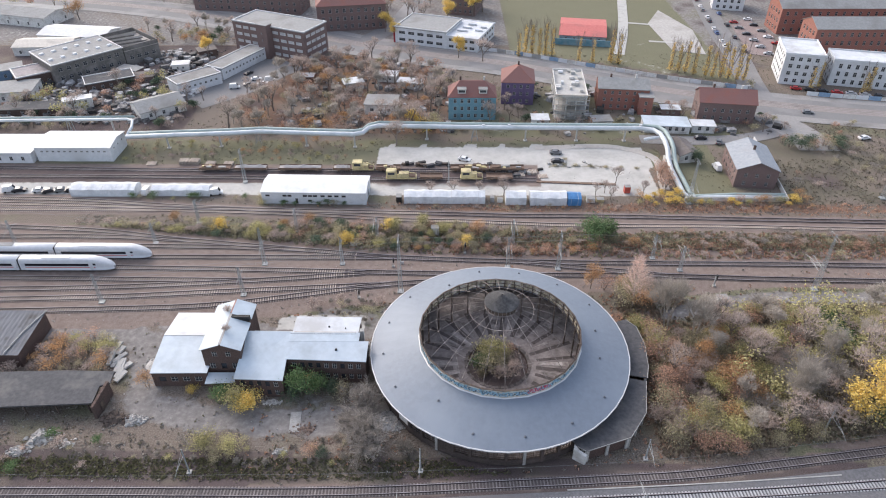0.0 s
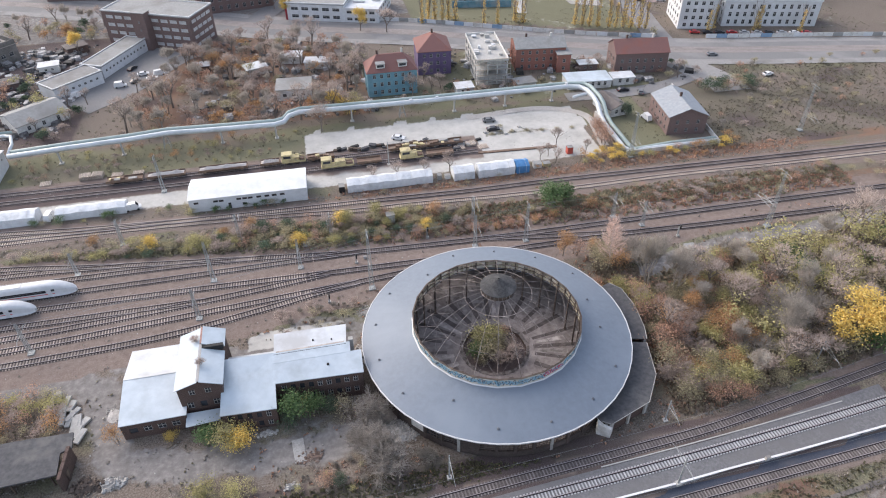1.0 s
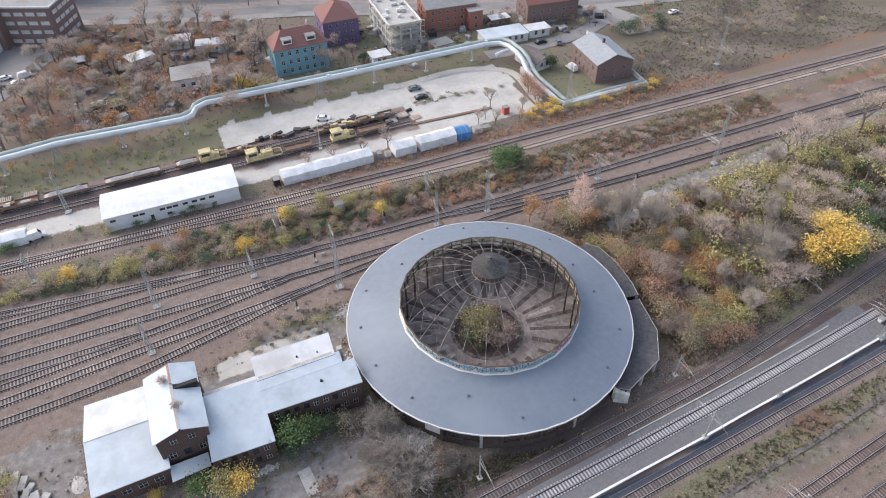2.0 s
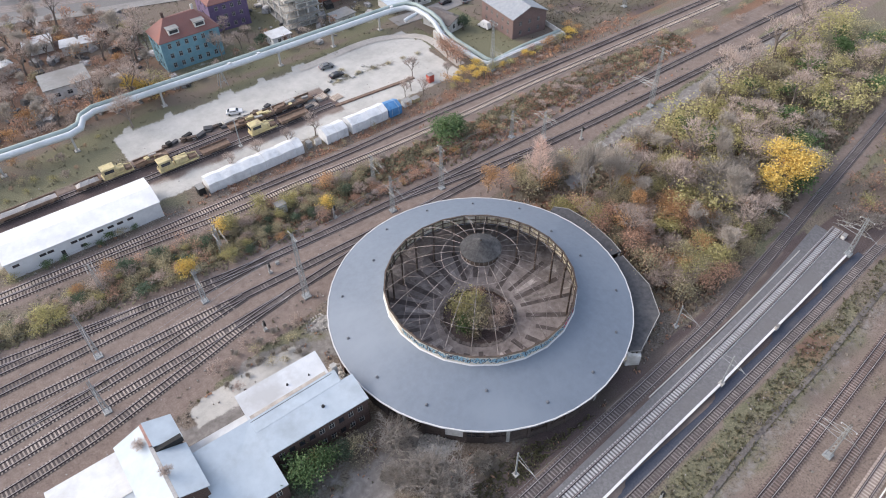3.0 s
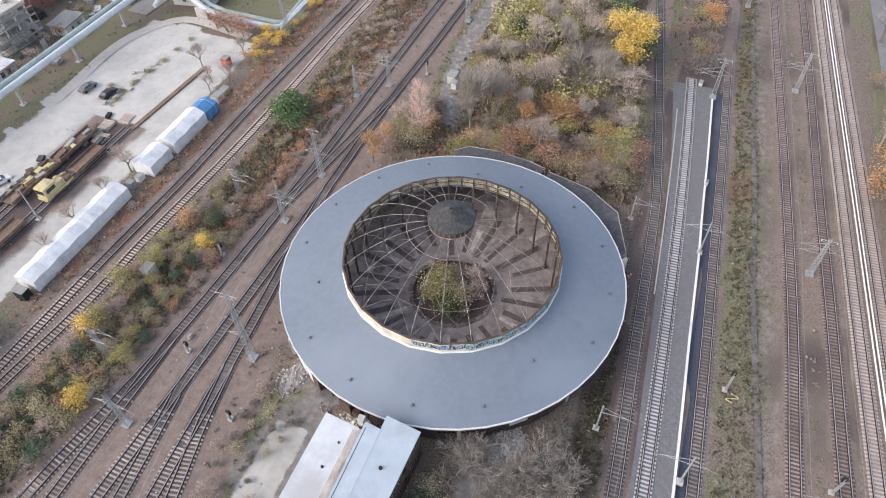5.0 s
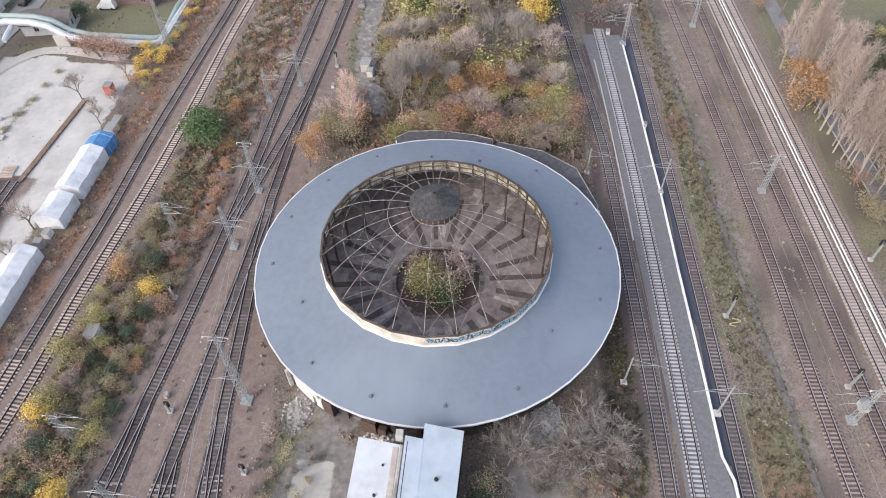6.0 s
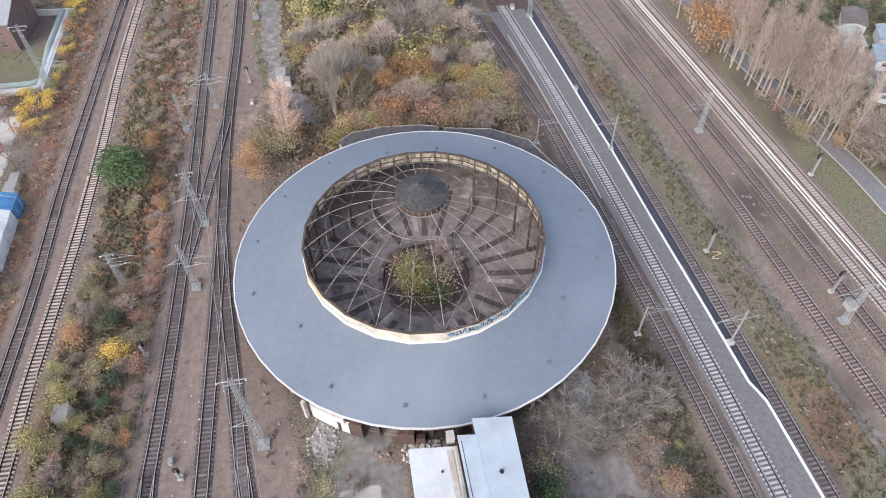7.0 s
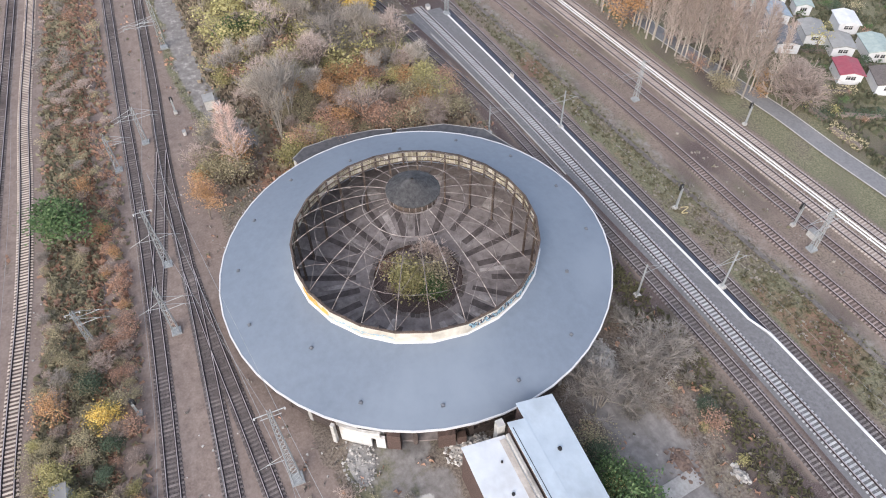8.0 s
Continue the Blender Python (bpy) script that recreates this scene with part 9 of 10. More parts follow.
# single plants that stand out
for kind, x, y, s, w in (("pink_birch", 45.2, 124.1, 1.0, 1.0), ("pale_tree", 51, 114.6, 1.7, 0.8), ("pale_tree", 57, 112.5, 1.5, 0.8), ("ygreen_bush", 73.5, 121.6, 1.0, 1.2), ("ygreen_bush", 80, 121.5, 1.1, 1.4), ("pale_tree", 70, 94, 1.4, 0.95), ("orange_tree", 56.2, 105.4, 0.75, 0.8), ("ygreen_bush", 47.4, 108.4, 1.3, 1.0), ("bare_tree", 48.5, 99.6, 0.95, 1.0), ("ygreen_tree", 47.5, 85.6, 0.95, 0.9), ("ygreen_tree", 52, 87.5, 0.8, 0.9), ("orange_tree", 36.2, 131.2, 0.8, 0.7), ("pale_tree", 61, 116, 1.15, 0.8), ("bare_tree", 66, 104, 1.1, 1.0), ("pale_tree", 82, 104, 1.3, 0.9), ("ygreen_tree", 91, 99, 1.1, 1.0), ("yellow_tree", 87.3, 90.8, 1.1, 1.15), ("grey_bush", 76, 98.5, 1.7, 1.2), ("grey_bush", 80.5, 95.5, 1.5, 1.2), ("grey_bush", 72.5, 96, 1.4, 1.2), ("green_bush", 89.6, 115.8, 1.25, 1.3), ("ygreen_tree", 95.5, 106.8, 1.05, 1.0), ("orange_bush", 62, 111, 1.2, 1.0), ("orange_bush", 60, 98.5, 1.35, 1.1), ("orange_bush", 64.5, 94, 1.2, 1.0), ("orange_bush", 57.5, 103.5, 1.1, 1.0),
                         ("ygreen_bush", 47, 113.2, 1.1, 1.1), ("ygreen_bush", 56, 84.8, 1.3, 1.2), ("olive_bush", 51, 84.5, 1.2, 1.2), ("yellow_bush", -28.3, 149.2, 1.15, 0.75), ("orange_bush", 7.9, 156.2, 1.0, 0.9), ("green_bush", 40.6, 152.2, 1.5, 1.3), ("green_bush", 44.5, 154.5, 1.1, 1.2), ("rust_bush", 39.5, 131, 0.9, 1.1), ("ygreen_bush", -15.6, 156.5, 1.2, 0.9), ("ygreen_bush", -8.0, 157.8, 1.2, 0.9), ("yellow_bush", -66.0, 156.8, 0.95, 1.0), ("ygreen_bush", -54.4, 155.5, 0.9, 1.2), ("orange_bush", -80, 160.8, 0.9, 0.8), ("orange_bush", -40.6, 160.2, 0.85, 0.9), ("orange_bush", -47, 158, 0.8, 0.9),
                         ("ygreen_bush", -43.3, 92.6, 1.35, 1.2), ("yellow_bush", -41.4, 92.2, 1.1, 1.2), ("yellow_bush", -42.6, 91.4, 0.8, 1.2), ("green_bush", -31.0, 95.6, 1.5, 0.85), ("green_bush", -27.6, 96.2, 1.25, 0.8), ("ygreen_bush", -29.4, 96.6, 1.3, 0.7), ("dark_bush", -24.6, 95.6, 0.9, 0.9), ("dark_bush", -33, 93.8, 0.9, 0.9), ("olive_bush", -22.5, 94.8, 0.9, 1.2), ("green_bush", -47.8, 93.8, 0.85, 1.1), ("orange_bush", -64.6, 97.2, 1.0, 0.7), ("yellow_bush", -54.5, 96.0, 0.45, 1.3), ("grey_bush", -18.5, 91.8, 1.15, 1.2), ("grey_bush", -15.8, 92.6, 0.9, 1.2), ("grey_bush", -16.8, 83.6, 1.1, 1.2), ("grey_bush", -14.4, 80.2, 1.15, 1.3), ("grey_bush", -19.4, 85.4, 0.9, 1.2), ("straw_bush", -16.6, 80.2, 1.0, 1.3), ("straw_bush", -8.6, 81.4, 0.8, 1.3), ("straw_bush", -20.8, 88.0, 0.7, 1.3), ("straw_bush", -16.5, 84.5, 1.2, 1.4), ("ygreen_bush", -48.5, 82.4, 0.85, 1.4), ("ygreen_bush", -42.0, 81.4, 0.8, 1.3), ("olive_bush", -45.2, 80.2, 0.7, 1.4), ("rust_bush", -26.5, 80.0, 0.6, 1.3), ("dark_bush", -24.5, 79.6, 0.45, 1.4),
                         ("orange_tree", 106.5, 73.0, 0.95, 1.1), ("orange_tree", 60.8, 35.6, 1.2, 1.2), ("orange_tree", 65, 36.2, 1.0, 1.1), ("brown_bush", 22.4, 22.6, 1.9, 1.3), ("brown_bush", 26, 21.2, 1.7, 1.3), ("orange_bush", 30.2, 22.8, 0.9, 1.0), ("orange_bush", 27.2, 26.0, 0.7, 1.0), ("olive_bush", 33.5, 31.2, 0.9, 1.2), ("olive_bush", 31.6, 30.6, 0.8, 1.2),
                         ("yellow_tree", -13.5, 222, 0.75, 1.1), ("yellow_bush", -9.0, 219.5, 1.1, 1.2), ("ygreen_tree", -5.5, 221.5, 0.7, 1.2), ("bare_tree", 14.8, 227.2, 0.8, 0.9), ("bare_tree", -18.5, 209.5, 0.85, 1.1), ("bare_tree", 53.2, 183.9, 0.6, 1.0), ("bare_tree", -6, 176.4, 0.5, 0.8), ("bare_tree", 1.5, 176.2, 0.55, 0.8), ("bare_tree", 9.5, 176.0, 0.55, 0.9), ("bare_tree", 45.5, 176.5, 0.5, 0.9), ("bare_tree", 48.5, 178, 0.45, 0.9), ("bare_tree", 60, 176.5, 0.5, 0.9), ("bare_tree", 49.5, 173.8, 0.55, 0.8), ("bare_tree", 17, 176.2, 0.6, 0.9), ("bare_tree", 15, 291, 1.1, 1.1), ("yellow_tree", 4, 295, 1.0, 0.7), ("dark_bush", 82.5, 196.5, 1.2, 0.7), ("dark_bush", 81, 199.5, 0.9, 0.7), ("olive_bush", 35.0, 194.6, 0.22, 2.0), ("olive_bush", 38.5, 195.6, 0.22, 2.0), ("olive_bush", 42.0, 194.8, 0.22, 2.0), ("olive_bush", 47.0, 194.6, 0.22, 2.0), ("olive_bush", 52.0, 194.0, 0.22, 2.0), ("olive_bush", 57.0, 193.6, 0.22, 2.0), ("olive_bush", 62.0, 193.2, 0.22, 2.0), ("olive_bush", 39.0, 199.5, 0.22, 2.0), ("rust_bush", 68.6, 186, 1.2, 1.2), ("rust_bush", 68, 181, 1.2, 1.2), ("rust_bush", 69.5, 190, 1.1, 1.0)):
    plant(kind, x, y, s, wide=w)
# the thicket east of the roundhouse
def east_pick(x, y):
    r = PR.random()
    if x < 57 and y < 116:
        return "rust_bush" if r < 0.3 else "brown_bush" if r < 0.5 else "orange_bush" if r < 0.6 else "olive_bush" if r < 0.9 else "ygreen_bush"
    if x < 70:
        return "orange_bush" if r < 0.14 else "rust_bush" if r < 0.34 else "olive_bush" if r < 0.6 else "ygreen_bush" if r < 0.82 else "brown_bush" if r < 0.92 else "grey_bush"
    if x < 84:
        return "grey_bush" if r < 0.16 else "olive_bush" if r < 0.52 else "brown_bush" if r < 0.66 else "rust_bush" if r < 0.76 else "ygreen_bush"
    return "ygreen_bush" if r < 0.34 else "olive_bush" if r < 0.7 else "grey_bush" if r < 0.75 else "brown_bush" if r < 0.82 else "ygreen_tree" if r < 0.95 else "green_bush"


low_side = lambda x: float(np.interp(x, LINES["A"][:, 0], LINES["A"][:, 1])) + 4.0
scatter(190, 42, 104, 80, 131, east_pick, "thicket", 4.0, 2.4, (0.75, 1.35), keep=lambda x, y: y > low_side(x) and not (50 < x < 112 and y > 126 + 0.03 * x) and not (44 < x < 62 and 114 < y < 124), single=lambda x, y: x < 74)
scatter(90, 104, 175, 92, 132, east_pick, "thicket", 4.5, 4.0, (0.7, 1.3), keep=lambda x, y: y > low_side(x))
scatter(40, 88, 165, 70, 108, lambda x, y: PR.choice(["olive_bush", "rust_bush", "grey_bush", "brown_bush", "ygreen_bush", "orange_bush"]), "track side bushes", 3.0, 2.2, (0.45, 0.9), keep=lambda x, y: y < low_side(x) - 7 and y > 68 + 0.03 * (x - 88))
scatter(34, 58, 104, 84, 126, lambda x, y: PR.choice(["pale_tree", "bare_tree", "ygreen_tree", "ygreen_tree", "bare_tree"]), "thicket", 5.5, 5.0, (0.8, 1.2), keep=lambda x, y: y > low_side(x) + 2)
scatter(40, 104, 170, 95, 130, lambda x, y: PR.choice(["ygreen_tree", "ygreen_tree", "bare_tree", "olive_bush", "green_bush"]), "thicket", 5.5, 6.0, (0.9, 1.4), keep=lambda x, y: y > low_side(x) + 2)
# scrub strip between the main tracks
mid_pick = lambda x, y: PR.choice(["olive_bush", "brown_bush", "brown_bush", "rust_bush", "ygreen_bush", "olive_bush", "olive_bush", "dark_bush"]) if x < 10 else PR.choice(["rust_bush", "olive_bush", "olive_bush", "brown_bush", "brown_bush", "grey_bush"] if y > 150 else ["rust_bush", "rust_bush", "brown_bush", "rust_bush", "olive_bush", "brown_bush"])
scatter(210, -130, 20, 144.5, 159.5, mid_pick, "scrub strip", 2.6, 1.4, (0.3, 0.75), single=lambda x, y: x > -20)
scatter(110, 20, 130, 144.5, 158, mid_pick, "scrub strip", 2.6, 1.5, (0.25, 0.55), single=lambda x, y: x < 40)
scatter(34, 75, 190, 142, 157, mid_pick, "scrub strip", 3.0, 2.4, (0.35, 0.7))
for kind, x, y, k in (("yellow_bush", 4.3, 149.8, 0.75), ("orange_bush", 39.5, 147.3, 0.6), ("orange_bush", 50.6, 149.8, 0.7), ("dark_bush", 10.4, 151.2, 0.7), ("orange_bush", 34, 146.2, 0.45), ("orange_bush", 30.5, 147.5, 0.4), ("orange_bush", 22.8, 146, 0.4), ("ygreen_bush", -2.5, 155.5, 0.95), ("ygreen_bush", -5, 153.6, 0.75), ("yellow_bush", -17.6, 157.4, 0.8), ("orange_bush", -8.5, 147.2, 0.45), ("olive_bush", 20.5, 154.5, 0.7), ("rust_bush", 26.5, 145.8, 0.6), ("rust_bush", 17, 145.4, 0.6)):
    plant(kind, x, y, k, wide=1.05, zone="scrub strip")
scatter(40, -15, 110, 167.6, 171.5, lambda x, y: PR.choice(["rust_bush", "orange_bush", "olive_bush", "brown_bush"]), "line-side shrubs", 2.2, 1.6, (0.22, 0.45), keep=lambda x, y: x > 38 or y < 169.8)
scatter(26, -100, -26, 169.5, 174, lambda x, y: PR.choice(["green_bush", "ygreen_bush", "olive_bush", "green_bush"]), "line-side shrubs", 2.2, 1.6, (0.3, 0.55))
scatter(44, 58, 110, 170.5, 176, lambda x, y: PR.choice(["rust_bush", "orange_bush", "ygreen_bush", "yellow_bush", "olive_bush"]), "line-side shrubs", 3.0, 2.0, (0.35, 0.75), keep=lambda x, y: not 71 < x < 104 or y < 172.6)
# rough ground round the workshop and the sheds
scatter(30, -96, -70, 99, 115, lambda x, y: PR.choice(["orange_bush", "rust_bush", "brown_bush", "olive_bush", "ygreen_bush"]), "yard bushes", 3.5, 2.2, (0.5, 0.9), keep=lambda x, y: not (x > -76 and y > 98) and not (x < -93 and y > 101.5) and not (y < 100.5))
scatter(24, -110, -68, 76, 88, lambda x, y: PR.choice(["olive_bush", "rust_bush", "brown_bush", "green_bush"]), "yard bushes", 3.6, 2.0, (0.3, 0.6), keep=lambda x, y: y < 86)
scatter(30, -66, -12, 77.2, 84, lambda x, y: PR.choice(["straw_bush", "olive_bush", "ygreen_bush", "grey_bush", "straw_bush"]), "yard bushes", 3.2, 2.2, (0.25, 0.5))
scatter(26, -34, -4, 113.5, 126, lambda x, y: PR.choice(["straw_bush", "straw_bush", "brown_bush", "olive_bush"]), "yard bushes", 3.2, 2.0, (0.3, 0.6), keep=lambda x, y: not (x < -18 and y < 118))
# between pipes and sidings, meadow by the brick house
scatter(70, -112, -24, 195, 212, lambda x, y: PR.choice(["olive_bush", "rust_bush", "orange_bush", "ygreen_bush", "brown_bush"]), "pipe side shrubs", 3.4, 2.4, (0.25, 0.65), keep=lambda x, y: y > 197.5)
scatter(60, 108, 210, 178, 228, lambda x, y: PR.choice(["olive_bush", "brown_bush", "rust_bush", "grey_bush", "olive_bush"]), "meadow shrubs", 4.0, 3.5, (0.3, 0.7), keep=lambda x, y: not (112 < x < 140 and y > 204))
scatter(16, 116, 142, 206, 212, lambda x, y: PR.choice(["dark_bush", "olive_bush", "rust_bush"]), "meadow shrubs", 4.0, 1.8, (0.6, 1.0))
# town trees
town_pick = lambda x, y: PR.choice(["bare_tree", "bare_tree", "pale_tree", "pale_tree", "brown_bush", "brown_bush", "rust_bush", "rust_bush", "olive_bush", "orange_bush"])
HOUSES = [(8.5, 236, 12), (27, 250, 10), (46, 244, 17), (67, 244, 14), (103, 233, 14), (96, 189, 12), (80, 203, 8), (-26, 239, 9), (-78, 303, 24), (-105, 262, 13), (-93, 284, 17), (-86, 268, 13), (-126, 203, 17), (-151, 203, 14), (-163, 287, 28), (-128, 296, 18), (-150, 258, 13), (-172, 262, 12), (-121, 236, 10), (75, 222, 13), (-78, 278, 10), (-10, 322, 20), (10, 317, 18)]
clear = lambda x, y: all((x - a) ** 2 + (y - b) ** 2 > r * r for a, b, r in HOUSES) and abs(y - np.interp(x, [p[0] for p in MAIN], [p[1] for p in MAIN])) > 13
scatter(190, -82, 0, 219, 298, town_pick, "town trees", 4.0, 3.2, (0.6, 1.15), keep=clear)
scatter(70, -175, -98, 222, 268, lambda x, y: PR.choice(["bare_tree", "olive_bush", "brown_bush", "rust_bush", "ygreen_tree", "dark_bush"]), "town trees", 4.0, 3.4, (0.5, 0.9), keep=clear)
scatter(50, 0, 125, 219, 262, lambda x, y: PR.choice(["bare_tree", "brown_bush", "dark_bush", "olive_bush", "rust_bush"]), "town trees", 4.0, 3.6, (0.4, 0.75), keep=clear)
scatter(30, -240, 20, 330, 400, lambda x, y: PR.choice(["bare_tree", "bare_tree", "yellow_tree", "orange_tree"]), "town trees", 4.0, 6, (0.7, 1.1), keep=lambda x, y: clear(x, y) and not (-140 < x < -70) and not (-70 < x < -30 and y < 352) and not (-240 < x < -150 and y < 365))
scatter(34, -152, -100, 306, 336, lambda x, y: PR.choice(["bare_tree", "pale_tree", "rust_bush", "orange_bush", "brown_bush", "olive_bush", "dark_bush"]), "town trees", 4.0, 3.6, (0.6, 1.05), keep=lambda x, y: clear(x, y) and x + y > 168)
scatter(16, -260, -140, 366, 400, lambda x, y: PR.choice(["bare_tree", "pale_tree", "ygreen_tree", "rust_bush"]), "town trees", 4.0, 6, (0.8, 1.2), keep=clear)
plant("orange_tree", -195, 352, 1.1, zone="town trees")
plant("orange_tree", -116, 311, 0.9, zone="town trees")
plant("orange_tree", -50, 262, 0.8, zone="town trees")
plant("ygreen_tree", -42, 258, 0.8, zone="town trees")
plant("orange_tree", -55, 268, 0.8, zone="town trees")
for x, y in ((-205, 372), (-110, 296), (-26, 318), (-32, 332), (-1, 352)):
    plant("yellow_tree", x, y, 0.9, wide=0.8, zone="street trees")
for x, y in ((31.7, 297.8), (34.5, 298.5), (37.6, 299.3), (41, 299.3), (44.1, 299.3), (47, 298.5), (58.1, 291), (72.2, 290), (75, 288), (64, 290), (96, 280), (99, 279), (102, 278), (105, 276), (109.1, 274), (112, 273), (115.3, 272), (118, 271), (121.2, 270), (124, 269)):
    plant("gold_poplar", x, y, PR.uniform(0.85, 1.2), wide=1.0, zone="street trees")
for x, y in ((147.5, 259), (152, 262.5), (166, 254), (170, 257), (186, 251)):
    plant("gold_poplar", x, y, 0.8, wide=1.1, zone="street trees")
for k in range(46):
    px = 27 + k * 1.08 + PR.uniform(-0.7, 0.7)
    plant("poplar", px, 27.2 + 0.2 * (px - 27) + PR.uniform(-3.4, 1.2), PR.uniform(0.85, 1.2), zone="poplar row")
scatter(20, 72, 135, 20, 36, lambda x, y: PR.choice(["poplar", "bare_tree", "rust_bush", "brown_bush"]), "poplar row", 4.0, 2.4, (0.6, 1.0))
scatter(22, 30, 72, 24, 33, lambda x, y: PR.choice(["rust_bush", "brown_bush", "olive_bush"]), "poplar row", 4.0, 2.0, (0.4, 0.8))
# allotments
HUTS = [(47, 9.5), (40.2, 7.8), (40.3, 0.2), (56.5, -3.5), (56, -10.5), (50, -6), (57, 5), (25.8, 4.8), (49.6, 1.8), (33.8, -1.2), (30, -7), (20, 0.6), (40.5, -9.5), (64, 0)]
hut_clear = lambda x, y: all((x - a) ** 2 + (y - b) ** 2 > 22 for a, b in HUTS)
scatter(64, -2, 90, -30, 22, lambda x, y: PR.choice(["dark_bush", "green_bush", "olive_bush", "ygreen_bush", "brown_bush", "rust_bush", "dark_bush"]), "allotment shrubs", 4.0, 2.4, (0.3, 0.75), keep=lambda x, y: hut_clear(x, y) and y < 21 - 0.02 * x)
scatter(12, 10, 80, -20, 18, lambda x, y: PR.choice(["bare_tree", "ygreen_tree", "dark_bush"]), "allotment shrubs", 4.0, 5, (0.5, 0.8), keep=hut_clear)
scatter(60, 0, 75, -24, 21, lambda x, y: PR.choice(["dark_bush", "dark_bush", "green_bush", "rust_bush"]), "allotment shrubs", 4.0, 1.6, (0.18, 0.4), keep=lambda x, y: hut_clear(x, y) and y < 20)
def hedge(x, y, w, d, h, rz, leaf_m, label, seed):
    rh = random.Random(seed)
    tips = []
    for _ in range(int(w * (d + 2 * h) * 5)):
        face = rh.random() * (d + 2 * h)
        u = rh.uniform(-w / 2, w / 2)
        if face < d:
            tips.append((Vector((u, rh.uniform(-d / 2, d / 2), h + rh.gauss(0, 0.08))), None))
        else:
            tips.append((Vector((u, (d / 2) * (1 if face < d + h else -1), rh.uniform(0.05, h))), None))
    body = thing("hedge", label, "hedge", "garden hedges", at=(x, y, LOW), rz=math.radians(rz))
    part("stem", MB().box(0, 0, 0, w * 0.97, d * 0.7, h * 0.9, top=0.85), BARK, body)
    part("leaves", foliage(seed, tips, 2, 0.36, 0.1), leaf_m, body)


for k, (x, y, w, d, h, rz) in enumerate(((20, 19.5, 9, 1.6, 1.7, 4), (30.5, 20.6, 7, 1.8, 1.9, 6), (40, 21.4, 8, 1.5, 1.6, 5), (50, 22.6, 9, 1.6, 1.7, 6), (22.5, 11.5, 9, 1.3, 1.5, 62), (30.5, 11, 10, 1.3, 1.6, 64), (36, 5.2, 9, 1.2, 1.5, 62), (44.5, 12.8, 8, 1.3, 1.5, 64), (53, 10, 9, 1.2, 1.4, 65), (14, 12, 12, 1.4, 1.6, 60), (61, 14, 10, 1.3, 1.6, 64), (46, -3, 8, 1.2, 1.4, -28), (27, -1.5, 7, 1.2, 1.4, 62), (10.5, 20, 8, 1.6, 1.6, 3))):
    green = k % 3 != 1
    hedge(x, y, w, d, h, rz, L_DGREEN if k % 3 == 0 else L_GREEN if green else L_OLIVE, "clipped dark green garden hedge between the plots" if green else "thinning olive-brown garden hedge between the plots", 700 + k)
# the turntable pit
for kind, dx, dy, s in (("ygreen_bush", -3.2, 1.4, 1.35), ("ygreen_bush", -1.4, 1.8, 1.6), ("olive_bush", -2.4, -1.6, 1.3), ("green_bush", -3.8, -0.4, 1.1), ("olive_bush", 0.6, -0.4, 1.2), ("olive_bush", 2.2, 2.6, 1.0), ("rust_bush", 2.8, 3.8, 0.8), ("brown_bush", 2.6, -2.8, 1.1), ("brown_bush", 0.4, -3.6, 1.0), ("olive_bush", -3.6, -3.0, 0.6), ("brown_bush", 3.8, 0.4, 0.7), ("brown_bush", -0.6, 4.6, 0.5)):
    plant(kind, HUB.x + dx, HUB.y + dy, s * 0.88, zone="pit bushes")

# shrubs that have rooted on the workshop tower
for x, y, z in ((-49.2, 110.4, 10.2), (-47.4, 103.6, 10.7)):
    plant("brown_bush", x, y, 0.34, wide=1.3, zone="roof shrubs", z=z)
finish_thickets()

# ---- weeds and tufts: too many to count ----
def weeds(name, n, region, leaf_m, label, size, seed, dense):
    rw = np.random.RandomState(seed)
    x0, x1, y0, y1 = region
    X, Y = rw.uniform(x0, x1, n), rw.uniform(y0, y1, n)
    near = np.full(n, 99.0)
    for k in TRACKS:
        near = np.minimum(near, line_gap(k, X, Y))
    w = ground_weights(X, Y)
    ok = (near > 2.3) & ~((Y > wall_y(X) - 1.5) & (Y < np.interp(X, LINES["A"][:, 0], LINES["A"][:, 1])) & (X < 88)) & (rw.uniform(0, 1, n) < dense(X, Y, w)) & (np.hypot(X - HUB.x, Y - HUB.y) > 28.2)
    ok &= ~((X > -65) & (X < -17) & (Y > 94.5) & (Y < 117) & ~((X > -34) & (Y < 98)))
    X, Y = X[ok], Y[ok]
    Z = ground_z(X, Y)
    mb = MB()
    for x, y, z in zip(X, Y, Z):
        for _ in range(3):
            a, s = rw.uniform(0, 6.28), size * rw.uniform(0.5, 1.4)
            c, d = math.cos(a), math.sin(a)
            ox, oy = rw.normal(0, 0.3, 2)
            hgt = s * rw.uniform(0.5, 1.0)
            mb.add([(x + ox - c * s * 0.5, y + oy - d * s * 0.5, z), (x + ox + c * s * 0.5, y + oy + d * s * 0.5, z), (x + ox + c * s * 0.3 + rw.uniform(-0.2, 0.2), y + oy + d * s * 0.3, z + hgt), (x + ox - c * s * 0.3, y + oy - d * s * 0.3 + rw.uniform(-0.2, 0.2), z + hgt)], [(0, 1, 2, 3)])
    lone(name, mb, leaf_m, label, "weeds", "stuff")


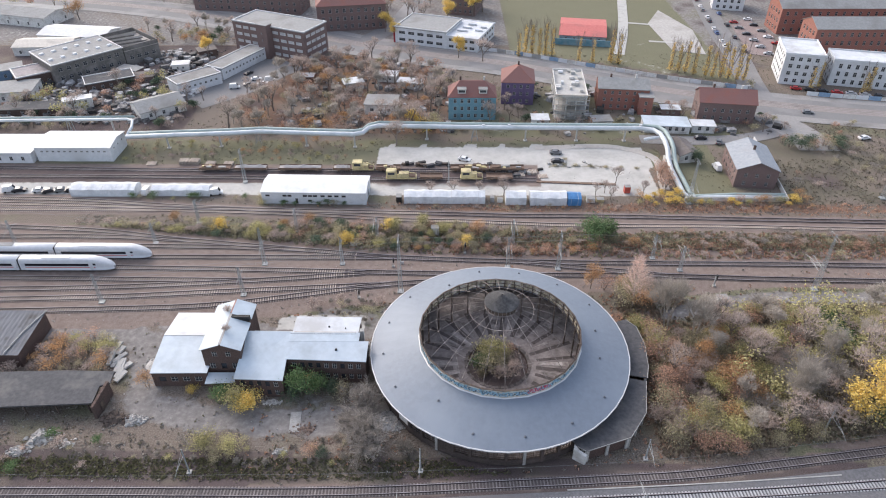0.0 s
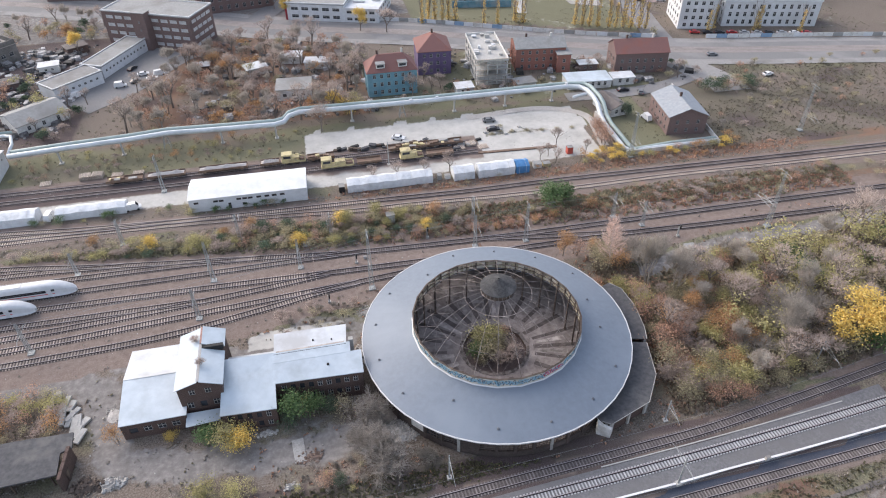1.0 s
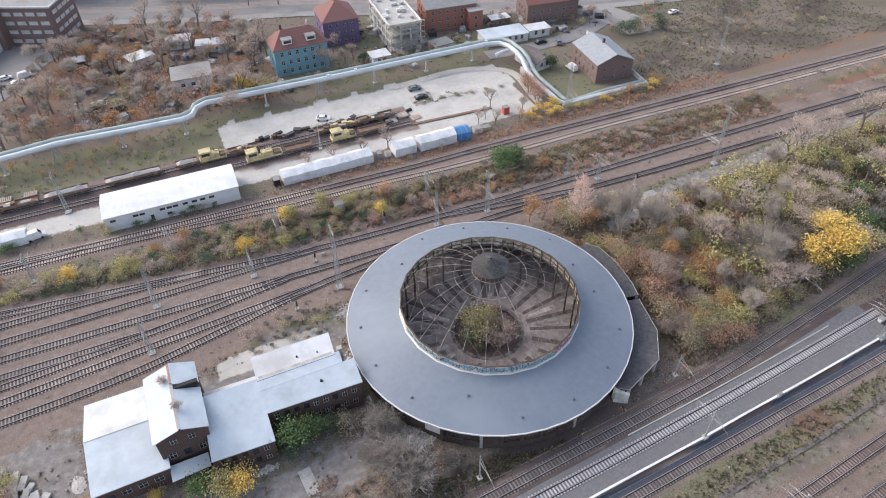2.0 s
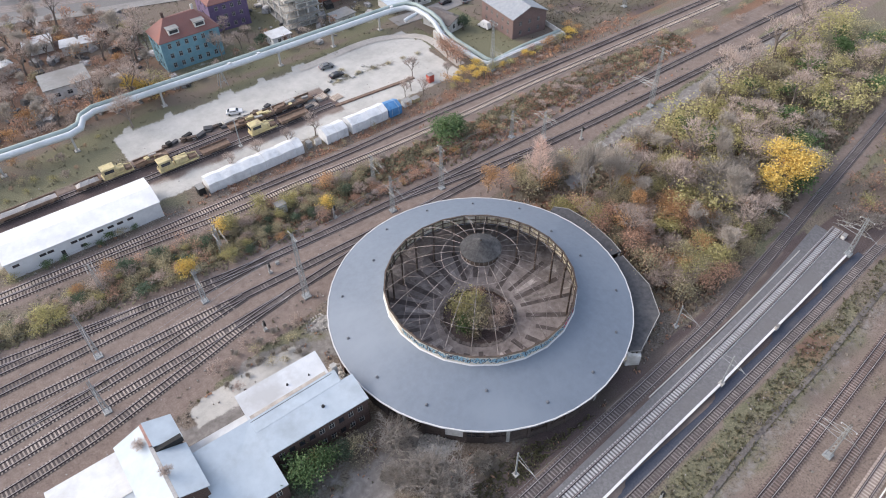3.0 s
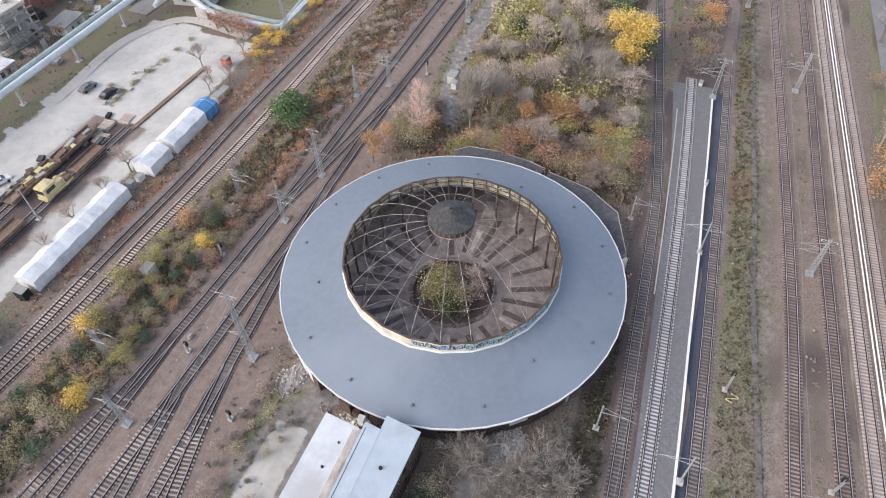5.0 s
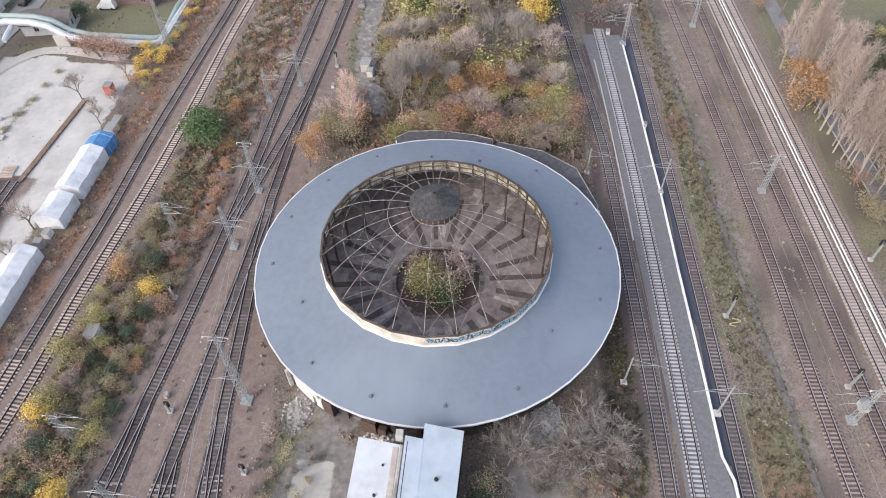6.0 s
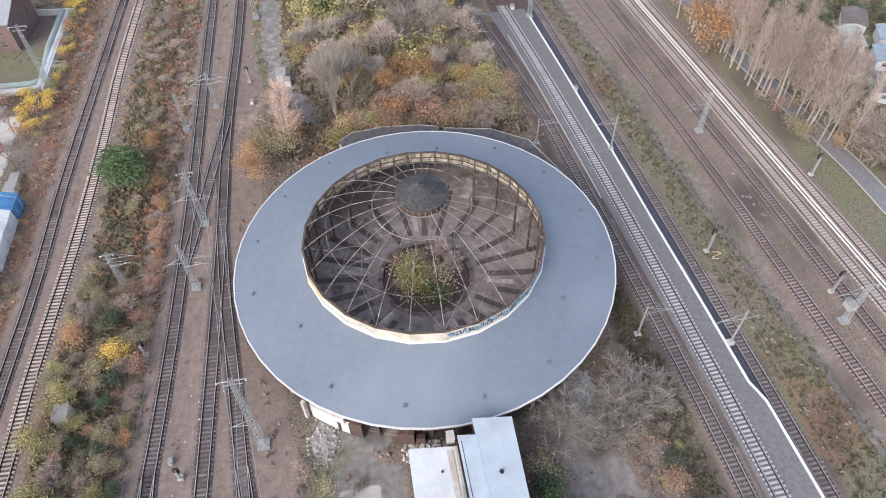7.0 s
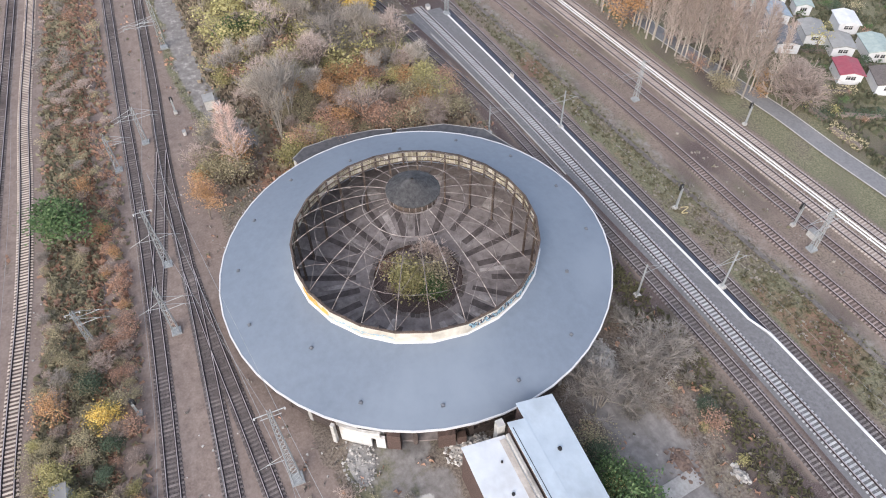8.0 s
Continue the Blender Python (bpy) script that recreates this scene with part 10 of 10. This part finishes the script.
near_all = lambda X, Y, w: np.clip(1 - w[1] * 0.9 - w[2] * 0.85 - w[5], 0.03, 1)
weeds("grass_tufts", 12000, (-110, 130, 44, 172), L_DRY, "straw and olive grass tufts and weeds", 0.4, 1, near_all)
weeds("dead_leaves", 9000, (-40, 130, 76, 172), L_RUST, "rust-brown dead growth and leaf drifts", 0.5, 2, lambda X, Y, w: np.clip(near_all(X, Y, w) * (0.25 + w[3]), 0, 1))
weeds("green_weeds", 8000, (-110, 120, 44, 172), L_WEED, "yellow-green weeds in patches", 0.4, 3, lambda X, Y, w: near_all(X, Y, w) * np.clip(w[4] * 1.6 - 0.5, 0, 1))
weeds("dry_stalks", 7000, (-110, 130, 40, 165), L_WEED, "brownish dry stalks and weeds", 0.4, 4, lambda X, Y, w: near_all(X, Y, w) * np.clip(0.75 - w[4], 0, 1))
def off_paving(X, Y):
    lots = ((X > -106) & (X < -70) & (Y > 246) & (Y < 292)) | ((X > 108) & (X < 132) & (Y > 200) & (Y < 254))
    return ~lots & (np.abs(Y - np.interp(X, [p[0] for p in MAIN], [p[1] for p in MAIN])) > 13)


weeds("far_weeds", 9000, (-180, 220, 172, 300), leaf_mat("pale_weeds", (0.105, 0.096, 0.06), (0.14, 0.128, 0.085), (0.19, 0.17, 0.118), gain=1.3), "brownish weeds between yards and houses", 0.34, 5, lambda X, Y, w: np.where((Y > 172) & (w[5] < 0.3) & (w[1] < 0.5), 0.8, 0) * off_paving(X, Y))

strip_only = lambda X, Y, w: near_all(X, Y, w) * ((Y > 143.5) & (Y < 158.8))
weeds("scrub_growth", 14000, (-115, 130, 143, 159), leaf_mat("olive_undergrowth", (0.1, 0.092, 0.056), (0.15, 0.136, 0.084), (0.22, 0.195, 0.125)), "knee-high olive undergrowth in the scrub strip", 0.6, 6, strip_only)
weeds("rust_growth", 12000, (-60, 130, 143, 160), L_RUST, "rust-brown undergrowth in the scrub strip", 0.6, 7, lambda X, Y, w: strip_only(X, Y, w) * np.where(Y < 150.5, 0.95, 0.25) * np.clip(0.5 + 0.02 * X, 0.1, 1))
weeds("thicket_growth", 9000, (42, 150, 80, 126), leaf_mat("brown_undergrowth", (0.09, 0.071, 0.05), (0.14, 0.112, 0.08), (0.21, 0.168, 0.118)), "dark brown undergrowth below the thicket", 0.8, 8, lambda X, Y, w: near_all(X, Y, w) * (Y > np.interp(X, LINES["A"][:, 0], LINES["A"][:, 1]) + 3.5))

weeds("bank_weeds", 9000, (-80, 140, 48, 68), leaf_mat("bank_greens", (0.1, 0.094, 0.048), (0.15, 0.138, 0.075), (0.21, 0.185, 0.11), gain=1.25), "olive and brown weeds on the bank between the lines", 0.36, 9, lambda X, Y, w: on_bank(X, Y) * np.clip(0.3 + w[4] * 0.7, 0, 1))
weeds("meadow_growth", 4500, (104, 215, 170, 228), leaf_mat("meadow_stalks", (0.085, 0.072, 0.05), (0.125, 0.106, 0.076), (0.18, 0.152, 0.112), gain=1.3), "brown-olive rough growth on the meadow", 0.36, 11, lambda X, Y, w: off_paving(X, Y) * np.clip(0.3 + w[4], 0, 1))
weeds("wayside_grass", 3600, (-110, 12, 74.6, 79), leaf_mat("wayside_greens", (0.1, 0.1, 0.045), (0.145, 0.14, 0.068), (0.2, 0.185, 0.1), gain=1.3), "greenish grass beside the line and the yard", 0.4, 12, lambda X, Y, w: np.clip(0.2 + w[4], 0, 1))
weeds("garden_growth", 9000, (-10, 95, -32, 21), leaf_mat("garden_greens", (0.05, 0.06, 0.035), (0.085, 0.09, 0.052), (0.14, 0.13, 0.08), gain=1.4), "low beds and overgrown rows in the allotments", 0.75, 10, lambda X, Y, w: np.clip(0.55 + 0.9 * wobble(X, Y, 0.5, 9), 0.1, 1) * (np.min([np.hypot(X - a, Y - b) for a, b in HUTS], axis=0) > 3.6))

# ---- rubble, slabs and heaps ----
def heap(x, y, rx, ry, h, n, label, seed, size=0.5, m=None, z=0.0):
    rgh = random.Random(seed)
    mb = MB()
    for _ in range(n):
        a, r = rgh.uniform(0, 6.28), rgh.random() ** 0.6
        px, py = math.cos(a) * r * rx, math.sin(a) * r * ry
        pz = h * (1 - r) * rgh.uniform(0.5, 1.0)
        s = size * rgh.uniform(0.4, 1.6)
        b = MB().box(0, 0, 0, s, s * rgh.uniform(0.5, 1.0), s * rgh.uniform(0.3, 0.7), 0, rgh.uniform(0.6, 0.95))
        q = Euler((rgh.uniform(-0.6, 0.6), rgh.uniform(-0.6, 0.6), rgh.uniform(0, 6.28))).to_matrix()
        mb.add([q @ Vector(v) + Vector((x + px, y + py, z + pz + s * 0.12)) for v in b.v], b.f)
    core = []
    for k in range(14):
        a = 6.28 * k / 14
        core.append((x + math.cos(a) * rx * rgh.uniform(0.85, 1.05), y + math.sin(a) * ry * rgh.uniform(0.85, 1.05), z - 0.1))
    mb.add(core + [(x, y, z + h * 0.85)], [(k, (k + 1) % 14, 14) for k in range(14)])
    return lone("rubble_heap", mb, m or RUBBLE, label, "rubble", "stuff")


DARK_SOIL = mat("dark_soil_heap", (0.07, 0.055, 0.045), (0.13, 0.1, 0.085), 2.0, 0.95, 0.3, island=0.2)
RED_SOIL = mat("brown_earth_heap", (0.15, 0.105, 0.085), (0.23, 0.17, 0.14), 2.0, 0.95, 0.3, island=0.2)
PALE_RUBBLE = mat("pale_rubble", (0.27, 0.255, 0.24), (0.43, 0.415, 0.39), 2.0, 0.95, 0.2, island=0.3)
for x, y, rx, ry, h, n, lb, sd, size, m in ((-81, 83.4, 3.4, 2.2, 1.3, 90, "heap of pale broken concrete", 1, 0.7, PALE_RUBBLE), (-75, 82, 4.5, 2.4, 1.3, 160, "wide heap of brown-grey rubble", 2, 0.4, RUBBLE), (-68.5, 88.6, 3.2, 1.8, 1.2, 60, "heap of dark soil with pale slabs", 3, 0.6, DARK_SOIL), (-64.2, 88.2, 2.6, 1.5, 0.7, 80, "strewn pale rubble beside the track", 4, 0.5, PALE_RUBBLE), (-84, 80.6, 2.5, 1.2, 0.8, 50, "small heap of pale rubble", 5, 0.5, PALE_RUBBLE),
                                             (-18.4, 85.6, 2.2, 1.8, 0.9, 90, "heap of pale bricks and debris", 6, 0.4, PALE_RUBBLE), (-12.8, 87.6, 4.2, 3.6, 2.0, 520, "heap of pale chippings beside the roundhouse", 7, 0.28, PALE_RUBBLE), (-23.5, 82.4, 4.5, 2.0, 0.8, 120, "brown earth heap with debris", 8, 0.35, RED_SOIL), (-33, 80.8, 1.4, 1.0, 0.5, 40, "scattered whitish litter heap", 9, 0.45, PALE_RUBBLE), (-16.8, 109.2, 2.0, 3.2, 0.7, 190, "rubble along the workshop's end", 10, 0.35, RUBBLE), (-13.2, 122.0, 3.6, 2.2, 0.4, 150, "pale rubble and dry earth by the gate", 11, 0.26, PALE_RUBBLE), (-37, 93.2, 2.2, 0.8, 0.4, 50, "debris at the workshop's foot", 12, 0.4, RUBBLE), (-29, 86.0, 3.0, 1.6, 0.4, 70, "flat brown debris patch", 13, 0.35, RED_SOIL), (-66.5, 104, 2.0, 3.0, 0.3, 30, "scattered debris on the yard road", 14, 0.3, PALE_RUBBLE)):
    heap(x, y, rx, ry, h, n, lb, sd, size, m)
slab_rg = random.Random(9)
for k in range(16):
    t = k / 15
    x, y = -78.0 + 7.0 * t + slab_rg.uniform(-1.2, 1.2), 111.0 - 11.5 * t + slab_rg.uniform(-0.8, 0.8)
    s = bmb(bevelled(slab_rg.uniform(2.4, 4.6), slab_rg.uniform(1.0, 1.5), 0.5, 0.06, 1))
    ob = lone("concrete_slab", s, PALE_CONC, "loose pale concrete slab on rough ground", "concrete slab", group="loose concrete slabs")
    ob.matrix_basis = Matrix.Translation((x, y, 0.28 + 0.25 * (k % 2))) @ Euler((slab_rg.uniform(-0.15, 0.15), slab_rg.uniform(-0.1, 0.1), slab_rg.uniform(0.9, 1.7))).to_matrix().to_4x4()
slab = lone("concrete_plate", bmb(bevelled(2.2, 5.2, 0.12, 0.03, 1)), CONC, "pale concrete plate in the yard road", "concrete slab")
slab.matrix_basis = Matrix.Translation((-31.2, 88.0, 0.1)) @ Matrix.Rotation(0.1, 4, "Z")
# litter, small pale things
spots = random.Random(77)
bits = MB()
for _ in range(900):
    x, y = spots.uniform(-100, 60), spots.uniform(60, 200)
    if math.hypot(x - HUB.x, y - HUB.y) < 29 or (-66 < x < -17 and 94 < y < 117):
        continue
    z = float(ground_z(np.array([x]), np.array([y]))[0])
    s = spots.uniform(0.12, 0.35)
    if line_gap("B", np.array([x]), np.array([y]))[0] < 6:
        continue
    bits.box(x, y, z + s * 0.2, s, s * 0.7, s * 0.5, spots.uniform(0, 3), 0.8)
lone("scattered_litter", bits, PALE_RUBBLE, "scattered pale stones, litter and line-side bits", "litter", "stuff")

# ---- single sleepers, last ----
for me, m, th in SLEEPER_PIECES:
    ob = new("sleeper", me)
    ob.parent, ob.matrix_basis = th, m
